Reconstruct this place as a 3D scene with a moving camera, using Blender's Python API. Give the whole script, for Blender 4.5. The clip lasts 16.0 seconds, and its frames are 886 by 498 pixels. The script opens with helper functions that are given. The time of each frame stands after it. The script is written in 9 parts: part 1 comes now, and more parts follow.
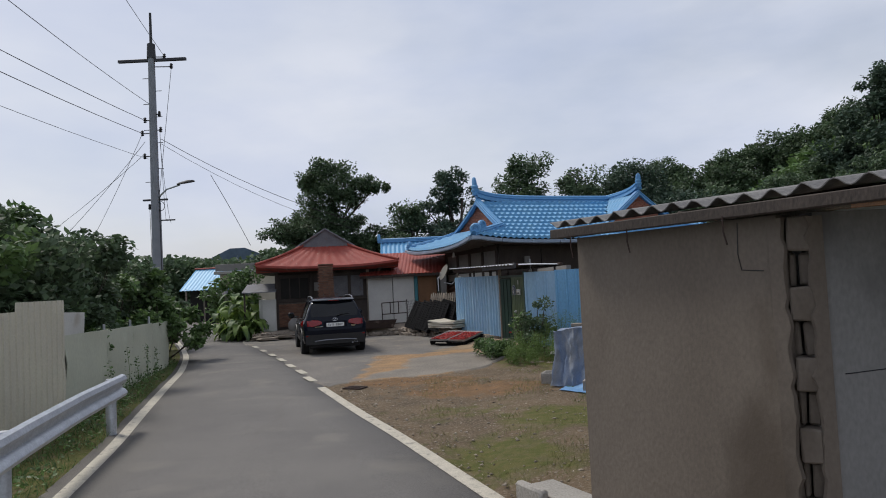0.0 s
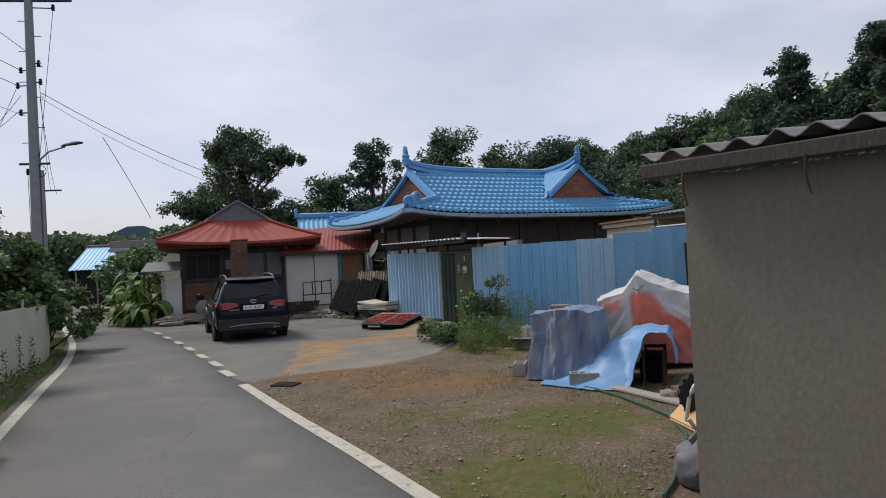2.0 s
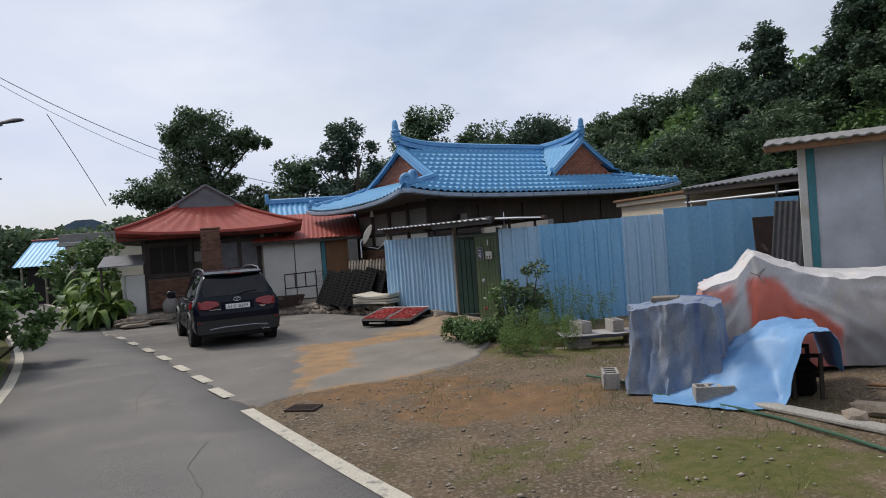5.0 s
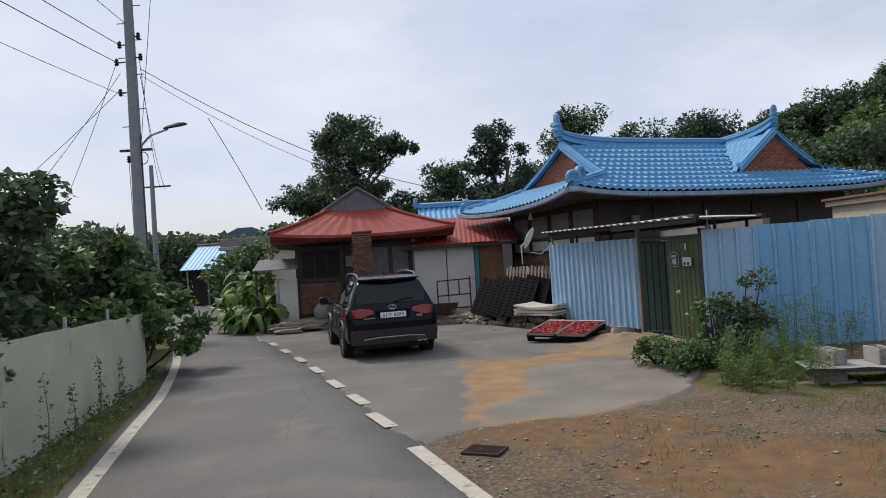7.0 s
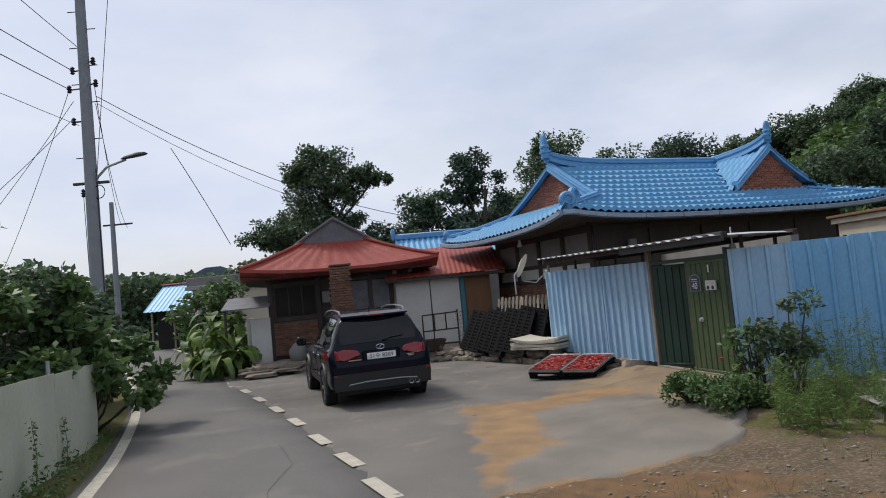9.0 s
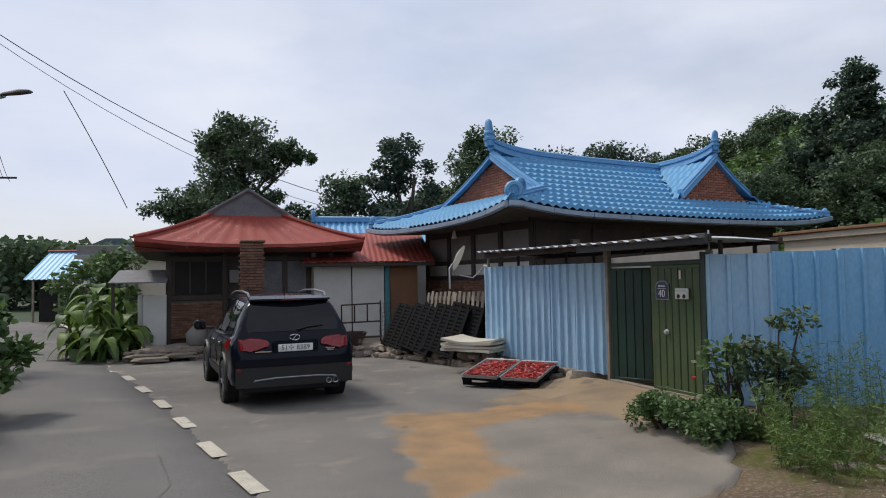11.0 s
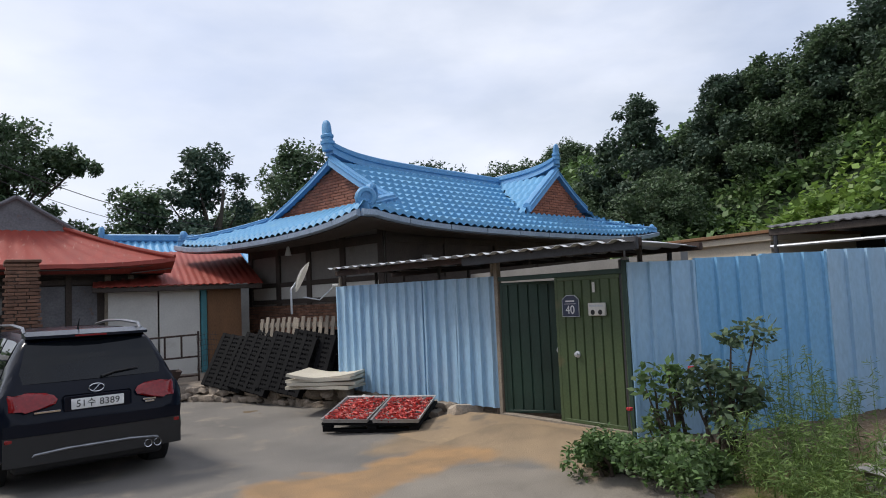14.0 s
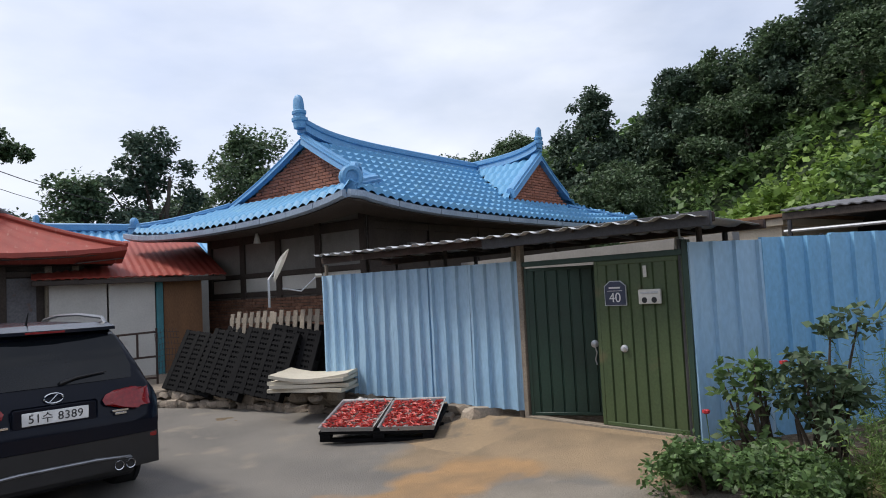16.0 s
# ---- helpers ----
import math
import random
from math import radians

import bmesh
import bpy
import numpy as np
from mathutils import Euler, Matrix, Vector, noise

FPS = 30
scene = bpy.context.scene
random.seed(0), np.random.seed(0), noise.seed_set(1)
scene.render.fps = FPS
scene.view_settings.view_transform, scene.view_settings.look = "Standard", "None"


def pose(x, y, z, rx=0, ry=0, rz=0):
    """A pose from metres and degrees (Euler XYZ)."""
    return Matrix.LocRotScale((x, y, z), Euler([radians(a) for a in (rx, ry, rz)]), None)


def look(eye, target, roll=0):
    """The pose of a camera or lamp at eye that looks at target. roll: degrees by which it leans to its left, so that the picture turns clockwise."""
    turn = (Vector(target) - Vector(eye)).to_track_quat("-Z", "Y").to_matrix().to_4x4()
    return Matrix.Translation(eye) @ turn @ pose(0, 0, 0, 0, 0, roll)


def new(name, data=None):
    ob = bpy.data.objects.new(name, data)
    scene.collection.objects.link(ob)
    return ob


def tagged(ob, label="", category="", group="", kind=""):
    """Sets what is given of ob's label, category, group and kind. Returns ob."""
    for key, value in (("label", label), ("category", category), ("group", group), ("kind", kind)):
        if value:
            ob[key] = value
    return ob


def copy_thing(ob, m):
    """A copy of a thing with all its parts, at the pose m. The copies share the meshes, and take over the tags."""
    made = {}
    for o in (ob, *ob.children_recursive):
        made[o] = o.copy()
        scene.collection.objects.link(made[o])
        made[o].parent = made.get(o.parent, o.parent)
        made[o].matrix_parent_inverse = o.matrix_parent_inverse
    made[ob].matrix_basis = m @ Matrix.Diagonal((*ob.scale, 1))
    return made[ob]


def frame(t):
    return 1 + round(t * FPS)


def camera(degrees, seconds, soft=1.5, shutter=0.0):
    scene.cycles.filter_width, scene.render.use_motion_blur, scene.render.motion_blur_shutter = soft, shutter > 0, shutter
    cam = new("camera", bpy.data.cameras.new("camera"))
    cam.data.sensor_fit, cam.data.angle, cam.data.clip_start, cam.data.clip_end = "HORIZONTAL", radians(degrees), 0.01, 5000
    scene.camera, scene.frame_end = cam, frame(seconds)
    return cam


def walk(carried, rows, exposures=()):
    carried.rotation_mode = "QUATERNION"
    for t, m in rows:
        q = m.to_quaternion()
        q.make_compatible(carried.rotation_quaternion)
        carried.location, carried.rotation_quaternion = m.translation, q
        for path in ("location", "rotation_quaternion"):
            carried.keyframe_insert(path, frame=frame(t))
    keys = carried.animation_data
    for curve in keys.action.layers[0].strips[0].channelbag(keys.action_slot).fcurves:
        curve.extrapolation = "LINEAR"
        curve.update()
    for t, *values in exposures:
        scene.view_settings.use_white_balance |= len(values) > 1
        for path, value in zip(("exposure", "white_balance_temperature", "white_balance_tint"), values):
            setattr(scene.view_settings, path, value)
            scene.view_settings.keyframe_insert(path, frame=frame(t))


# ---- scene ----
cam = camera(66.0, 16.0, 1.0)
METRES, EYE, TILT, LEAN, TURN = 14.0, 2.02, 0.0, 0.0, 0.0
ROWS = [
    (0.0, 0.0, 0.0, 0.0, 0.13, 2.73, 2.81),
    (0.5, -0.0134, 0.0403, -0.0002, 0.37, 2.49, 2.27),
    (1.0, -0.0217, 0.0784, -0.0018, -1.82, 2.37, 1.57),
    (1.5, -0.0372, 0.1139, -0.0032, -4.66, 1.71, 2.23),
    (2.0, -0.0466, 0.1536, -0.0042, -7.38, 0.69, 2.75),
    (2.5, -0.0581, 0.1904, -0.0047, -8.17, 0.35, 2.59),
    (3.0, -0.0743, 0.221, -0.0046, -9.63, -0.07, 2.43),
    (5.5, -0.121, 0.3757, -0.0014, -10.59, -0.71, 4.41),
    (6.0, -0.1293, 0.419, -0.0009, -3.91, -0.07, 3.0),
    (6.5, -0.1388, 0.4515, -0.0038, -0.65, 0.09, 3.03),
    (7.0, -0.1468, 0.4751, -0.0046, 0.74, 0.82, 3.65),
    (7.5, -0.1499, 0.5021, -0.0038, 0.8, 2.43, 4.7),
    (8.0, -0.1596, 0.5259, -0.0043, 0.07, 2.46, 4.04),
    (8.5, -0.1695, 0.547, -0.0042, -0.92, 3.51, 4.72),
    (11.0, -0.192, 0.6948, -0.0096, -8.93, 2.58, 0.96),
    (11.5, -0.2049, 0.7188, -0.0083, -19.4, 3.24, 0.77),
    (12.0, -0.2054, 0.7436, -0.0091, -21.45, 4.61, 1.86),
    (12.5, -0.209, 0.7718, -0.0107, -23.18, 3.59, 1.88),
    (13.0, -0.2145, 0.7967, -0.0109, -24.12, 3.38, 2.57),
    (13.5, -0.2141, 0.8245, -0.0106, -24.52, 3.99, 2.37),
    (14.0, -0.2208, 0.854, -0.0122, -25.4, 4.12, 2.54),
    (14.5, -0.2284, 0.8773, -0.0132, -28.21, 3.27, 1.62),
    (15.0, -0.2266, 0.9059, -0.0124, -29.88, 3.65, 2.4),
    (15.5, -0.2338, 0.9375, -0.0113, -30.21, 4.09, 2.52),
    (16.0, -0.2396, 0.9608, -0.0149, -30.14, 3.47, 2.96),
]
walk(cam, [(t, pose(0, 0, EYE, TILT, LEAN, TURN) @ pose(METRES * x, METRES * y, METRES * z, 90 + pitch, roll, yaw)) for t, x, y, z, yaw, pitch, roll in ROWS], [(0.0, -0.2), (2.0, -0.12), (3.0, -0.02), (11.0, -0.03), (13.0, 0.12), (16.0, 0.26)])

# ---- light ----
SUN_AZ, SUN_EL = radians(-50), radians(52)      # azimuth from +y towards +x
world = bpy.data.worlds.new("sky")
scene.world = world
world.use_nodes = True
wn, wl = world.node_tree.nodes, world.node_tree.links
for n_ in list(wn):
    wn.remove(n_)
w_out = wn.new("ShaderNodeOutputWorld")
w_bg = wn.new("ShaderNodeBackground")
w_bg.inputs[1].default_value = 0.117
w_sky = wn.new("ShaderNodeTexSky")
w_sky.sky_type = "NISHITA"
w_sky.sun_disc = False
w_sky.sun_elevation = SUN_EL
w_sky.sun_rotation = SUN_AZ
w_sky.dust_density = 3.0
w_sky.air_density = 1.0
w_co = wn.new("ShaderNodeTexCoord")
w_map = wn.new("ShaderNodeMapping")
w_map.inputs["Scale"].default_value = (1.0, 1.0, 2.6)
w_n1 = wn.new("ShaderNodeTexNoise")
w_n1.inputs["Scale"].default_value = 1.9
w_n1.inputs["Detail"].default_value = 9
w_n1.inputs["Roughness"].default_value = 0.5
w_r1 = wn.new("ShaderNodeValToRGB")
w_r1.color_ramp.elements[0].position, w_r1.color_ramp.elements[0].color = 0.36, (0.52, 0.52, 0.52, 1)
w_r1.color_ramp.elements[1].position, w_r1.color_ramp.elements[1].color = 0.64, (1, 1, 1, 1)
w_n2 = wn.new("ShaderNodeTexNoise")
w_n2.inputs["Scale"].default_value = 3.2
w_n2.inputs["Detail"].default_value = 7
w_r2 = wn.new("ShaderNodeValToRGB")
w_r2.color_ramp.elements[0].position, w_r2.color_ramp.elements[0].color = 0.36, (5.75, 6.3, 7.75, 1)
w_r2.color_ramp.elements[1].position, w_r2.color_ramp.elements[1].color = 0.62, (6.9, 7.25, 8.2, 1)
w_mix = wn.new("ShaderNodeMix")
w_mix.data_type = "RGBA"
wl.new(w_co.outputs["Generated"], w_map.inputs["Vector"])
wl.new(w_map.outputs["Vector"], w_n1.inputs["Vector"])
wl.new(w_map.outputs["Vector"], w_n2.inputs["Vector"])
wl.new(w_n1.outputs["Fac"], w_r1.inputs["Fac"])
wl.new(w_n2.outputs["Fac"], w_r2.inputs["Fac"])
wl.new(w_r1.outputs["Color"], w_mix.inputs["Factor"])
wl.new(w_sky.outputs["Color"], w_mix.inputs["A"])
wl.new(w_r2.outputs["Color"], w_mix.inputs["B"])
wl.new(w_mix.outputs["Result"], w_bg.inputs["Color"])
wl.new(w_bg.outputs["Background"], w_out.inputs["Surface"])
sun = new("sun", bpy.data.lights.new("sun", "SUN"))
sun.data.energy, sun.data.angle, sun.data.color = 2.5, radians(11), (1.0, 0.95, 0.87)
sun_dir = Vector((math.sin(SUN_AZ) * math.cos(SUN_EL), math.cos(SUN_AZ) * math.cos(SUN_EL), math.sin(SUN_EL)))
sun.matrix_world = look(tuple(sun_dir * 60), (0, 0, 0))
scene.view_settings.exposure = 0.0


# ---- materials ----
def material(name, col, rough=0.7, metal=0.0, col2=None, scale=3.0, fine=60.0, vary=0.25, bump=0.2, island=0.0, rand=0.0,
             stain=None, stain_at=0.58, stretch=(1, 1, 1), spec=0.5, stain_scale=1.3, through_light=0.0, coat=0.0, worn=0.0):
    """A surface with broad patches (scale), fine grain (fine), optional stains, relief and per-piece variation."""
    m = bpy.data.materials.new(name)
    m.use_nodes = True
    n, l = m.node_tree.nodes, m.node_tree.links
    b = n["Principled BSDF"]
    b.inputs["Roughness"].default_value = rough
    b.inputs["Metallic"].default_value = metal
    b.inputs["Specular IOR Level"].default_value = spec
    b.inputs["Coat Weight"].default_value = coat
    b.inputs["Coat Roughness"].default_value = 0.05
    geo = n.new("ShaderNodeNewGeometry")
    mp = n.new("ShaderNodeMapping")
    mp.inputs["Scale"].default_value = stretch
    l.new(geo.outputs["Position"], mp.inputs["Vector"])

    def noise_at(s, detail=5):
        t = n.new("ShaderNodeTexNoise")
        t.inputs["Scale"].default_value = s
        t.inputs["Detail"].default_value = detail
        l.new(mp.outputs["Vector"], t.inputs["Vector"])
        return t.outputs["Fac"]

    def mixed(kind, fac, a, c):
        x = n.new("ShaderNodeMix")
        x.data_type, x.blend_type = "RGBA", kind
        for key, v in (("Factor", fac), ("A", a), ("B", c)):
            if hasattr(v, "is_output"):
                l.new(v, x.inputs[key])
            elif isinstance(v, tuple):
                x.inputs[key].default_value = (*v[:3], 1)
            else:
                x.inputs[key].default_value = v
        return x.outputs["Result"]

    def ramp(v, lo, hi):
        r = n.new("ShaderNodeMapRange")
        r.inputs["From Min"].default_value, r.inputs["From Max"].default_value = lo, hi
        l.new(v, r.inputs["Value"])
        return r.outputs["Result"]

    broad, grain = noise_at(scale), noise_at(fine, 3)
    col2 = col2 or tuple(c * 0.72 for c in col)
    c = mixed("MIX", ramp(broad, 0.3, 0.7), col, col2)
    lo, hi = 1 - vary, 1 + vary
    gr = n.new("ShaderNodeMapRange")
    gr.inputs["From Min"].default_value, gr.inputs["From Max"].default_value = 0.3, 0.7
    gr.inputs["To Min"].default_value, gr.inputs["To Max"].default_value = lo, hi
    l.new(grain, gr.inputs["Value"])
    sc = n.new("ShaderNodeVectorMath")
    sc.operation = "SCALE"
    l.new(c, sc.inputs[0])
    l.new(gr.outputs["Result"], sc.inputs["Scale"])
    c = sc.outputs["Vector"]
    for amount, node, out in ((island, geo, "Random Per Island"), (rand, None, "Random")):
        if amount:
            node = node or n.new("ShaderNodeObjectInfo")
            r = n.new("ShaderNodeMapRange")
            r.inputs["To Min"].default_value, r.inputs["To Max"].default_value = 1 - amount, 1 + amount
            l.new(node.outputs[out], r.inputs["Value"])
            s2 = n.new("ShaderNodeVectorMath")
            s2.operation = "SCALE"
            l.new(c, s2.inputs[0])
            l.new(r.outputs["Result"], s2.inputs["Scale"])
            c = s2.outputs["Vector"]
    if stain:
        c = mixed("MIX", ramp(noise_at(stain_scale, 8), stain_at, stain_at + 0.12), c, stain)
    l.new(c, b.inputs["Base Color"])
    if bump:
        bp = n.new("ShaderNodeBump")
        bp.inputs["Strength"].default_value = bump
        bp.inputs["Distance"].default_value = 0.01
        l.new(grain, bp.inputs["Height"])
        l.new(bp.outputs["Normal"], b.inputs["Normal"])
    if worn:
        tp = n.new("ShaderNodeBsdfTransparent")
        mw = n.new("ShaderNodeMixShader")
        l.new(ramp(noise_at(3.4, 9), worn, worn + 0.07), mw.inputs[0])
        l.new(tp.outputs[0], mw.inputs[1])
        l.new(b.outputs[0], mw.inputs[2])
        l.new(mw.outputs[0], n["Material Output"].inputs["Surface"])
    if through_light:
        tr = n.new("ShaderNodeBsdfTranslucent")
        l.new(c, tr.inputs["Color"])
        ms = n.new("ShaderNodeMixShader")
        ms.inputs[0].default_value = through_light
        l.new(b.outputs[0], ms.inputs[1])
        l.new(tr.outputs[0], ms.inputs[2])
        l.new(ms.outputs[0], n["Material Output"].inputs["Surface"])
    return m


M = {}
M["asphalt"] = material("asphalt", (0.165, 0.155, 0.143), 0.9, col2=(0.128, 0.121, 0.115), scale=0.6, fine=90, vary=0.35, bump=0.5,
                        stain=(0.18, 0.168, 0.15), stain_at=0.56, stain_scale=0.9, spec=0.3)
M["line"] = material("road_paint", (0.50, 0.46, 0.375), 0.8, col2=(0.41, 0.375, 0.305), scale=6, fine=80, vary=0.2, bump=0.3,
                     stain=(0.2, 0.19, 0.17), stain_at=0.58, stain_scale=9)
M["tile_blue"] = material("blue_roof_sheet", (0.098, 0.30, 0.525), 0.62, col2=(0.125, 0.33, 0.535), scale=1.4, fine=25, vary=0.1, bump=0.05,
                          stain=(0.15, 0.35, 0.52), stain_at=0.6, stain_scale=2.5)
M["ridge_blue"] = material("blue_ridge_paint", (0.085, 0.25, 0.48), 0.55, col2=(0.11, 0.30, 0.52), scale=4, fine=40, vary=0.15, bump=0.2)
M["gutter"] = material("gutter_metal", (0.27, 0.34, 0.43), 0.45, 0.2, col2=(0.19, 0.25, 0.33), scale=3, fine=30, vary=0.15, bump=0.05)
M["fence_blue"] = material("blue_steel_sheet", (0.27, 0.45, 0.63), 0.55, col2=(0.34, 0.49, 0.62), scale=1.2, fine=30, vary=0.08, bump=0.08,
                           stain=(0.33, 0.47, 0.60), stain_at=0.58, stain_scale=1.6, stretch=(1, 1, 0.35), rand=0.08)
M["fence_blue_deep"] = material("blue_steel_sheet_deep", (0.155, 0.375, 0.60), 0.5, col2=(0.215, 0.425, 0.62), scale=1.0, fine=30, vary=0.1, bump=0.08,
                                stain=(0.09, 0.29, 0.54), stain_at=0.57, stain_scale=1.0, stretch=(1, 1, 0.5), rand=0.08)
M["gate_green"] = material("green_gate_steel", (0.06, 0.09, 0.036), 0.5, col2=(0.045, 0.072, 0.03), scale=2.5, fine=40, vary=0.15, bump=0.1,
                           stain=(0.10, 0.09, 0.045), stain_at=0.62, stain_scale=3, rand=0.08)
# darker green with the canopy's shade painted in; jamb and lintel share it
M["gate_dark"] = material("shaded_gate_steel", (0.018, 0.05, 0.035), 0.5, col2=(0.014, 0.035, 0.026), scale=2.5, fine=40, vary=0.15, bump=0.1)
M["wood_dark"] = material("dark_timber", (0.058, 0.044, 0.036), 0.8, col2=(0.038, 0.029, 0.024), scale=3, fine=60, vary=0.3, bump=0.4, stretch=(1, 1, 0.4))
M["wood_brown"] = material("brown_board", (0.20, 0.10, 0.045), 0.75, col2=(0.15, 0.075, 0.035), scale=3, fine=50, vary=0.25, bump=0.3, stretch=(2, 2, 0.3))
M["wood_pale"] = material("weathered_timber", (0.27, 0.23, 0.18), 0.85, col2=(0.18, 0.15, 0.12), scale=4, fine=60, vary=0.3, bump=0.4, rand=0.15)
M["plaster"] = material("grey_white_plaster", (0.22, 0.21, 0.195), 0.9, col2=(0.17, 0.16, 0.15), scale=2, fine=30, vary=0.08, bump=0.15, stain=(0.16, 0.145, 0.125), stain_at=0.6)
M["white_panel"] = material("white_panel", (0.58, 0.57, 0.53), 0.6, col2=(0.50, 0.49, 0.46), scale=2, fine=30, vary=0.06, bump=0.08, stain=(0.38, 0.34, 0.28), stain_at=0.66)
M["cream"] = material("cream_render", (0.55, 0.48, 0.37), 0.85, col2=(0.47, 0.41, 0.32), scale=2, fine=40, vary=0.08, bump=0.15)
M["brick"] = material("red_brick", (0.30, 0.115, 0.07), 0.85, col2=(0.24, 0.09, 0.055), scale=8, fine=90, vary=0.25, bump=0.4, rand=0.22, island=0.2)
M["brick_brown"] = material("brown_brick", (0.19, 0.095, 0.06), 0.9, col2=(0.13, 0.07, 0.048), scale=8, fine=90, vary=0.25, bump=0.4, rand=0.3, island=0.25)
M["mortar"] = material("mortar", (0.30, 0.27, 0.23), 0.95, scale=6, fine=90, vary=0.2, bump=0.3)
M["mortar_dark"] = material("dark_mortar", (0.13, 0.11, 0.095), 0.95, scale=6, fine=90, vary=0.2, bump=0.3)
M["red_roof"] = material("red_painted_roof", (0.30, 0.045, 0.028), 0.65, col2=(0.24, 0.036, 0.023), scale=1.5, fine=30, vary=0.15, bump=0.1,
                         stain=(0.38, 0.17, 0.13), stain_at=0.62, stain_scale=4, stretch=(4, 1, 0.7))
M["grey_tin"] = material("grey_weathered_tin", (0.16, 0.16, 0.17), 0.7, 0.1, col2=(0.11, 0.11, 0.12), scale=3, fine=25, vary=0.2, bump=0.1, stain=(0.16, 0.09, 0.06), stain_at=0.62, stain_scale=3)
M["slate"] = material("corrugated_cement_sheet", (0.22, 0.21, 0.20), 0.9, col2=(0.15, 0.145, 0.14), scale=3, fine=50, vary=0.2, bump=0.3)
M["canopy"] = material("pale_canopy_sheet", (0.56, 0.58, 0.60), 0.5, 0.1, scale=3, fine=30, vary=0.1, bump=0.05)
M["render_wall"] = material("weathered_cement_render", (0.195, 0.164, 0.133), 0.92, col2=(0.135, 0.110, 0.087), scale=0.9, fine=45, vary=0.10, bump=0.18,
                            stain=(0.092, 0.072, 0.054), stain_at=0.53, stain_scale=1.1, stretch=(1, 1, 0.6))
M["render_grey"] = material("grey_cement_render", (0.25, 0.245, 0.235), 0.92, col2=(0.185, 0.18, 0.172), scale=1.0, fine=45, vary=0.10, bump=0.18,
                            stain=(0.10, 0.095, 0.09), stain_at=0.55, stain_scale=0.9, stretch=(1, 1, 0.5))
M["concrete"] = material("concrete", (0.33, 0.31, 0.28), 0.92, col2=(0.25, 0.235, 0.21), scale=3, fine=50, vary=0.2, bump=0.4, rand=0.1)
M["stone"] = material("field_stone", (0.29, 0.24, 0.19), 0.92, col2=(0.20, 0.165, 0.13), scale=5, fine=40, vary=0.25, bump=0.6, rand=0.25, island=0.2)
M["beige_sheet"] = material("pale_green_sheet_fence", (0.50, 0.51, 0.40), 0.6, col2=(0.44, 0.45, 0.355), scale=1.2, fine=30, vary=0.07, bump=0.08, stain=(0.36, 0.36, 0.28), stain_at=0.64, stretch=(1, 1, 0.4))
M["cream_sheet"] = material("cream_corrugated_fence", (0.60, 0.56, 0.44), 0.6, col2=(0.54, 0.50, 0.40), scale=1.2, fine=30, vary=0.07, bump=0.08)
M["galv"] = material("galvanised_steel", (0.52, 0.54, 0.57), 0.42, 0.55, col2=(0.42, 0.44, 0.47), scale=5, fine=35, vary=0.12, bump=0.05)
M["pole"] = material("pole_concrete", (0.26, 0.27, 0.29), 0.8, col2=(0.21, 0.22, 0.24), scale=3, fine=40, vary=0.1, bump=0.15)
M["steel_dark"] = material("dark_steel", (0.06, 0.06, 0.065), 0.6, 0.4, scale=8, fine=50, vary=0.2, bump=0.1)
M["rust"] = material("rusty_iron", (0.055, 0.032, 0.024), 0.85, 0.1, col2=(0.035, 0.022, 0.018), scale=6, fine=60, vary=0.3, bump=0.4, stain=(0.16, 0.12, 0.1), stain_at=0.62, stain_scale=5)
M["cable"] = material("cable", (0.02, 0.02, 0.022), 0.6, scale=8, fine=50, vary=0.1, bump=0)
M["car_paint"] = material("navy_car_paint", (0.004, 0.006, 0.013), 0.2, 0.0, col2=(0.005, 0.007, 0.014), scale=2, fine=200, vary=0.05, bump=0.0, spec=0.16, coat=0.05)
M["car_trim"] = material("black_car_plastic", (0.012, 0.012, 0.013), 0.55, scale=8, fine=100, vary=0.1, bump=0.1)
M["car_glass"] = material("dark_car_glass", (0.008, 0.010, 0.013), 0.03, 0.0, scale=2, fine=50, vary=0.05, bump=0, spec=0.32, coat=0.0)
M["tyre"] = material("tyre_rubber", (0.014, 0.014, 0.014), 0.85, scale=8, fine=60, vary=0.2, bump=0.3)
M["alloy"] = material("grey_alloy", (0.30, 0.31, 0.33), 0.3, 0.9, scale=8, fine=60, vary=0.1, bump=0)
M["chrome"] = material("chrome", (0.75, 0.76, 0.78), 0.12, 1.0, scale=8, fine=60, vary=0.05, bump=0)
M["tail_red"] = material("red_lamp_glass", (0.26, 0.008, 0.010), 0.15, col2=(0.17, 0.006, 0.008), scale=30, fine=120, vary=0.2, bump=0.0, coat=0.2)
M["plate_white"] = material("plate_white", (0.82, 0.83, 0.83), 0.45, scale=8, fine=60, vary=0.04, bump=0)
M["ink"] = material("black_ink", (0.012, 0.013, 0.016), 0.6, scale=8, fine=60, vary=0.05, bump=0)
M["white_ink"] = material("white_ink", (0.75, 0.75, 0.75), 0.6, scale=8, fine=60, vary=0.05, bump=0)
M["sign_navy"] = material("navy_enamel", (0.035, 0.045, 0.085), 0.4, scale=8, fine=60, vary=0.06, bump=0)
M["pallet_black"] = material("black_plastic", (0.006, 0.006, 0.007), 0.7, col2=(0.009, 0.009, 0.010), scale=4, fine=60, vary=0.2, bump=0.15, spec=0.08)
M["mat_cream"] = material("cream_foam_board", (0.60, 0.55, 0.45), 0.85, col2=(0.52, 0.47, 0.38), scale=4, fine=50, vary=0.08, bump=0.2, rand=0.12)
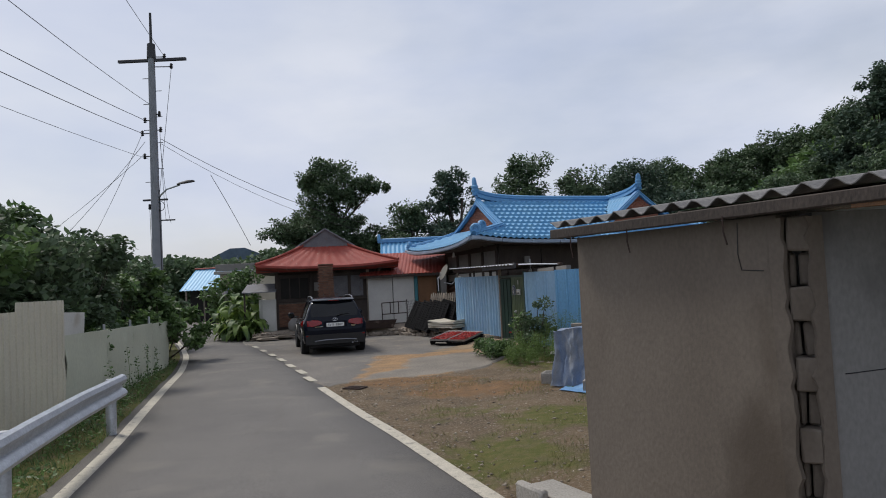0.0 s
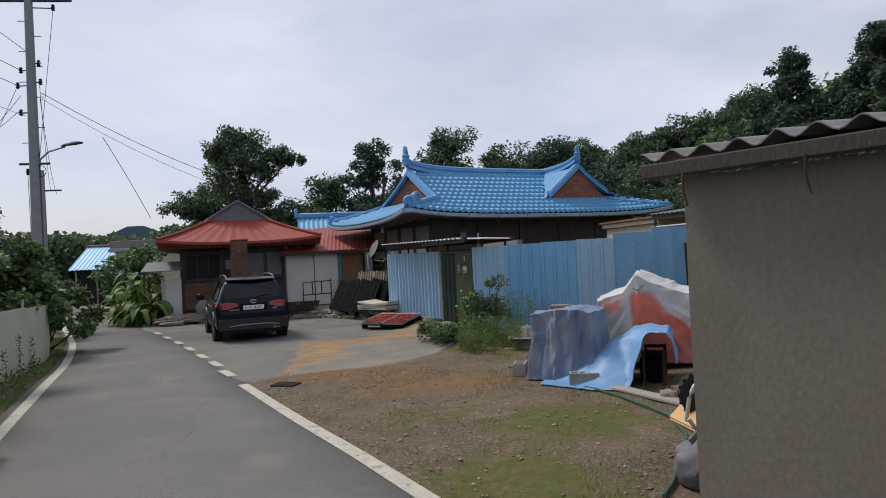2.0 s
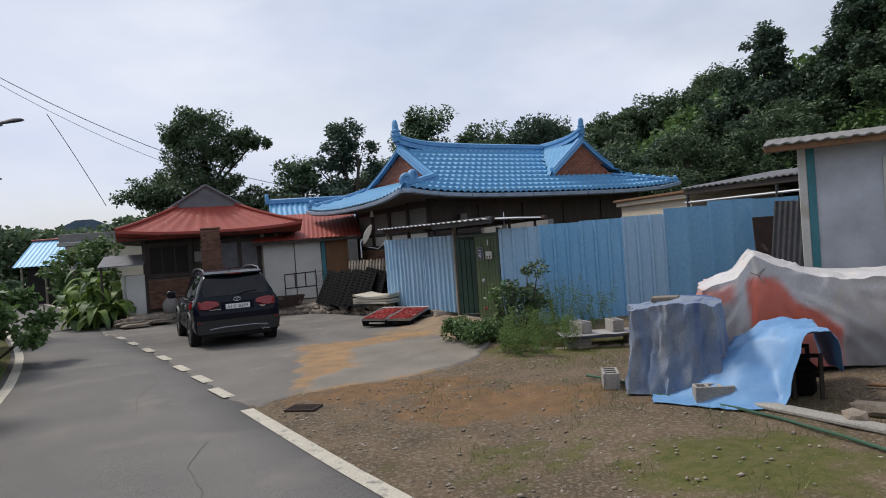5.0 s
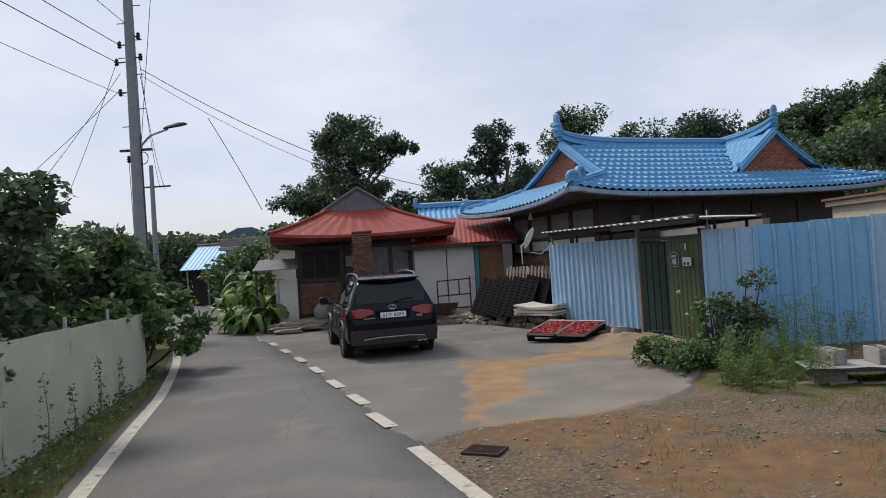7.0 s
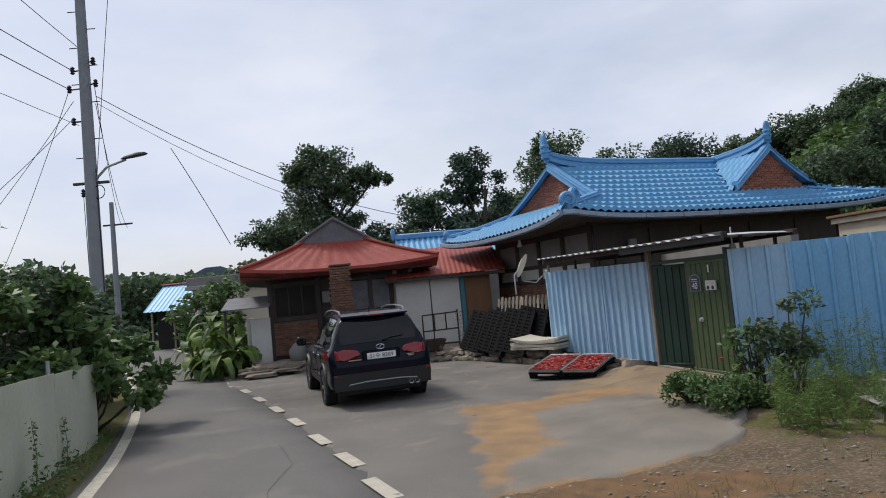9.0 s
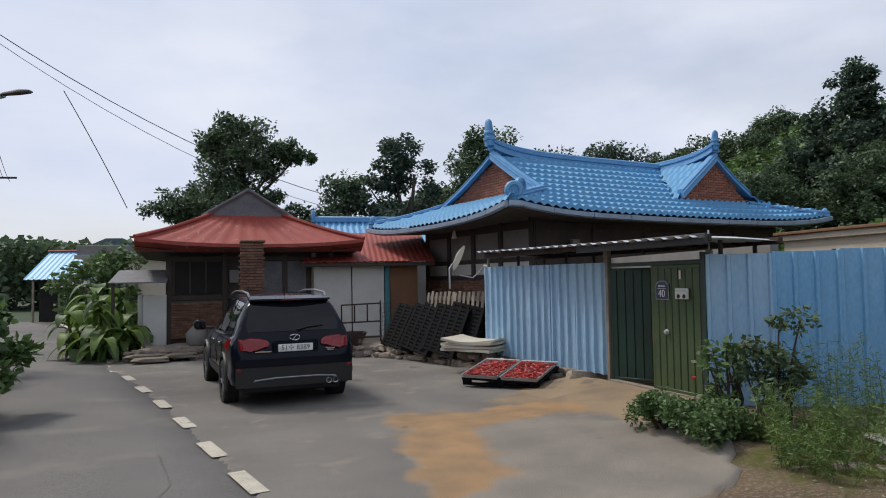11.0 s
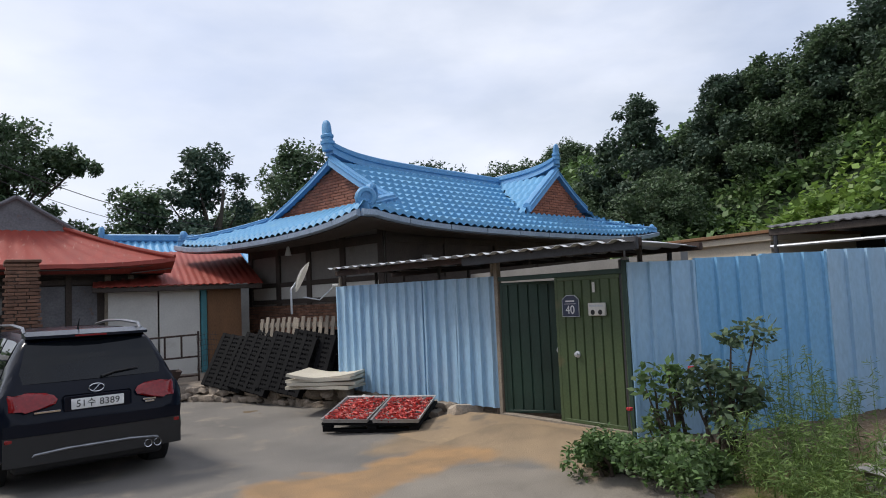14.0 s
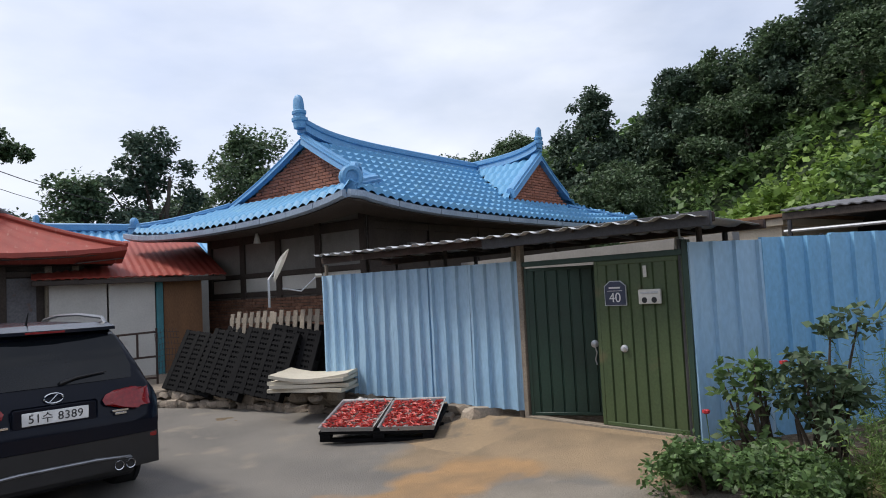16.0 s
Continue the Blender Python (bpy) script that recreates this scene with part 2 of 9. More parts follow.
M["chilli"] = material("red_chilli", (0.42, 0.022, 0.012), 0.35, col2=(0.32, 0.016, 0.01), scale=20, fine=60, vary=0.2, bump=0, island=0.4)
M["tray_grey"] = material("grey_tray_plastic", (0.42, 0.40, 0.39), 0.5, scale=8, fine=60, vary=0.08, bump=0)
M["tarp_blue"] = material("blue_tarpaulin", (0.12, 0.27, 0.50), 0.5, col2=(0.17, 0.33, 0.55), scale=4, fine=90, vary=0.08, bump=0.15)
M["cloth_blue"] = material("faded_blue_net_cloth", (0.13, 0.19, 0.31), 0.9, col2=(0.24, 0.26, 0.29), scale=4, fine=80, vary=0.2, bump=0.4, stretch=(2, 2, 0.5), stain=(0.07, 0.11, 0.24), stain_at=0.56)
M["tarp_pale"] = material("translucent_pale_sheet", (0.62, 0.59, 0.56), 0.4, col2=(0.52, 0.49, 0.46), scale=3, fine=60, vary=0.08, bump=0.15, stain=(0.46, 0.40, 0.36), stain_at=0.6, stain_scale=3)
M["hose"] = material("green_hose", (0.03, 0.095, 0.05), 0.45, scale=8, fine=60, vary=0.1, bump=0)
M["orange_box"] = material("orange_cart_tub", (0.62, 0.38, 0.16), 0.6, col2=(0.55, 0.33, 0.14), scale=4, fine=60, vary=0.1, bump=0.1)
M["yellow_bag"] = material("yellow_bag", (0.75, 0.42, 0.03), 0.55, scale=4, fine=60, vary=0.1, bump=0.2)
M["teal"] = material("teal_paint", (0.05, 0.22, 0.26), 0.6, scale=3, fine=50, vary=0.12, bump=0.1)
M["wall_blue_white"] = material("pale_blue_white_wall", (0.52, 0.55, 0.60), 0.8, scale=2, fine=40, vary=0.05, bump=0.1, stain=(0.44, 0.46, 0.49), stain_at=0.62)
M["window_dark"] = material("dark_window_glass", (0.02, 0.026, 0.032), 0.06, scale=2, fine=40, vary=0.05, bump=0, spec=0.7)
# near-black colour that paints the shade inside openings
M["void_shade"] = material("painted_interior_shade", (0.02, 0.018, 0.016), 0.95, scale=3, fine=40, vary=0.2, bump=0.1)
M["red_paint"] = material("red_trim_paint", (0.42, 0.09, 0.07), 0.6, scale=4, fine=50, vary=0.1, bump=0.1)
M["leaf"] = material("leaf_green", (0.115, 0.185, 0.06), 0.55, col2=(0.08, 0.145, 0.045), scale=0.8, fine=12, vary=0.15, bump=0, island=0.45, through_light=0.3)
M["leaf_bright"] = material("leaf_bright", (0.205, 0.30, 0.065), 0.55, col2=(0.135, 0.225, 0.05), scale=0.5, fine=12, vary=0.15, bump=0, island=0.4, through_light=0.35)
M["leaf_dark"] = material("leaf_dark", (0.098, 0.145, 0.075), 0.65, col2=(0.072, 0.115, 0.058), scale=0.3, fine=6, vary=0.15, bump=0, island=0.45, through_light=0.3)
M["leaf_pine"] = material("pine_needles", (0.080, 0.122, 0.082), 0.7, col2=(0.062, 0.098, 0.066), scale=0.3, fine=6, vary=0.15, bump=0, island=0.4, through_light=0.25)
M["grass"] = material("grass_blade", (0.16, 0.19, 0.065), 0.7, col2=(0.21, 0.19, 0.085), scale=1.2, fine=12, vary=0.15, bump=0, island=0.4, through_light=0.3)
M["feather"] = material("feathery_stem", (0.15, 0.23, 0.06), 0.6, col2=(0.11, 0.18, 0.05), scale=2, fine=12, vary=0.15, bump=0, island=0.35, through_light=0.35)
M["bark"] = material("bark", (0.07, 0.055, 0.042), 0.95, scale=4, fine=40, vary=0.3, bump=0.6)
M["hill"] = material("wooded_slope", (0.035, 0.058, 0.022), 0.95, scale=0.4, fine=6, vary=0.35, bump=0.4)
# blue-grey base colour holds the haze of distance
M["far_hill"] = material("haze_tinted_hill", (0.10, 0.14, 0.19), 1.0, scale=0.05, fine=0.3, vary=0.1, bump=0)
M["flower"] = material("red_petals", (0.5, 0.03, 0.04), 0.6, scale=8, fine=60, vary=0.1, bump=0)


# ---- helpers for meshes ----
def shade(me, angle=38):
    me.shade_smooth()
    me.set_sharp_from_angle(angle=radians(angle))


def part(name, bm, mat, parent=None, label="", smooth=True):
    me = bpy.data.meshes.new(name)
    bmesh.ops.recalc_face_normals(bm, faces=bm.faces)
    bm.to_mesh(me)
    bm.free()
    if smooth:
        shade(me)
    me.materials.append(M[mat] if isinstance(mat, str) else mat)
    ob = new(name, me)
    ob.parent = parent
    if label:
        ob["label"] = label
    return ob


def thing(name, m, label, category, group="", kind=""):
    ob = new(name)
    ob.empty_display_size = 0.1
    ob.matrix_world = m if isinstance(m, Matrix) else Matrix.Translation(m)
    return tagged(ob, label, category, group, kind)


def box(bm, lo, hi, bevel=0.0, m=None):
    """A box from corner to corner, with rounded edges."""
    lo, hi = Vector(lo), Vector(hi)
    r = bmesh.ops.create_cube(bm, size=1)
    vs = r["verts"]
    for v in vs:
        v.co = Vector([(lo[i] + hi[i]) / 2 + v.co[i] * (hi[i] - lo[i]) for i in range(3)])
    if bevel:
        es = list({e for v in vs for e in v.link_edges})
        out = bmesh.ops.bevel(bm, geom=es, offset=bevel, segments=1, affect="EDGES", profile=0.5)
        vs = list({v for f in out["faces"] for v in f.verts} | {v for v in vs if v.is_valid})
    if m is not None:
        for v in vs:
            v.co = m @ v.co
    return bm


def boxed(*args, **kw):
    return box(bmesh.new(), *args, **kw)


def tube(bm, pts, r, sides=8, caps=True):
    """A round bar along points; r may be one radius or one for each point."""
    pts = [Vector(p) for p in pts]
    rs = r if isinstance(r, (list, tuple)) else [r] * len(pts)
    rings = []
    for i, p in enumerate(pts):
        d = (pts[min(i + 1, len(pts) - 1)] - pts[max(i - 1, 0)]).normalized()
        a = d.cross(Vector((0, 0, 1)) if abs(d.z) < 0.95 else Vector((1, 0, 0))).normalized()
        b = d.cross(a)
        rings.append([bm.verts.new(p + (a * math.cos(k * math.tau / sides) + b * math.sin(k * math.tau / sides)) * rs[i]) for k in range(sides)])
    for q, s in zip(rings, rings[1:]):
        for k in range(sides):
            bm.faces.new((q[k], q[(k + 1) % sides], s[(k + 1) % sides], s[k]))
    if caps:
        bm.faces.new(rings[0])
        bm.faces.new(rings[-1])
    return bm


def tubed(*args, **kw):
    return tube(bmesh.new(), *args, **kw)


def loft(bm, rings, closed=True, caps=False):
    vs = [[bm.verts.new(p) for p in ring] for ring in rings]
    n = len(vs[0])
    for a, b in zip(vs, vs[1:]):
        for k in range(n if closed else n - 1):
            bm.faces.new((a[k], a[(k + 1) % n], b[(k + 1) % n], b[k]))
    if caps:
        bm.faces.new(vs[0])
        bm.faces.new(vs[-1])
    return bm


def lathe(bm, profile, sides=24, axis="z", caps=False):
    """Turns (radius, height) pairs about an axis."""
    rings = []
    for r, h in profile:
        ring = []
        for k in range(sides):
            a = k * math.tau / sides
            p = (r * math.cos(a), r * math.sin(a), h)
            ring.append(p if axis == "z" else (p[2], p[0], p[1]) if axis == "x" else (p[0], p[2], p[1]))
        rings.append(ring)
    return loft(bm, rings, True, caps)


def sheet_mesh(name, rows, mat, parent=None, label="", thick=0.0, smooth=True):
    """A surface from rows of points, with a thickness where asked."""
    bm = bmesh.new()
    loft(bm, rows, closed=False)
    if thick:
        bmesh.ops.recalc_face_normals(bm, faces=bm.faces)
        bmesh.ops.solidify(bm, geom=list(bm.faces), thickness=thick)
    return part(name, bm, mat, parent, label, smooth)


def raw(name, verts, faces, mat, parent=None, label="", smooth=False):
    """A large mesh straight from arrays."""
    me = bpy.data.meshes.new(name)
    verts, faces = np.asarray(verts, np.float32), np.asarray(faces, np.int32)
    k = faces.shape[1]
    me.vertices.add(len(verts))
    me.vertices.foreach_set("co", verts.ravel())
    me.loops.add(faces.size)
    me.loops.foreach_set("vertex_index", faces.ravel())
    me.polygons.add(len(faces))
    me.polygons.foreach_set("loop_start", np.arange(0, faces.size, k, dtype=np.int32))
    me.update(calc_edges=True)
    if smooth:
        me.shade_smooth()
    me.materials.append(M[mat])
    ob = new(name, me)
    ob.parent = parent
    if label:
        ob["label"] = label
    return ob


RNG = np.random.default_rng(7)


def leaf_cloud(name, points, size, mat, parent=None, label="", up=0.5, slim=0.55):
    """Many small pointed leaves, each a folded diamond, at the given points."""
    n = len(points)
    d = RNG.normal(size=(n, 3))
    d[:, 2] = d[:, 2] * 0.6 - 0.15
    d /= np.linalg.norm(d, axis=1, keepdims=True)
    q = RNG.normal(size=(n, 3)) + np.array((0, 0, up * 2))
    side = np.cross(d, q)
    side /= np.linalg.norm(side, axis=1, keepdims=True) + 1e-9
    nor = np.cross(side, d)
    s = (size * RNG.uniform(0.6, 1.3, n))[:, None]
    v = np.empty((n, 4, 3))
    v[:, 0] = points
    v[:, 1] = points + d * s * 0.5 + side * s * slim * 0.5 + nor * s * 0.06
    v[:, 2] = points + d * s
    v[:, 3] = points + d * s * 0.5 - side * s * slim * 0.5 + nor * s * 0.06
    return raw(name, v.reshape(-1, 3), np.arange(4 * n).reshape(n, 4), mat, parent, label)


def clump_points(n, centres, radii, shell=0.55):
    """Points in the outer parts of overlapping clumps."""
    k = RNG.integers(0, len(centres), n)
    d = RNG.normal(size=(n, 3))
    d /= np.linalg.norm(d, axis=1, keepdims=True)
    r = RNG.uniform(shell ** 3, 1, n) ** (1 / 3)
    return np.asarray(centres)[k] + d * r[:, None] * np.asarray(radii)[k][:, None] * np.array((1, 1, 0.8))


def smooth01(a, b, x):
    t = np.clip((x - a) / (b - a), 0, 1)
    return t * t * (3 - 2 * t)


def writing(body, size, m, mat, parent, name="lettering", space=1.0):
    """Raised letters in the built-in font, turned into a mesh."""
    cu = bpy.data.curves.new(name, "FONT")
    cu.body, cu.size, cu.extrude, cu.align_x, cu.align_y, cu.space_character = body, size, 0.0012, "CENTER", "CENTER", space
    tmp = bpy.data.objects.new(name, cu)
    scene.collection.objects.link(tmp)
    me = bpy.data.meshes.new_from_object(tmp.evaluated_get(bpy.context.evaluated_depsgraph_get()))
    bpy.data.objects.remove(tmp)
    bpy.data.curves.remove(cu)
    me.materials.clear()
    me.materials.append(M[mat])
    ob = new(name, me)
    ob.parent = parent
    ob.matrix_local = m
    return ob


# ---- the ground ----
LEFT = [(-0.9, -12), (-1.6, -6), (-2.6, 0.0), (-3.3, 4), (-3.99, 7.04), (-4.53, 9.21), (-5.33, 12), (-6.2, 15.1), (-6.87, 17.6), (-7.6, 19.8), (-8.35, 21.9), (-9.6, 24.9), (-11.7, 29.6), (-14.2, 35), (-18.5, 42.5), (-24, 50)]
RIGHT = [(4.6, -12), (3.9, -6), (2.55, 0.0), (1.2, 4), (0.2, 6.6), (-0.74, 9.05), (-1.55, 11), (-2.62, 13.75), (-3.38, 16.05), (-3.92, 17.4), (-4.55, 19.05), (-5.2, 20.6), (-5.9, 22.3), (-7.45, 25.6), (-8.65, 29.2), (-9.5, 31.7), (-13.0, 39.5), (-17.3, 48.4)]


def along(line, n):
    """n points, evenly spaced, on a smooth curve through the line."""
    p = np.array(line, float)
    d = np.r_[0, np.cumsum(np.linalg.norm(np.diff(p, axis=0), axis=1))]
    q = np.linspace(0, d[-1], n)
    out = np.c_[np.interp(q, d, p[:, 0]), np.interp(q, d, p[:, 1])]
    for _ in range(max(1, n // 60)):
        out[1:-1] = (out[:-2] + 2 * out[1:-1] + out[2:]) / 4
    return out


ROAD_Z = 0.05


def ground_z(x, y):
    """Height of the ground: the verge swells a little, the bed before the gate rises, the land beyond climbs."""
    x, y = np.asarray(x, float), np.asarray(y, float)
    z = 0.02 + 0.17 * smooth01(0.3, 1.7, x) * smooth01(14, 17, y)
    z = z + 0.10 * smooth01(0.2, 1.6, x) * (1 - smooth01(12, 16, y))
    z = z + 0.22 * smooth01(3.0, 6.0, x)
    z = z + 0.05 * smooth01(-6.0, -9.0, x) * smooth01(30, 10, y)
    return z


def hill_z(x, y):
    far_rise = 19 * smooth01(22, 80, 0.75 * x + 0.66 * y) * smooth01(18, 62, x) * smooth01(4, 22, y)
    return far_rise + 9 * smooth01(22, 46, x) * smooth01(52, 20, y) * smooth01(4, 20, y)


xs, ys = np.arange(-11.5, 11.6, 0.075), np.arange(-3, 33, 0.09)
gx, gy = np.meshgrid(xs, ys)
gz = ground_z(gx, gy)
rough = np.array([noise.fractal(Vector((a * 1.3, b * 1.3, 0)), 1.0, 2.0, 4) for a, b in zip(gx.ravel()[::1], gy.ravel()[::1])]).reshape(gx.shape)
lx = np.interp(gy, [p[1] for p in LEFT], [p[0] for p in LEFT])
rx_ = np.interp(gy, [p[1] for p in RIGHT], [p[0] for p in RIGHT])
inroad = (gx > lx - 0.25) & (gx < rx_ + 0.12)
gz = gz + rough * 0.018
gz[inroad] = np.minimum(gz[inroad], 0.0)
# wheel ruts pressed into the verge
for off in (0.0, 0.28):
    c_ = 0.35 + off - 0.16 * (gy - 6.2)
    gz -= 0.035 * np.exp(-((gx - c_) / 0.07) ** 2) * smooth01(9.5, 8, gy) * smooth01(4.6, 5.2, gy) * (1 + 0.4 * np.sin(gy * 40))
nx, ny = len(xs), len(ys)
idx = np.arange(nx * ny).reshape(ny, nx)
quads = np.stack([idx[:-1, :-1], idx[:-1, 1:], idx[1:, 1:], idx[1:, :-1]], -1).reshape(-1, 4)


def ground_material():
    m = bpy.data.materials.new("dirt_and_grass")
    m.use_nodes = True
    n, l = m.node_tree.nodes, m.node_tree.links
    b = n["Principled BSDF"]
    b.inputs["Roughness"].default_value = 0.95
    b.inputs["Specular IOR Level"].default_value = 0.2
    geo = n.new("ShaderNodeNewGeometry")

    def tex(s, d=6):
        t = n.new("ShaderNodeTexNoise")
        t.inputs["Scale"].default_value, t.inputs["Detail"].default_value = s, d
        l.new(geo.outputs["Position"], t.inputs["Vector"])
        return t.outputs["Fac"]

    def attr(k):
        a = n.new("ShaderNodeAttribute")
        a.attribute_name = k
        return a.outputs["Fac"]

    def rng(v, lo, hi, a=0.0, c=1.0):
        r = n.new("ShaderNodeMapRange")
        for key, val in (("From Min", lo), ("From Max", hi), ("To Min", a), ("To Max", c)):
            r.inputs[key].default_value = val
        l.new(v, r.inputs["Value"])
        return r.outputs["Result"]

    def mix(f, a, c):
        x = n.new("ShaderNodeMix")
        x.data_type = "RGBA"
        l.new(f, x.inputs["Factor"])
        for key, v in (("A", a), ("B", c)):
            if isinstance(v, tuple):
                x.inputs[key].default_value = (*v, 1)
            else:
                l.new(v, x.inputs[key])
        return x.outputs["Result"]

    def math_(op, a, c):
        x = n.new("ShaderNodeMath")
        x.operation = op
        for i, v in enumerate((a, c)):
            if isinstance(v, float):
                x.inputs[i].default_value = v
            else:
                l.new(v, x.inputs[i])
        return x.outputs[0]

    dirt = mix(rng(tex(1.6), 0.35, 0.65), (0.155, 0.112, 0.070), (0.098, 0.074, 0.049))
    dirt = mix(rng(tex(28, 3), 0.48, 0.7), dirt, (0.235, 0.19, 0.14))
    edge = math_("ADD", attr("sand"), math_("MULTIPLY", math_("SUBTRACT", tex(2.6, 8), 0.5), 1.1))
    dirt = mix(rng(edge, 0.42, 0.6), dirt, mix(rng(tex(5), 0.35, 0.65), (0.22, 0.13, 0.066), (0.155, 0.098, 0.055)))
    moss = math_("ADD", attr("moss"), math_("MULTIPLY", math_("SUBTRACT", tex(3.2, 9), 0.5), 1.6))
    dirt = mix(rng(moss, 0.45, 0.85), dirt, mix(rng(tex(9), 0.4, 0.6), (0.088, 0.096, 0.026), (0.125, 0.115, 0.042)))
    grit = rng(tex(140, 2), 0.3, 0.7, 0.75, 1.25)
    sc = n.new("ShaderNodeVectorMath")
    sc.operation = "SCALE"
    l.new(dirt, sc.inputs[0])
    l.new(grit, sc.inputs["Scale"])
    l.new(sc.outputs["Vector"], b.inputs["Base Color"])
    bp = n.new("ShaderNodeBump")
    bp.inputs["Strength"].default_value, bp.inputs["Distance"].default_value = 0.7, 0.02
    l.new(math_("ADD", tex(40, 5), tex(120, 2)), bp.inputs["Height"])
    l.new(bp.outputs["Normal"], b.inputs["Normal"])
    return m


M["ground"] = ground_material()
ground = raw("ground", np.stack([gx, gy, gz], -1).reshape(-1, 3), quads, "ground", smooth=True)
tagged(ground, "bare brown dirt verge with moss, stones and wheel ruts", "ground", kind="structure")


def blob(x, y, cx, cy, a, b, turn=0.0):
    c, s = math.cos(turn), math.sin(turn)
    u, v = (x - cx) * c + (y - cy) * s, -(x - cx) * s + (y - cy) * c
    return np.clip(1.25 - np.sqrt((u / a) ** 2 + (v / b) ** 2), 0, 1)


sand = np.maximum.reduce([0.75 * blob(gx, gy, 0.4, 12.6, 2.4, 1.5, -0.4), blob(gx, gy, -0.6, 14.0, 1.8, 0.8), blob(gx, gy, 1.6, 19.2, 0.9, 1.6)])
moss = np.maximum.reduce([blob(gx, gy, 0.55, 7.7, 1.1, 1.5, 0.3), blob(gx, gy, 1.6, 9.4, 1.4, 1.2), 0.6 * blob(gx, gy, 0.2, 10.6, 1.8, 1.2), blob(gx, gy, 2.4, 15.6, 1.8, 1.6), 0.9 * (gx < lx - 0.1)])
for key, val in (("sand", sand), ("moss", moss)):
    at = ground.data.attributes.new(key, "FLOAT", "POINT")
    at.data.foreach_set("value", np.asarray(val, np.float32).ravel())

# the land beyond, one sheet to the horizon with the wooded hill in it
fx = np.r_[np.linspace(-900, -60, 16), np.linspace(-50, 70, 61), np.linspace(80, 900, 16)]
fy = np.r_[np.linspace(-400, -12, 10), np.linspace(-8, 110, 60), np.linspace(130, 1500, 18)]
hx, hy = np.meshgrid(fx, fy)
hz = hill_z(hx, hy) - 0.16
idx = np.arange(hx.size).reshape(hx.shape)
quads = np.stack([idx[:-1, :-1], idx[:-1, 1:], idx[1:, 1:], idx[1:, :-1]], -1).reshape(-1, 4)
land = raw("ground_far", np.stack([hx, hy, hz], -1).reshape(-1, 3), quads, "hill", smooth=True)
tagged(land, "green land rising to a wooded hillside behind the houses", "ground", kind="structure")


# ---- road, yard and painted lines ----
def strip(name, a, b, z, mat, thick=0.05, rows=5):
    verts, faces = [], []
    for p, q in zip(a, b):
        for k in range(rows):
            t = k / (rows - 1)
            crown = 0.03 * (1 - (2 * t - 1) ** 2)
            verts.append((p[0] * (1 - t) + q[0] * t, p[1] * (1 - t) + q[1] * t, z + crown))
        verts += [(q[0], q[1], z - thick), (p[0], p[1], z - thick)]
    w = rows + 2
    for i in range(len(a) - 1):
        for k in range(w):
            k2 = (k + 1) % w
            faces.append((i * w + k, i * w + k2, (i + 1) * w + k2, (i + 1) * w + k))
    return raw(name, verts, faces, mat, smooth=False)


lpts, rpts = along(LEFT, 150), along(RIGHT, 150)
edge_out = (rpts - lpts) / np.linalg.norm(rpts - lpts, axis=1, keepdims=True)
road = strip("road", lpts - edge_out * 0.28, rpts + edge_out * 0.16, ROAD_Z - 0.03, "asphalt")
tagged(road, "narrow grey asphalt village road with patches and cracks", "road", kind="structure")


def road_height(p, shift=0.0):
    return ROAD_Z - 0.03 + 0.006


def paint(name, pts, width, label, z0=None):
    """A painted stripe of the given width along points."""
    pts = np.asarray(pts, float)
    d = np.gradient(pts, axis=0)
    d /= np.linalg.norm(d, axis=1, keepdims=True)
    nrm = np.c_[d[:, 1], -d[:, 0]]
    z = (ROAD_Z - 0.03) if z0 is None else z0
    rows = [[(*(p - s * width / 2), z + 0.010), (*(p + s * width / 2), z + 0.010)] for p, s in zip(pts, nrm)]
    bm = bmesh.new()
    loft(bm, rows, closed=False)
    for f in list(bm.faces):
        f.normal_update()
    return tagged(part(name, bm, "line", smooth=False), label, "road marking", kind="structure")


paint("edge_line_left", lpts[:148], 0.17, "worn cream-white painted line along the road edge")
near = along([p for p in RIGHT if p[1] < 13.9], 60)
paint("edge_line_right", near + np.array((0.05, 0)), 0.17, "worn cream-white painted line along the road edge")
far = along([(-7.4, 25.4), (-8.3, 28.0), (-8.65, 29.2), (-9.5, 31.7), (-13.0, 39.5), (-17.2, 48.2)], 40)
paint("edge_line_beyond", far, 0.17, "cream-white line where the road bends away")
for a_, b_ in zip([(-2.88, 14.62), (-3.36, 16.0), (-3.92, 17.38), (-4.55, 19.0), (-5.2, 20.55), (-5.9, 22.2), (-6.62, 23.85)], [0.85, 0.8, 0.8, 0.8, 0.8, 0.8, 0.75]):
    dirn = np.array((-0.39, 0.92)) if a_[1] < 21 else np.array((-0.42, 0.907))
    p = np.array(a_)
    ob = paint("dash", [p, p + dirn * b_ * 0.5, p + dirn * b_], 0.17, "short cream-white dash painted on the asphalt", 0.033)
    ob["group"] = "dashes along the road"


def inside_and_distance(px, py, outline):
    """Which points lie in an outline, and how far each is from its edge."""
    p = np.array(outline, float)
    q = np.roll(p, -1, axis=0)
    hit, best = np.zeros(px.shape, bool), np.full(px.shape, 1e9)
    for (x0, y0), (x1, y1) in zip(p, q):
        cross = ((y0 > py) != (y1 > py)) & (px < (x1 - x0) * (py - y0) / (y1 - y0 + 1e-12) + x0)
        hit ^= cross
        t = np.clip(((px - x0) * (x1 - x0) + (py - y0) * (y1 - y0)) / ((x1 - x0) ** 2 + (y1 - y0) ** 2), 0, 1)
        best = np.minimum(best, np.hypot(px - x0 - t * (x1 - x0), py - y0 - t * (y1 - y0)))
    return hit, best


def signed(px, py, outline):
    hit, best = inside_and_distance(px, py, outline)
    return np.where(hit, best, -best)


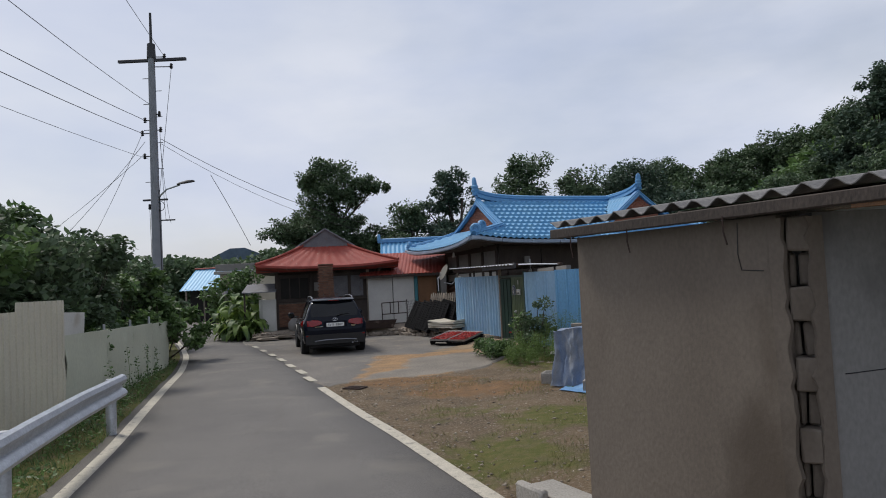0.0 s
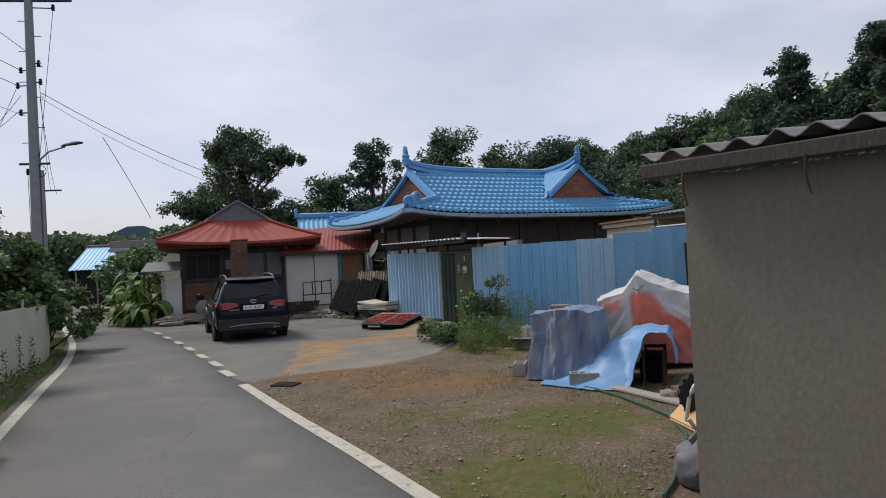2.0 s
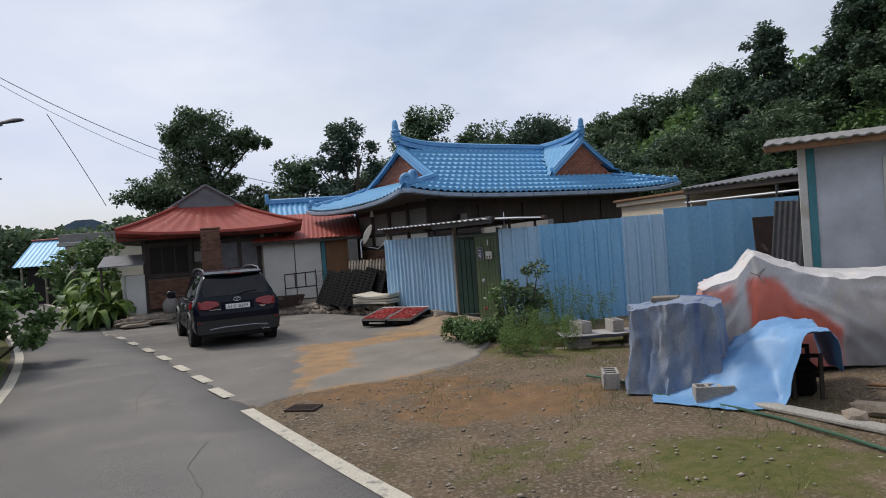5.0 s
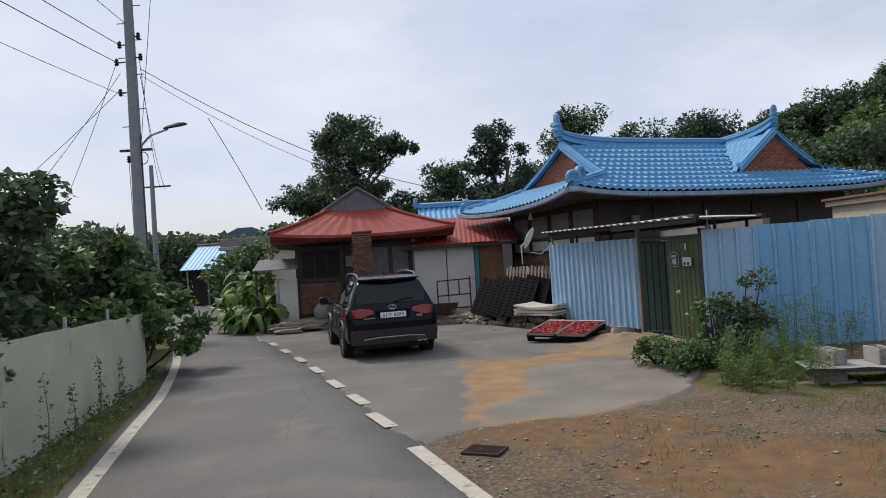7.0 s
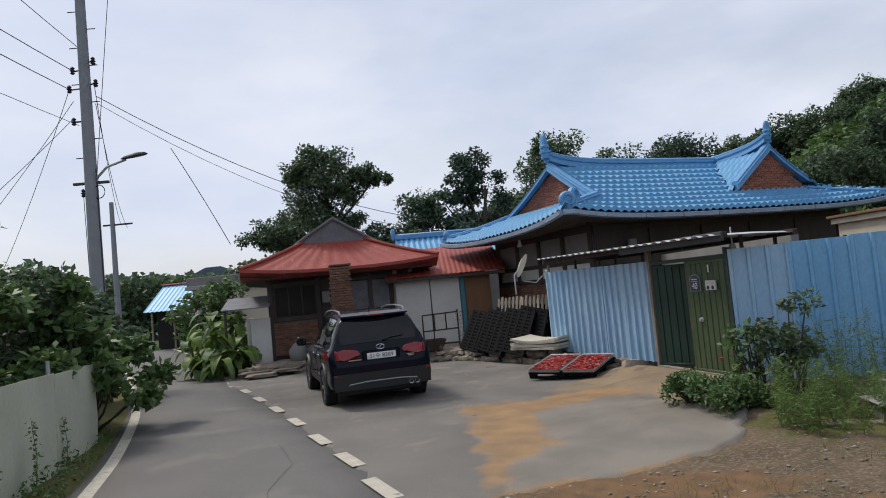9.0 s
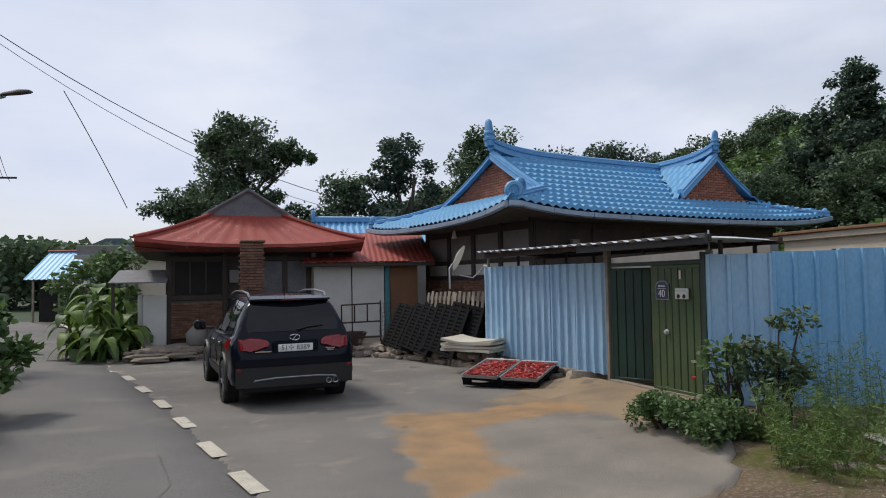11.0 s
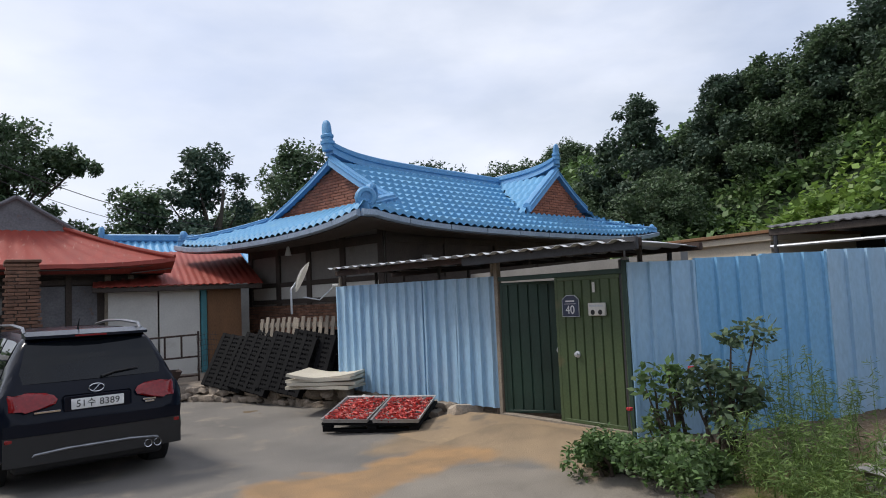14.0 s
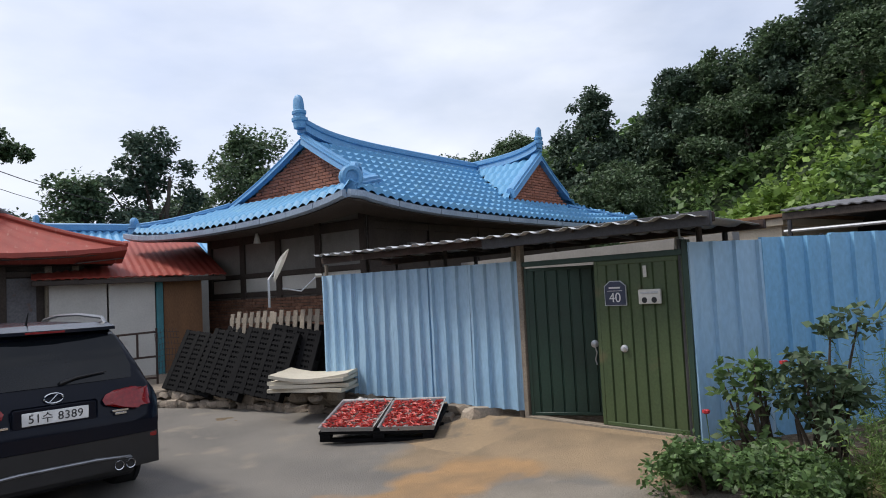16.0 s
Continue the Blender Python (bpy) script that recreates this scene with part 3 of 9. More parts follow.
YARD = [(-2.45, 13.75), (-2.9, 14.6), (-3.6, 16.3), (-4.7, 19.2), (-6.0, 22.3), (-7.6, 25.7), (-8.2, 27.0), (-7.2, 27.9), (-1.2, 27.4), (0.1, 25.6), (0.8, 23.9), (1.5, 21.5),
        (1.7, 20.4), (2.1, 19.0), (2.1, 18.2), (1.65, 17.4), (1.4, 16.4), (0.95, 15.5), (0.35, 14.95), (-0.6, 14.6), (-1.2, 14.45), (-1.9, 14.35), (-2.2, 14.0)]
PATCH = [(-1.95, 14.3), (-0.6, 14.4), (0.5, 14.8), (1.1, 15.6), (1.2, 16.4), (1.0, 17.7), (0.4, 18.5), (-0.5, 18.75), (-1.9, 18.8), (-1.98, 17.4), (-1.95, 16.0)]
SAND = [(-2.05, 14.0), (-2.02, 15.5), (-1.95, 16.6), (-2.0, 18.2), (-2.15, 19.0), (-1.75, 19.45), (-0.9, 19.25), (-0.3, 19.55), (0.35, 19.7), (0.7, 19.3), (0.75, 18.6), (0.2, 18.65),
        (-0.5, 18.45), (-0.95, 18.1), (-0.98, 17.2), (-0.9, 16.7), (-1.05, 16.0), (-1.5, 15.65), (-1.75, 15.2), (-1.7, 14.6), (-0.6, 14.75), (0.4, 15.05), (0.6, 14.6), (-1.2, 14.2)]
yx, yy = np.meshgrid(np.arange(-8.4, 2.2, 0.07), np.arange(13.5, 28.1, 0.07))
wob = np.array([(noise.fractal(Vector((a * 1.5, b * 1.5, 3)), 0.9, 2.0, 4), noise.fractal(Vector((a * 1.5, b * 1.5, 19)), 0.9, 2.0, 4)) for a, b in zip(yx.ravel(), yy.ravel())])
wx, wy = yx + 0.10 * wob[:, 0].reshape(yx.shape), yy + 0.10 * wob[:, 1].reshape(yx.shape)
depth_in = signed(wx, wy, YARD)
yz = 0.036 + 0.006 * wob[:, 1].reshape(yx.shape) - 0.06 * (1 - smooth01(-0.03, 0.10, depth_in)) + 0.16 * smooth01(0.0, 1.5, yx) * smooth01(17.6, 18.8, yy) * smooth01(21.8, 20.4, yy)
yz = np.where(depth_in > 0.04, np.maximum(yz, ground_z(yx, yy) + 0.010 + 0.03 * smooth01(-0.5, 0.3, yx)), yz)
yard_idx = np.arange(yx.size).reshape(yx.shape)
yard_quads = np.stack([yard_idx[:-1, :-1], yard_idx[:-1, 1:], yard_idx[1:, 1:], yard_idx[1:, :-1]], -1).reshape(-1, 4)
yard_quads = yard_quads[(depth_in.ravel()[yard_quads] > -0.12).all(1)]


def yard_material():
    """Dark asphalt, a paler worn patch and washed orange sand that feather into one another."""
    m = bpy.data.materials.new("yard_surface")
    m.use_nodes = True
    n, l = m.node_tree.nodes, m.node_tree.links
    b = n["Principled BSDF"]
    b.inputs["Roughness"].default_value, b.inputs["Specular IOR Level"].default_value = 0.92, 0.25
    geo = n.new("ShaderNodeNewGeometry")

    def tex(scale, detail=6):
        t = n.new("ShaderNodeTexNoise")
        t.inputs["Scale"].default_value, t.inputs["Detail"].default_value = scale, detail
        l.new(geo.outputs["Position"], t.inputs["Vector"])
        return t.outputs["Fac"]

    def span(v, lo, hi, a=0.0, c=1.0):
        r = n.new("ShaderNodeMapRange")
        for key, val in (("From Min", lo), ("From Max", hi), ("To Min", a), ("To Max", c)):
            r.inputs[key].default_value = val
        l.new(v, r.inputs["Value"])
        return r.outputs["Result"]

    def mix(f, a, c):
        x = n.new("ShaderNodeMix")
        x.data_type = "RGBA"
        l.new(f, x.inputs["Factor"])
        for key, v in (("A", a), ("B", c)):
            if isinstance(v, tuple):
                x.inputs[key].default_value = (*v, 1)
            else:
                l.new(v, x.inputs[key])
        return x.outputs["Result"]

    def shape(key, amount, scale):
        a = n.new("ShaderNodeAttribute")
        a.attribute_name = key
        x = n.new("ShaderNodeMath")
        x.operation = "MULTIPLY_ADD"
        l.new(tex(scale, 9), x.inputs[0])
        x.inputs[1].default_value = amount
        l.new(a.outputs["Fac"], x.inputs[2])
        return x.outputs[0]

    asphalt = mix(span(tex(0.8), 0.35, 0.65), (0.185, 0.170, 0.152), (0.142, 0.132, 0.121))
    asphalt = mix(span(tex(1.7, 8), 0.56, 0.68), asphalt, (0.225, 0.198, 0.165))
    worn = mix(span(tex(1.3), 0.35, 0.65), (0.230, 0.205, 0.172), (0.180, 0.160, 0.136))
    c = mix(span(shape("patch", 0.5, 2.4), 0.24, 0.34), asphalt, worn)
    tan_c = mix(span(tex(1.9), 0.35, 0.65), (0.285, 0.210, 0.135), (0.205, 0.155, 0.105))
    c = mix(span(shape("tan", 0.6, 1.6), 0.22, 0.45), c, tan_c)
    sandy = mix(span(tex(2.6), 0.35, 0.65), (0.33, 0.205, 0.105), (0.24, 0.160, 0.092))
    c = mix(span(shape("sand", 0.75, 2.0), 0.32, 0.52), c, sandy)
    grit = span(tex(110, 2), 0.3, 0.7, 0.68, 1.32)
    sc = n.new("ShaderNodeVectorMath")
    sc.operation = "SCALE"
    l.new(c, sc.inputs[0])
    l.new(grit, sc.inputs["Scale"])
    l.new(sc.outputs["Vector"], b.inputs["Base Color"])
    bp = n.new("ShaderNodeBump")
    bp.inputs["Strength"].default_value, bp.inputs["Distance"].default_value = 0.6, 0.012
    l.new(tex(70, 4), bp.inputs["Height"])
    l.new(bp.outputs["Normal"], b.inputs["Normal"])
    return m


M["yard"] = yard_material()
yard = raw("pavement_yard", np.stack([yx, yy, yz], -1).reshape(-1, 3), yard_quads, "yard", smooth=True)
tagged(yard, "patched grey asphalt yard washed over with orange sand", "pavement", kind="structure")
TAN = [(-0.4, 20.0), (0.35, 19.1), (0.75, 18.2), (0.9, 17.2), (1.7, 17.2), (2.3, 18.2), (2.0, 20.3), (1.2, 21.0), (0.3, 20.8)]
for key, val in (("patch", signed(wx, wy, PATCH)), ("sand", signed(wx, wy, SAND)), ("tan", signed(wx, wy, TAN))):
    at = yard.data.attributes.new(key, "FLOAT", "POINT")
    at.data.foreach_set("value", np.clip(val, -1, 1).astype(np.float32).ravel())


# ---- walls of brick, sheets and the like ----
_BRICK = {}


def brick_mesh(key, size, mat):
    if key not in _BRICK:
        bm = boxed((-size[0] / 2, -size[1] / 2, -size[2] / 2), tuple(s / 2 for s in size), bevel=0.004)
        me = bpy.data.meshes.new("brick")
        bm.to_mesh(me)
        bm.free()
        me.materials.append(M[mat])
        _BRICK[key] = me
    return _BRICK[key]


def brick_wall(parent, m, width, height, mat="brick", joint="mortar", inside=None, size=(0.19, 0.05, 0.057), gap=0.010, limit=300):
    """Courses of bricks on a mortar bed, in the x-z plane of m; inside(x, z) trims the shape. Past the limit the rest are one mesh."""
    me = brick_mesh((mat, size), size, mat)
    spots = []
    rows = int(height / (size[2] + gap))
    for r in range(rows):
        x = size[0] / 2 - (size[0] / 2 if r % 2 else 0)
        while x < width + size[0] / 2 - 0.02:
            z = (r + 0.5) * (size[2] + gap)
            cx = min(max(x, size[0] / 2), width - size[0] / 2)
            if inside is None or inside(cx, z):
                spots.append((cx, RNG.normal() * 0.0025, z))
            x += size[0] + gap
    for p in spots[:limit]:
        ob = new("brick", me)
        ob.parent = parent
        ob.matrix_local = m @ Matrix.Translation(p)
    if spots[limit:]:
        bv = [v.co.copy() for v in me.vertices]
        bf = [list(f.vertices) for f in me.polygons]
        bm = bmesh.new()
        for p in spots[limit:]:
            vs = [bm.verts.new(m @ (v + Vector(p))) for v in bv]
            for f in bf:
                bm.faces.new([vs[i] for i in f])
        tagged(part("bricks", bm, mat, parent, smooth=False), kind="stuff")


def ribs(s, period, depth, kind="trapezoid"):
    t = (s / period) % 1.0
    if kind == "wave":
        return depth * 0.5 * math.sin(t * math.tau)
    return depth * float(np.interp(t, (0, 0.05, 0.10, 0.20, 0.27, 1.0), (0, 1, 1, 1, 0, 0)))


def rib_sheet(name, p, q, z0, z1, mat, parent, period=0.21, depth=0.028, thick=0.002, label="", lean=0.0, kind="trapezoid", start=0.0, dents=0.006, z1b=None, z0b=None):
    """An upright ribbed metal sheet from p to q (x, y), z0 to z1, its ribs on the side to the right of p->q."""
    p, q = Vector((*p, 0)), Vector((*q, 0))
    d = (q - p)
    length = d.length
    d.normalize()
    nrm = Vector((d.y, -d.x, 0))
    stops = sorted({0.0, length, *[min(length, max(0, (k + f) * period - start)) for k in range(int((length + start) / period) + 2) for f in ((0, 0.05, 0.10, 0.20, 0.27, 0.6) if kind == "trapezoid" else (0, 0.125, 0.25, 0.375, 0.5, 0.625, 0.75, 0.875))]})
    rows = []
    levels = 7
    z1b, z0b = z1 if z1b is None else z1b, z0 if z0b is None else z0b
    for s in stops:
        t = s / length
        lo, hi = z0 * (1 - t) + z0b * t, z1 * (1 - t) + z1b * t
        row = []
        for k in range(levels):
            z = lo + (hi - lo) * k / (levels - 1)
            off = ribs(s + start, period, depth, kind) + dents * noise.noise(Vector((s * 2.1 + p.x, z * 2.3, p.y)))
            row.append(p + d * s + nrm * (off + lean * (k / (levels - 1))) + Vector((0, 0, z)))
        rows.append(row)
    return sheet_mesh(name, rows, mat, parent, label, thick=thick)


# ---- blue-roofed house ----
HA = 20.5
HOUSE = pose(1.4, 27.4, 0, 0, 0, HA)
U0, U1, V0, V1 = -1.55, 10.2, -3.05, 4.6
UW, VW, RZ = 6.35, -2.05, 5.12


def front_slope(v):
    d = -v
    return RZ - 0.66 * d + 0.024 * d * d


def back_slope(v):
    return RZ - 0.50 * v + 0.03 * v * v


def left_skirt(u):
    d = 0.15 - u
    return 3.93 - 0.43 * d + 0.025 * d * d


def right_slope(u):
    d = u - UW
    return RZ + 0.05 - 0.82 * d + 0.1 * d * d if d < 1.9 else RZ + 0.05 - 0.82 * 1.9 + 0.361 - 0.25 * (d - 1.9)


def wing_left(u):
    d = UW - u
    return RZ + 0.05 - 0.80 * d


def lift(u, v):
    """Eaves sweep up towards the corners."""
    out = 0.0
    for cu, cv, k in ((U0, V0, 0.30), (U0, V1, 0.26), (U1, V0, 0.26), (U1, V1, 0.25)):
        out += k * math.exp(-math.hypot(u - cu, v - cv) / 1.25)
    return out


def roof_at(u, v):
    """Height of the roof and which slope it is."""
    if v < 0:
        z, k = front_slope(v), "front"
    else:
        z, k = back_slope(v), "back"
    if VW < v < 1.0 and u <= UW and wing_left(u) > z:
        z, k = wing_left(u), "wing"
    r = right_slope(u)
    if u > UW and v <= VW:
        if r < z:
            z, k = r, "right"
    elif u > UW:
        z, k = (r, "right") if (r < back_slope(v) or v < 0) else (back_slope(v), "back")
    if u < 0.15 and left_skirt(u) < z:
        z, k = left_skirt(u), "left"
    return z + lift(u, v), k


def tile_relief(across, down, pitch=0.235, step=0.30):
    t = (across / pitch) % 1.0
    s = (down / step) % 1.0
    return 0.075 * abs(math.cos(t * math.pi)) ** 0.8 + 0.105 * s


SLOPES = {"front": lambda u, v: front_slope(v), "back": lambda u, v: back_slope(v), "left": lambda u, v: left_skirt(u), "wing": lambda u, v: wing_left(u), "right": lambda u, v: right_slope(u)}
house = thing("house_blue_roof", HOUSE, "old brick and timber house under a sky-blue tiled hip-and-gable roof", "house")


def roof_patch(kind, us, vs, name):
    keep = []
    nu, nv = len(us), len(vs)
    verts = []
    for u in us:
        for v in vs:
            z = SLOPES[kind](u, v) + lift(u, v)
            if kind in ("front", "back"):
                z += tile_relief(u, abs(v))
            elif kind == "left":
                z += tile_relief(v, -u)
            else:
                z += tile_relief(v, abs(u - UW))
            verts.append((u, v, z))
    for i in range(nu - 1):
        for j in range(nv - 1):
            cu, cv = (us[i] + us[i + 1]) / 2, (vs[j] + vs[j + 1]) / 2
            if roof_at(cu, cv)[1] == kind:
                keep.append((i * nv + j, (i + 1) * nv + j, (i + 1) * nv + j + 1, i * nv + j + 1))
    ob = raw(name, verts, keep, "tile_blue", house, "glossy sky-blue pressed-metal tiles", smooth=True)
    shade(ob.data, 32)
    return ob


def rows_down(a, b, step=0.30):
    """Stations down a slope, close together at each tile step."""
    out = []
    n = int(abs(b - a) / step) + 1
    for k in range(n):
        for f in (0.0, 0.45, 0.975):
            out.append(k * step + f * step)
    return np.array([o for o in out if o < abs(b - a)] + [abs(b - a)])


roof_patch("front", np.arange(U0, U1 + 0.01, 0.0392), -rows_down(0, V0), "roof_front")
roof_patch("left", U0 + 1.7 - rows_down(0, 1.7)[::-1], np.arange(V0, V1 + 0.01, 0.0392), "roof_left")
roof_patch("wing", np.arange(2.5, UW + 0.01, 0.1), np.arange(VW, 1.05, 0.0392), "roof_wing")
roof_patch("right", np.arange(UW, U1 + 0.01, 0.1), np.arange(V0, V1 + 0.01, 0.05), "roof_right")
roof_patch("back", np.arange(U0, U1 + 0.01, 0.12), np.arange(0, V1 + 0.01, 0.12), "roof_back")

# soffit and gutters along the eaves
def eave_line(a, b, n=40, inset=0.0):
    return [(*(Vector(a) * (1 - k / n) + Vector(b) * (k / n)), 0) for k in range(n + 1)]


CORN = [(U0, V0), (U1, V0), (U1, V1), (U0, V1)]
for (a, b), gn in zip(zip(CORN, CORN[1:] + CORN[:1]), ("front", "right", "back", "left")):
    line = []
    for k in range(41):
        u, v = a[0] + (b[0] - a[0]) * k / 40, a[1] + (b[1] - a[1]) * k / 40
        z, _ = roof_at(min(max(u, U0 + 0.01), U1 - 0.01), min(max(v, V0 + 0.01), V1 - 0.01))
        line.append(Vector((u, v, z)))
    d = (line[-1] - line[0])
    d.z = 0
    d.normalize()
    o = Vector((d.y, -d.x, 0))
    for k in range(0, 40, 4):
        bm = bmesh.new()
        seg = line[k:k + 4] + [line[k + 3].lerp(line[k + 4], 0.93)]
        loft(bm, [[p + o * 0.02 + Vector((0, 0, 0.015)), p + o * 0.10 + Vector((0, 0, 0.0)), p + o * 0.10 + Vector((0, 0, -0.10)), p + o * 0.05 + Vector((0, 0, -0.13)), p - o * 0.02 + Vector((0, 0, -0.12))]
                  for p in seg], closed=True, caps=True)
        part("gutter", bm, "gutter", house)
    rows = []
    for p in line:
        row = [p - Vector((0, 0, 0.13))]
        for inset, up_ in ((0.5, -0.11), (0.9, -0.10), (1.7, 0.1)):
            q = p - o * inset
            top = roof_at(min(max(q.x, U0 + 0.01), U1 - 0.01), min(max(q.y, V0 + 0.01), V1 - 0.01))[0]
            row.append(Vector((q.x, q.y, min(p.z + up_, top - 0.13))))
        rows.append(row)
    sheet_mesh("soffit", rows, "wood_dark", house, thick=0.02)


def ridge_bar(name, pts, w, h, mat="ridge_blue"):
    """A rounded ridge along points on the roof, with a rolled cap on top."""
    bm = bmesh.new()
    rings = []
    for i, p in enumerate(pts):
        p = Vector(p)
        d = Vector(pts[min(i + 1, len(pts) - 1)]) - Vector(pts[max(i - 1, 0)])
        s = Vector((d.y, -d.x, 0)).normalized()
        prof = [(-w * 0.62, -0.05), (-w * 0.5, h * 0.35), (-w * 0.62, h * 0.42), (-w * 0.62, h * 0.55), (-w * 0.42, h * 0.62), (-w * 0.4, h * 0.85), (0, h), (w * 0.4, h * 0.85), (w * 0.42, h * 0.62), (w * 0.62, h * 0.55), (w * 0.62, h * 0.42), (w * 0.5, h * 0.35), (w * 0.62, -0.05)]
        rings.append([p + s * a + Vector((0, 0, b)) for a, b in prof])
    loft(bm, rings, True, True)
    return part(name, bm, mat, house)


def finial(at, turn, s=1.0):
    """An upright ridge-end ornament: a stack of rolls under a rounded tongue."""
    bm = bmesh.new()
    m = Matrix.Translation(at) @ pose(0, 0, 0, 0, 0, turn)
    ring = []
    for z, w, t in ((-0.05, 0.16, 0.15), (0.10, 0.17, 0.15), (0.12, 0.20, 0.18), (0.19, 0.20, 0.18), (0.21, 0.15, 0.14), (0.27, 0.15, 0.14), (0.29, 0.18, 0.16), (0.35, 0.18, 0.16), (0.38, 0.14, 0.12), (0.52, 0.15, 0.10), (0.64, 0.14, 0.08), (0.71, 0.09, 0.06), (0.74, 0.03, 0.03)):
        ring.append([m @ Vector((math.copysign(abs(math.cos(k * math.tau / 12)) ** 0.7, math.cos(k * math.tau / 12)) * t * s * 0.9 - 0.06 * s * z, math.sin(k * math.tau / 12) * w * s, z * s)) for k in range(12)])
    loft(bm, ring, True, True)
    return part("finial", bm, "ridge_blue", house, "rounded blue ridge-end ornament")


n_ = 40
main = []
for k in range(n_ + 1):
    u = 0.05 + (UW - 0.05) * k / n_
    e = 0.30 * math.exp(-(u - 0.05) / 0.8)
    main.append((u, 0, RZ - 0.02 + e))
ridge_bar("ridge", main, 0.26, 0.30)
ridge_bar("ridge", [(UW, VW - 0.05 + 2.3 * k / 14, RZ + 0.03 + 0.30 * math.exp(-2.3 * k / 14 / 0.7)) for k in range(15)], 0.26, 0.28)
finial((0.02, 0, RZ + 0.36), 0, 0.92)
finial((UW, VW - 0.03, RZ + 0.38), 90, 0.72)
# ridges that run down the edges of the gables, then on along the hips
VG0 = -2.0
VG1 = 2.8
ridge_bar("gable_ridge", [(0.08, v, roof_at(0.2, v)[0] + 0.02) for v in np.linspace(-0.05, VG0 - 0.25, 14)], 0.20, 0.20)
ridge_bar("gable_ridge", [(0.08, v, roof_at(0.2, v)[0] + 0.02) for v in np.linspace(0.05, VG1 + 0.1, 14)], 0.12, 0.10)


def hip(a, b, w=0.24, h=0.20):
    pts = []
    for k in range(19):
        u, v = a[0] + (b[0] - a[0]) * k / 18, a[1] + (b[1] - a[1]) * k / 18
        u2, v2 = min(max(u, U0 + 0.01), U1 - 0.01), min(max(v, V0 + 0.01), V1 - 0.01)
        pts.append((u, v, roof_at(u2, v2)[0] + 0.03))
    return ridge_bar("hip_ridge", pts, w, h)


hip((0.08, VG0 - 0.1), (U0 + 0.12, V0 + 0.1))
hip((0.08, VG1), (U0 + 0.05, V1 - 0.05))
GW = 1.42
ridge_bar("gable_ridge", [(UW - GW * k / 12, VW + 0.02, wing_left(UW - GW * k / 12) + 0.03) for k in range(13)], 0.24, 0.22)
ridge_bar("gable_ridge", [(UW + GW * k / 12, VW + 0.02, right_slope(UW + GW * k / 12) + 0.03) for k in range(13)], 0.2, 0.18)
hip((UW + GW, VW - 0.0), (U1 - 0.05, V0 + 0.05), 0.2, 0.14)
hip((UW + 2.2, 2.6), (U1 - 0.05, V1 - 0.05), 0.2, 0.14)


def scroll(at, turn, s=1.0):
    """A curled tile end on the hip."""
    m = Matrix.Translation(at) @ pose(0, 0, 0, 0, 0, turn)
    bm = bmesh.new()
    rings = [[m @ Vector((x, math.cos(k * math.tau / 14) * r, 0.16 * s + math.sin(k * math.tau / 14) * r)) for k in range(14)] for x, r in
             ((-0.10 * s, 0.11 * s), (-0.06 * s, 0.17 * s), (0.02 * s, 0.18 * s), (0.06 * s, 0.15 * s), (0.065 * s, 0.10 * s), (0.03 * s, 0.08 * s), (0.03 * s, 0.02 * s))]
    loft(bm, rings, True, True)
    return part("scroll_tile", bm, "ridge_blue", house, "round curled blue tile end")


zc = roof_at(U0 + 0.3, V0 + 0.3)[0]
scroll((U0 + 0.25, V0 + 0.15, zc + 0.05), 245, 1.2)
scroll((U0 + 0.62, V0 + 0.40, zc + 0.20), 300, 1.15)
scroll((U0 + 0.12, V1 - 0.1, roof_at(U0 + 0.1, V1 - 0.1)[0] + 0.08), 135, 0.9)
scroll((U1 - 0.1, V0 + 0.1, roof_at(U1 - 0.1, V0 + 0.1)[0] + 0.0), -45, 0.7)

# brick gables
gl = part("gable_bed", boxed((0.17, VG0 - 0.1, 3.8), (0.25, VG1 + 0.2, 3.86)), "mortar", house)
bm = bmesh.new()
vs_ = [(0.24, VG0 - 0.05, 3.84), (0.24, VG1 + 0.1, 3.84)] + [(0.24, v, min(front_slope(v) if v < 0 else back_slope(v), RZ) - 0.0) for v in np.linspace(VG1 + 0.1, VG0 - 0.05, 25)]
f_ = bm.faces.new([bm.verts.new(p) for p in vs_])
part("gable_wall", bm, "mortar", house)
gm = Matrix.Translation((0.23, VG1 + 0.1, 3.86)) @ pose(0, 0, 0, 0, 0, -90)
brick_wall(house, gm, VG1 - VG0 + 0.1, 1.3, "brick", inside=lambda x, z: 3.86 + z < min((back_slope if VG1 + 0.1 - x > 0 else front_slope)(VG1 + 0.1 - x), RZ) + 0.01, size=(0.205, 0.05, 0.062))
bm = bmesh.new()
f_ = bm.faces.new([bm.verts.new(p) for p in ((UW - GW, VW + 0.06, 3.9), (UW + GW, VW + 0.06, 3.9), (UW, VW + 0.06, RZ + 0.05))])
part("gable_wall", bm, "mortar", house)
brick_wall(house, Matrix.Translation((UW - GW, VW + 0.05, 3.88)), 2 * GW, 1.25, "brick", inside=lambda x, z: 3.88 + z < RZ + 0.06 - 0.80 * abs(x - GW), size=(0.205, 0.05, 0.062))

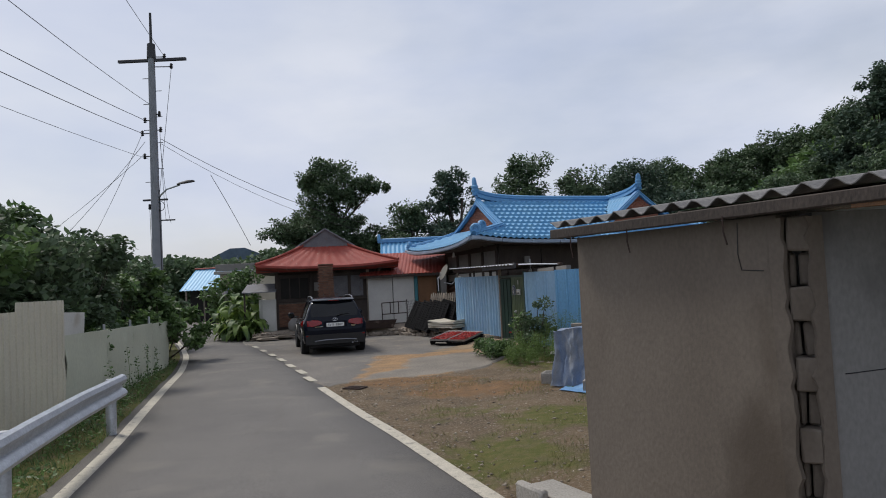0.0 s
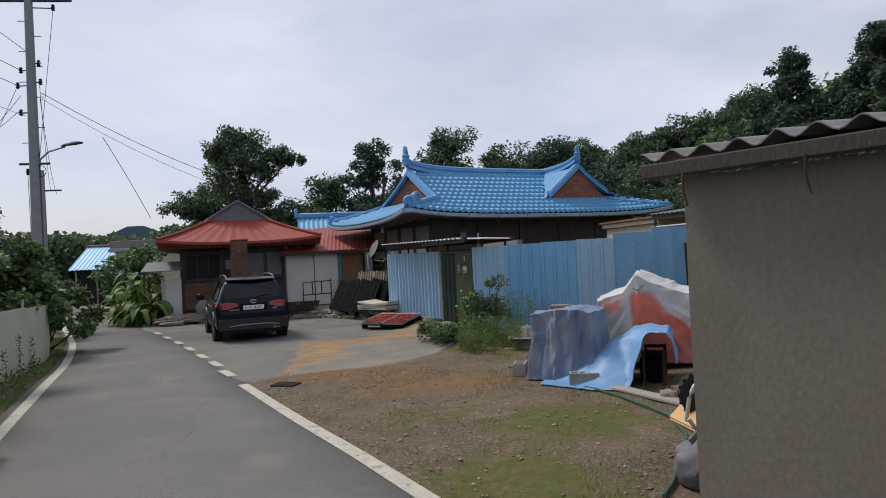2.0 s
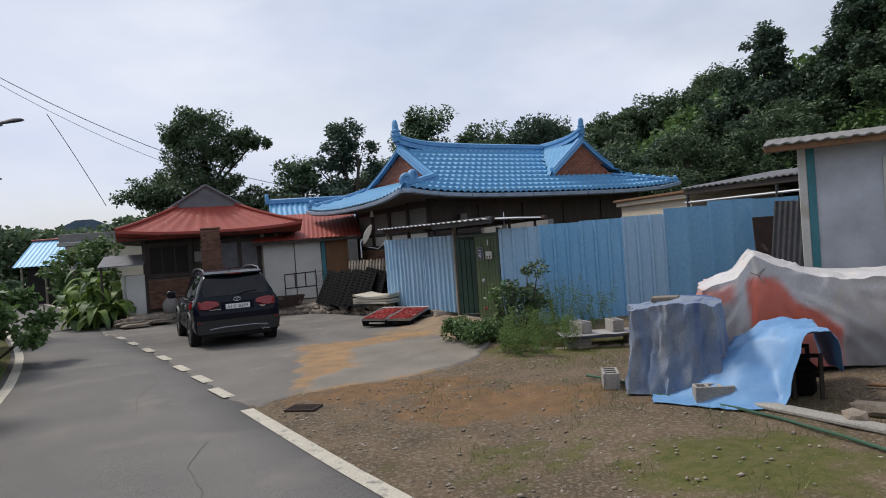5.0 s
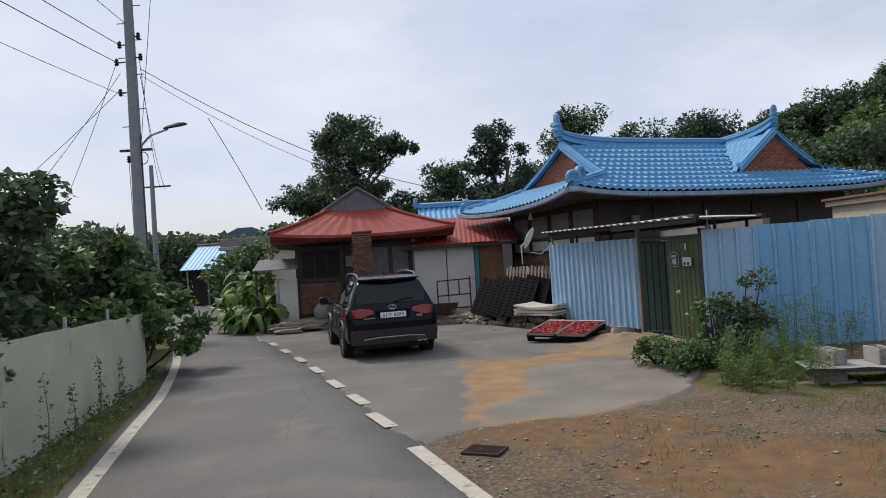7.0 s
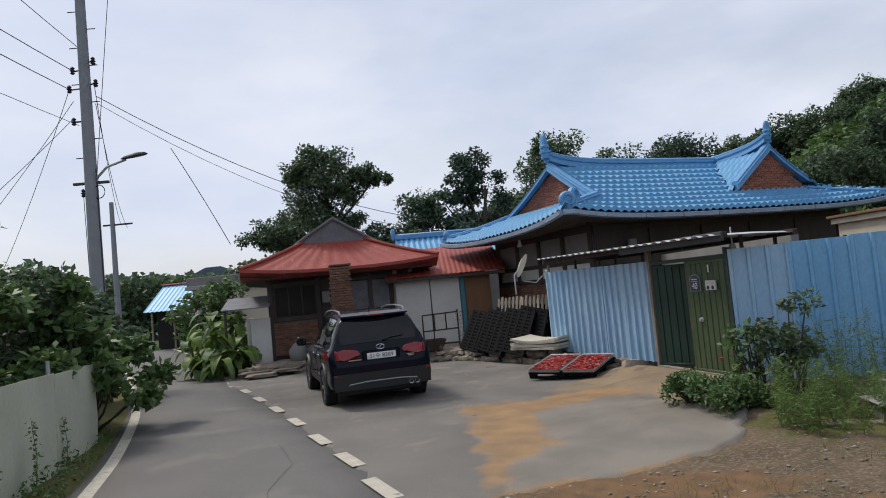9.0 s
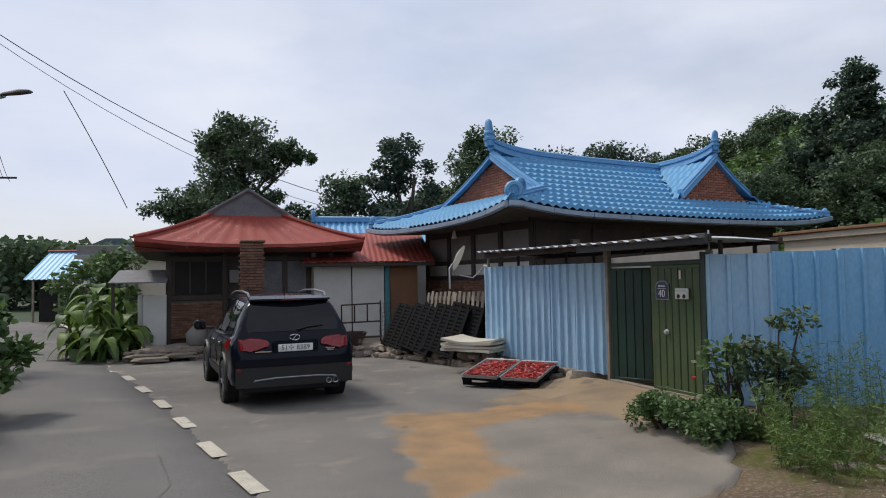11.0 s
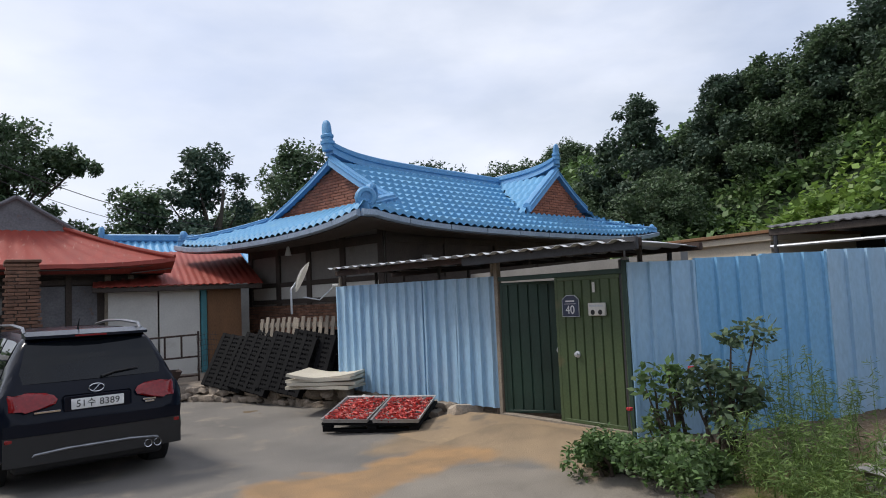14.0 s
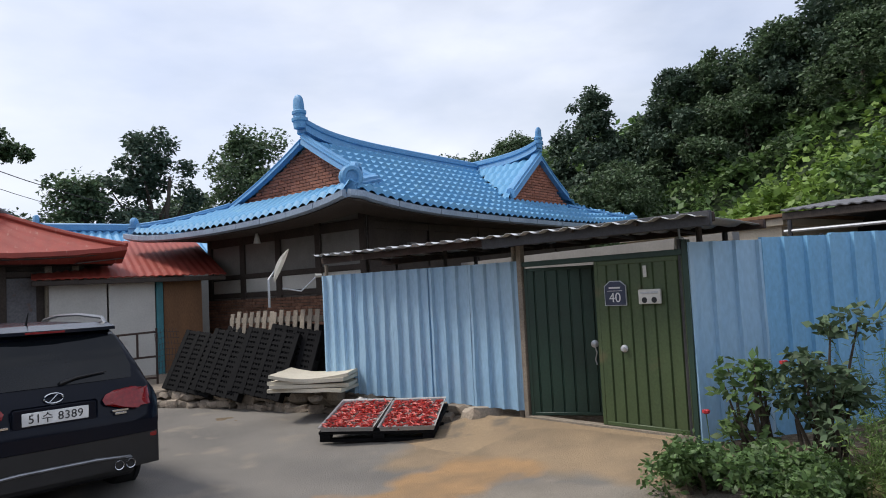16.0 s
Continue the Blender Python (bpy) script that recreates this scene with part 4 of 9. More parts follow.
# walls under the roof: timber frame, plaster panels and a brick base
WU, WV = 0.0, -1.9
for a, b in (((WU, WV, 0.25), (WU + 0.16, V1 - 1.0, 3.5)), ((WU + 0.16, WV, 0.25), (U1 - 1.0, WV + 0.16, 3.5)), ((U1 - 1.16, WV + 0.16, 0.25), (U1 - 1.0, V1 - 1.0, 3.5)), ((WU + 0.16, V1 - 1.16, 0.25), (U1 - 1.16, V1 - 1.0, 3.5))):
    part("wall", boxed(a, b), "wood_dark" if b[0] > 8 and a[1] < 0 else "plaster", house)
vw_end = V1 - 1.0
for v in np.linspace(WV, vw_end - 0.16, 5):
    part("timber_post", boxed((WU - 0.06, v, 0.3), (WU - 0.002, v + 0.17, 3.6), 0.008), "wood_dark", house)
part("plaster_band", boxed((WU - 0.012, WV + 0.1, 2.0), (WU - 0.003, vw_end - 0.1, 2.3), 0.002), "white_panel", house, "pale plaster band")
for z in (1.88, 2.31, 3.1):
    part("timber_beam", boxed((WU - 0.05, WV, z), (WU - 0.004, vw_end, z + (0.11 if z < 3 else 0.2)), 0.008), "wood_dark", house)
part("brick_bed", boxed((WU - 0.02, WV + 0.05, 0.3), (WU - 0.003, vw_end - 0.05, 1.87)), "mortar_dark", house)
brick_wall(house, Matrix.Translation((WU - 0.045, vw_end, 0.3)) @ pose(0, 0, 0, 0, 0, -90), vw_end - WV, 1.57, "brick_brown", "mortar_dark")
for u in np.linspace(WU, U1 - 1.2, 6):
    part("timber_post", boxed((u, WV - 0.06, 0.3), (u + 0.17, WV - 0.002, 3.6), 0.008), "wood_dark", house)
for z in (1.2, 2.2, 3.1):
    part("timber_beam", boxed((WU, WV - 0.05, z), (U1 - 1.0, WV - 0.004, z + 0.15), 0.008), "wood_dark", house)
# near-black panels paint the shade between the posts under the eave
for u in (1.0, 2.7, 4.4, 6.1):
    part("dark_door", boxed((u + 0.1, WV - 0.03, 1.2), (u + 1.2, WV - 0.008, 2.2), 0.004), "void_shade", house)
house["label"] = "old brick and timber house under a sky-blue tiled hip-and-gable roof"

M["apron"] = material("tan_concrete", (0.30, 0.215, 0.13), 0.95, col2=(0.225, 0.165, 0.105), scale=1.6, fine=60, vary=0.22, bump=0.4, stain=(0.15, 0.12, 0.09), stain_at=0.57, stain_scale=2.2)
inner = along([(1.25, 20.75), (1.58, 20.0), (1.82, 19.0), (2.0, 18.25)], 24)
outer = along([(0.15, 20.9), (0.30, 19.7), (0.80, 18.9), (1.25, 18.35)], 24)
rows = []
for a, b in zip(inner, outer):
    rows.append([(a[0] + (b[0] - a[0]) * t, a[1] + (b[1] - a[1]) * t, max(0.25 - 0.205 * t, float(ground_z(a[0] + (b[0] - a[0]) * t, a[1] + (b[1] - a[1]) * t)) + 0.03) + 0.006 * noise.noise(Vector((a[0] + t * 4, a[1] * 3, 0)))) for t in np.linspace(0, 1, 12)])
tagged(sheet_mesh("pavement_gate", rows, "apron", thick=-0.03), "tan sandy concrete apron sloping up to the gate", "pavement", kind="structure")


# ---- red-roofed house ----
RH = pose(-7.6, 27.55, 0, 0, 0, 13)
red = thing("house_red_roof", RH, "low old house with a faded red sheet roof and brick base", "house")
RW, RE, RG, RT = 5.85, 2.88, 3.84, 4.46


def red_lift(x):
    return 0.16 * (abs(x - RW / 2) / (RW / 2)) ** 2.5


rows = []
for k in range(49):
    t = k / 48
    x0, x1 = RW * t, 1.95 + 1.95 * t
    rows.append([(x0 + (x1 - x0) * f, 1.9 * f, RE + red_lift(x0) * (1 - f) + (RG - RE) * (0.82 * f + 0.18 * f * f) + 0.012 * math.cos(t * 48 * math.pi / 2)) for f in np.linspace(0, 1, 8)])
sheet_mesh("roof_front", rows, "red_roof", red, "faded red painted sheet metal with rust streaks", thick=0.03)
for side, nm in ((0, "roof_left"), (1, "roof_right")):
    rows = []
    for k in range(25):
        t = k / 24
        y = 9.0 * t
        xe = 0 if side == 0 else RW
        xr = RW / 2
        rows.append([(xe + (xr - xe) * f, max(y, 1.9 * f / 0.667 if f < 0.667 else 1.9), RE + (0.16 * (1 - t) ** 4) * (1 - f) + (RT - 0.1 - RE) * f) for f in np.linspace(0, 1, 10)])
    sheet_mesh(nm, rows, "red_roof", red, thick=0.03)
sheet_mesh("eave_edge", [[(x, -0.03, RE + red_lift(x) + 0.03), (x, -0.04, RE + red_lift(x) - 0.06 - 0.02 * noise.noise(Vector((x * 3, 0, 0)))), (x, 0.3, RE - 0.16)] for x in np.linspace(0, RW, 50)], "red_roof", red, thick=0.02)
sheet_mesh("soffit", [[(x, 0.02, RE + red_lift(x) - 0.08), (x, 0.9, RE - 0.15)] for x in np.linspace(0.02, RW - 0.02, 12)], "wood_dark", red, thick=0.02)
sheet_mesh("soffit", [[(0.02, y, RE - 0.05), (0.9, y, RE - 0.15)] for y in np.linspace(0.1, 9, 6)], "wood_dark", red, thick=0.02)
sheet_mesh("soffit", [[(RW - 0.02, y, RE - 0.05), (RW - 0.9, y, RE - 0.15)] for y in np.linspace(0.1, 9, 6)], "wood_dark", red, thick=0.02)
bm = bmesh.new()
gab = [(1.72, 1.86, RG - 0.05), (4.13, 1.86, RG - 0.05), (RW / 2, 1.86, RT + 0.08)]
f_ = bm.faces.new([bm.verts.new(p) for p in gab])
r_ = bmesh.ops.extrude_face_region(bm, geom=[f_])
for v in r_["geom"]:
    if isinstance(v, bmesh.types.BMVert):
        v.co.y += 0.06
part("gable_sheet", bm, "grey_tin", red, "grey weathered tin gable")
for a, b in (((1.66, 1.8, RG - 0.04), (RW / 2, 1.8, RT + 0.12)), ((RW / 2, 1.8, RT + 0.12), (4.19, 1.8, RG - 0.04))):
    part("verge_board", tubed([a, b], 0.05, 6), "grey_tin", red)
for a, b in (((0.0, -0.02, RE + 0.2), (1.95, 1.9, RG + 0.05)), ((RW, -0.02, RE + 0.2), (3.9, 1.9, RG + 0.05))):
    a, b = Vector(a), Vector(b)
    part("hip_roll", tubed([a.lerp(b, k / 6) - Vector((0, 0, 0.06 * math.sin(k / 6 * math.pi))) for k in range(7)], 0.055, 8), "red_roof", red)
WY = 0.95
part("wall", boxed((0.75, WY, 0.3), (RW - 0.55, WY + 0.15, RE - 0.1)), "wood_dark", red, "dark timber and mud wall")
part("wall", boxed((0.75, WY + 0.15, 0.3), (0.9, 8.5, RE)), "plaster", red)
part("wall", boxed((RW - 0.7, WY + 0.15, 0.3), (RW - 0.55, 8.5, RE)), "plaster", red)
part("wall", boxed((0.9, 8.35, 0.3), (RW - 0.7, 8.5, RE)), "plaster", red)
for x in (0.72, 2.15, 3.75, 4.55, 5.05):
    part("timber_post", boxed((x, WY - 0.08, 0.3), (x + 0.13, WY - 0.004, RE - 0.12), 0.008), "wood_pale" if x > 4.2 else "wood_dark", red)
for z in (1.45, 2.5):
    part("timber_beam", boxed((0.75, WY - 0.07, z), (RW - 0.55, WY - 0.006, z + 0.12), 0.008), "wood_dark", red)
part("panel", boxed((2.9, WY - 0.03, 1.6), (4.4, WY - 0.005, 2.48), 0.004), "grey_tin", red, "grey boarded panel")
# solid panel, window shade painted in its colour
part("window", boxed((0.95, WY - 0.03, 1.62), (2.1, WY - 0.005, 2.46), 0.004), "void_shade", red, "near-black panel painting the shade in a window opening")
for x in (1.3, 1.7):
    part("window_bar", boxed((x, WY - 0.05, 1.6), (x + 0.04, WY - 0.032, 2.48), 0.004), "wood_dark", red)
part("brick_bed", boxed((0.85, WY - 0.03, 0.45), (2.15, WY - 0.006, 1.44)), "mortar_dark", red)
brick_wall(red, Matrix.Translation((0.85, WY - 0.055, 0.45)), 1.28, 0.98, "brick_brown", "mortar_dark")
part("meter_box", boxed((2.32, WY - 0.16, 1.9), (2.56, WY - 0.085, 2.25), 0.01), "plaster", red, "small grey meter box")

# brick chimney in front of the eave
chim = thing("chimney", pose(-4.78, 27.62, 0, 0, 0, 10), "brown brick chimney stack with rough mortar joints", "chimney")
part("core", boxed((-0.24, -0.19, 0.0), (0.24, 0.19, 2.88), 0.01), "mortar_dark", chim)
for r in range(41):
    z = 0.05 + r * 0.07
    w = 0.33 - 0.05 * r / 40
    off = 0.5 if r % 2 else 0.0
    for k in range(3):
        x = -w + (k + off * 0.5 + 0.25) * (2 * w) / 3
        if x + 0.09 < w + 0.12:
            ob = new("brick", brick_mesh(("brick_brown", "c"), (0.19, 0.1, 0.056), "brick_brown"))
            ob.parent, ob.matrix_local = chim, pose(min(x, w - 0.08) + RNG.normal() * 0.008, -0.19 + RNG.normal() * 0.008, z, 0, 0, RNG.normal() * 2)
    for sx in (-1, 1):
        ob = new("brick", brick_mesh(("brick_brown", "c"), (0.19, 0.1, 0.056), "brick_brown"))
        ob.parent, ob.matrix_local = chim, pose(sx * (w - 0.05), 0.05 + RNG.normal() * 0.01, z, 0, 0, 90 + RNG.normal() * 2)
part("cap_slab", boxed((-0.31, -0.26, 2.90), (0.31, 0.24, 2.96), 0.015), "brick_brown", chim)

# ---- white panels, post and board between the two houses ----
link = thing("link_shed", (0, 0, 0), "small white-panelled shed with a red sheet roof between the houses", "shed")
part("wall", boxed((-3.3, 29.35, 0.3), (-2.25, 29.45, 2.38), 0.006), "white_panel", link, "grubby white wall panel")
part("door", boxed((-2.22, 29.3, 0.32), (-1.32, 29.36, 2.42), 0.01), "white_panel", link, "white door wrapped in plastic sheet")
part("curtain_roll", tubed([(-2.24, 29.27, 2.42), (-1.8, 29.25, 2.44), (-1.3, 29.27, 2.41)], 0.06, 8), "tarp_pale", link)
part("post", boxed((-1.3, 29.28, 0.3), (-1.16, 29.4, 2.46), 0.008), "teal", link, "teal painted post")
part("board", boxed((-1.15, 29.32, 0.3), (-0.35, 29.38, 2.36), 0.006), "wood_brown", link, "orange-brown wooden board")
part("back_wall", boxed((-3.3, 32.4, 0.3), (-0.2, 32.5, 3.2)), "plaster", link)
sheet_mesh("roof", [[(x, 28.95 + 3.6 * f, 2.42 + 1.05 * f + 0.012 * math.cos(x * 40)) for f in np.linspace(0, 1, 6)] for x in np.arange(-3.6, 0.15, 0.04)], "red_roof", link, "red corrugated sheet roof", thick=0.02)
part("fascia", boxed((-3.6, 28.97, 2.30), (0.1, 29.03, 2.40), 0.01), "wood_dark", link)

# second blue roof further back
back = thing("house_far_blue_roof", pose(-3.0, 38.5, 0, 0, 0, 4), "house with a pale blue tiled ridge behind the red roof", "house")
rows = [[(x, -1.9 + 1.9 * f, 3.45 + 0.9 * f + 0.04 * math.cos(x * 26) + 0.03 * ((f * 6) % 1)) for f in np.linspace(0, 1, 19)] for x in np.arange(-0.5, 9.0, 0.06)]
sheet_mesh("roof", rows, "tile_blue", back, "pale blue pressed tiles", thick=0.03)
rows = [[(x, 1.9 - 1.9 * f, 3.45 + 0.9 * f) for f in (0, 1)] for x in np.linspace(-0.5, 9, 4)]
sheet_mesh("roof", rows, "tile_blue", back, thick=0.03)
part("ridge", boxed((-0.6, -0.12, 4.33), (9.0, 0.12, 4.6), 0.05), "ridge_blue", back)
part("wall", boxed((-0.2, -1.5, 0.0), (8.7, 1.5, 3.5)), "plaster", back)
part("ridge_end", boxed((-0.68, -0.15, 4.33), (-0.5, 0.15, 4.85), 0.05), "ridge_blue", back)

# ---- blue sheet fences, gate and canopy ----
FA, FB, FC, FD, FE = (0.40, 23.6), (1.60, 20.2), (2.1, 18.05), (5.17, 17.0), (7.6, 16.3)
fence = thing("sheet_fence", (0, 0, 0), "light blue ribbed steel sheet fence beside the gate", "fence", "blue fences")
n_ = 5
for k in range(n_):
    p = [FA[i] + (FB[i] - FA[i]) * k / n_ for i in (0, 1)]
    q = [FA[i] + (FB[i] - FA[i]) * (k + 1) / n_ + (FB[i] - FA[i]) * 0.008 for i in (0, 1)]
    rib_sheet("sheet", p, q, 0.36 - 0.01 * k, 2.13 - 0.003 * k, "fence_blue", fence, label="", start=0.05 * k, dents=0.014, depth=0.045)
for p in (FA, (FB[0] - 0.02, FB[1] + 0.05)):
    part("post", tubed([(p[0] + 0.06, p[1] + 0.03, 0.0), (p[0] + 0.06, p[1] + 0.03, 2.3)], 0.03), "wood_pale", fence)
for z in (0.7, 1.8):
    part("rail", tubed([(FA[0] + 0.05, FA[1] + 0.02, z), (FB[0] + 0.05, FB[1] + 0.02, z)], 0.02, 6), "steel_dark", fence)
fence2 = thing("sheet_fence", (0, 0, 0), "blue ribbed steel sheet fence with patchy darker paint", "fence", "blue fences")
n_ = 4
for k in range(n_):
    p = [FC[i] + (FD[i] - FC[i]) * k / n_ for i in (0, 1)]
    q = [FC[i] + (FD[i] - FC[i]) * (k + 1.01) / n_ for i in (0, 1)]
    rib_sheet("sheet", p, q, 0.20, 2.16 + 0.02 * k, "fence_blue" if k in (0, 3) else "fence_blue_deep", fence2, period=0.26, depth=0.04, dents=0.014)
for k, (h, dz) in enumerate(((2.32, 0), (2.40, 0.01), (2.38, 0.0))):
    p = [FD[i] + (FE[i] - FD[i]) * k / 3 for i in (0, 1)]
    q = [FD[i] + (FE[i] - FD[i]) * (k + 1.01) / 3 for i in (0, 1)]
    rib_sheet("flat_sheet", p, q, 0.25, h, "fence_blue_deep", fence2, period=0.40, depth=0.012, dents=0.02, label="flat darker blue panel")
for x_, y_ in (FC, ((FC[0] + FD[0]) / 2, (FC[1] + FD[1]) / 2), FD, FE):
    part("post", tubed([(x_, y_ + 0.07, 0.1), (x_, y_ + 0.07, 2.2)], 0.025), "steel_dark", fence2)
for z in (0.7, 1.85):
    part("rail", tubed([(FC[0], FC[1] + 0.045, z), (FD[0], FD[1] + 0.045, z), (FE[0], FE[1] + 0.045, z)], 0.018, 6), "steel_dark", fence2)

ga = math.degrees(math.atan2(FC[1] - FB[1], FC[0] - FB[0]))
GATE = pose(FB[0] + 0.03, FB[1] - 0.06, 0.24, 0, 0, ga)
gate = thing("metal_gate", GATE, "green steel double gate, one leaf standing ajar", "gate")
GL = math.hypot(FC[0] - FB[0], FC[1] - FB[1]) - 0.08


def bar(nm, lo, hi, mt, par, lb="", bv=0.006):
    return part(nm, boxed(lo, hi, bv), mt, par, lb)


bar("jamb", (-0.03, -0.04, -0.15), (0.04, 0.04, 2.12), "wood_pale", gate, "weathered timber jamb")
bar("jamb", (GL - 0.02, -0.04, -0.1), (GL + 0.04, 0.04, 1.95), "gate_dark", gate)
bar("lintel", (0.04, -0.03, 1.80), (GL - 0.02, 0.03, 1.86), "gate_dark", gate)
bar("sill", (0.04, -0.05, -0.05), (GL, 0.05, 0.03), "wood_pale", gate)
LW = 1.06


def gate_leaf(nm, x0, x1, mt, par, m=None):
    """Ribbed steel leaf in a thin frame."""
    bm = bmesh.new()
    stops = []
    x = x0
    while x < x1 - 0.01:
        stops += [(x, 0.0), (x + 0.105, 0.0), (x + 0.115, 0.018), (x + 0.128, 0.018)]
        x += 0.138
    stops = [(min(a, x1), b) for a, b in stops] + [(x1, 0)]
    rows = [[Vector((a, -0.012 + b, 0.05 + 1.72 * k / 4)) for k in range(5)] for a, b in stops]
    if m is not None:
        rows = [[m @ p for p in r] for r in rows]
    return sheet_mesh(nm, rows, mt, par, thick=0.004, smooth=False)


leaf = gate_leaf("fixed_leaf", LW + 0.04, GL - 0.03, "gate_green", gate)
for lo, hi in (((LW, -0.02, 0.03), (LW + 0.05, 0.02, 1.8)), ((GL - 0.07, -0.02, 0.03), (GL - 0.025, 0.02, 1.8)), ((LW + 0.05, -0.022, 0.03), (GL - 0.07, 0.018, 0.075)), ((LW + 0.05, -0.022, 1.75), (GL - 0.07, 0.018, 1.80))):
    bar("leaf_frame", lo, hi, "gate_green", leaf)
# open leaf takes the darker green that includes the canopy shade
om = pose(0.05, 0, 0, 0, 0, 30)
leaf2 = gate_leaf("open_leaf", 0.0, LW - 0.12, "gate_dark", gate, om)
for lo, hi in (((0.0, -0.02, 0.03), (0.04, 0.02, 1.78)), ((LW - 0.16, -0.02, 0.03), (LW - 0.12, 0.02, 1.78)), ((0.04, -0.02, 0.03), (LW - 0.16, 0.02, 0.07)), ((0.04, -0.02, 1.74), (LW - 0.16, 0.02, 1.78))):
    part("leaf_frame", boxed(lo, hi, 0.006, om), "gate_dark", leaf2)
bm = bmesh.new()
lathe(bm, [(0.0, 0.0), (0.045, 0.0), (0.045, -0.012), (0.02, -0.02), (0.028, -0.045), (0.0, -0.05)], 14, "y")
for v in bm.verts:
    v.co = om @ (v.co + Vector((LW - 0.27, -0.02, 0.86)))
part("lock_knob", bm, "galv", leaf2, "round steel lock")
part("chain", tubed([om @ Vector((LW - 0.27 + a, -0.05, z)) for a, z in ((0, 0.84), (0.02, 0.76), (0.0, 0.68), (0.015, 0.62))], 0.008, 6), "galv", leaf2)
bm = bmesh.new()
lathe(bm, [(0.0, 0.0), (0.04, 0.0), (0.04, -0.012), (0.018, -0.02), (0.026, -0.045), (0.0, -0.05)], 14, "y")
for v in bm.verts:
    v.co += Vector((LW + 0.33, -0.02, 0.86))
part("lock_knob", bm, "galv", leaf, "round steel lock")

# address plate and bell plate on the fixed leaf
plate = thing("address_plate", GATE @ pose(LW + 0.27, -0.034, 1.44), "navy house-shaped number plate on the green gate", "sign")
bm = bmesh.new()
out = [(-0.125, -0.12), (0.125, -0.12), (0.125, 0.08), (0.06, 0.13), (-0.06, 0.13), (-0.125, 0.08)]
loft(bm, [[(x, 0.0, z) for x, z in out], [(x, -0.012, z) for x, z in out], [(x * 0.93, -0.016, z * 0.93) for x, z in out]], True, True)
part("board", bm, "sign_navy", plate, smooth=False)
bm = bmesh.new()
loft(bm, [[(x * 1.06, -0.010, z * 1.06) for x, z in out], [(x * 1.06, 0.004, z * 1.06) for x, z in out], [(x * 0.97, 0.004, z * 0.97) for x, z in out], [(x * 0.97, -0.010, z * 0.97) for x, z in out], [(x * 1.06, -0.010, z * 1.06) for x, z in out]])
part("rim", bm, "galv", plate, "pale metal rim", smooth=False)
writing("40", 0.145, pose(0.0, -0.018, -0.045, 90, 0, 0), "white_ink", plate, "number")
part("caption_bar", boxed((-0.07, -0.019, 0.055), (0.07, -0.0165, 0.072)), "white_ink", plate)
part("caption_bar", boxed((-0.09, -0.019, 0.028), (0.09, -0.0165, 0.033)), "white_ink", plate)
bell = thing("mail_plate", GATE @ pose(LW + 0.68, -0.034, 1.40), "white sheet-steel letter plate with two dark holes on the gate", "letter plate")
part("plate", boxed((-0.125, -0.03, -0.075), (0.125, 0.0, 0.075), 0.006), "white_panel", bell)
part("flap", boxed((-0.10, -0.036, 0.03), (0.10, -0.031, 0.05), 0.002), "galv", bell)
for x in (-0.055, 0.055):
    bm = bmesh.new()
    lathe(bm, [(0.0, -0.034), (0.03, -0.034), (0.03, -0.028)], 12, "y")
    for v in bm.verts:
        v.co += Vector((x, 0, -0.035))
    part("hole", bm, "ink", bell)
for x, z in ((LW + 0.63, 1.66),):
    hang = thing("number_tag", GATE @ pose(x, -0.03, z), "thin pale tag screwed to the green gate", "tag")
    part("tag", boxed((-0.02, -0.008, -0.06), (0.02, 0, 0.06), 0.002), "white_panel", hang)

canopy = thing("canopy", (0, 0, 0), "pale corrugated sheet canopy over fence and gate", "canopy")
CA, CB = Vector((0.33, 23.5, 2.44)), Vector((1.86, 17.52, 2.37))
cd = (CB - CA).normalized()
cn = Vector((cd.y, -cd.x, 0))
L_ = (CB - CA).length
rows = []
for s in np.arange(0, L_, 0.0325):
    w = 0.028 * math.cos(s / 0.26 * math.tau)
    w = max(-0.012, min(0.016, w * 1.5))
    rows.append([CA + cd * s + cn * 0.16 + Vector((0, 0, w)), CA + cd * s - cn * 0.6 + Vector((0, 0, -0.01 + w)), CA + cd * s - cn * 1.3 + Vector((0, 0, -0.04 + w))])
sheet_mesh("roof_sheet", rows, "canopy", canopy, thick=0.003)
part("beam", boxed((0, 0.0, -0.13), (L_, 0.06, -0.04), 0.008, Matrix.Translation(CA) @ Matrix(((cd.x, -cn.x, 0, 0), (cd.y, -cn.y, 0, 0), (0, 0, 1, 0), (0, 0, 0, 1)))), "rust", canopy, "dark weathered beam")
part("beam", boxed((3.4, -0.06, -0.17), (L_, -0.004, -0.03), 0.008, Matrix.Translation(CA) @ Matrix(((cd.x, -cn.x, 0, 0), (cd.y, -cn.y, 0, 0), (0, 0, 1, 0), (0, 0, 0, 1)))), "steel_dark", canopy)
part("beam", boxed((0, 1.2, -0.16), (L_, 1.28, -0.07), 0.008, Matrix.Translation(CA) @ Matrix(((cd.x, -cn.x, 0, 0), (cd.y, -cn.y, 0, 0), (0, 0, 1, 0), (0, 0, 0, 1)))), "rust", canopy)
for s in (0.35, 2.1, 5.75):
    for o, zb in ((0.62, 0.2), (1.24, 0.2)):
        p = CA + cd * s - cn * o
        part("post", tubed([(p.x, p.y, zb), (p.x, p.y, 2.36)], 0.03, 8), "wood_dark", canopy)
for s in np.arange(0.2, 6.1, 0.75):
    p = CA + cd * s
    part("rafter", tubed([p + cn * 0.1 + Vector((0, 0, -0.02)), p - cn * 1.25 + Vector((0, 0, -0.08))], 0.022, 6), "wood_dark", canopy)
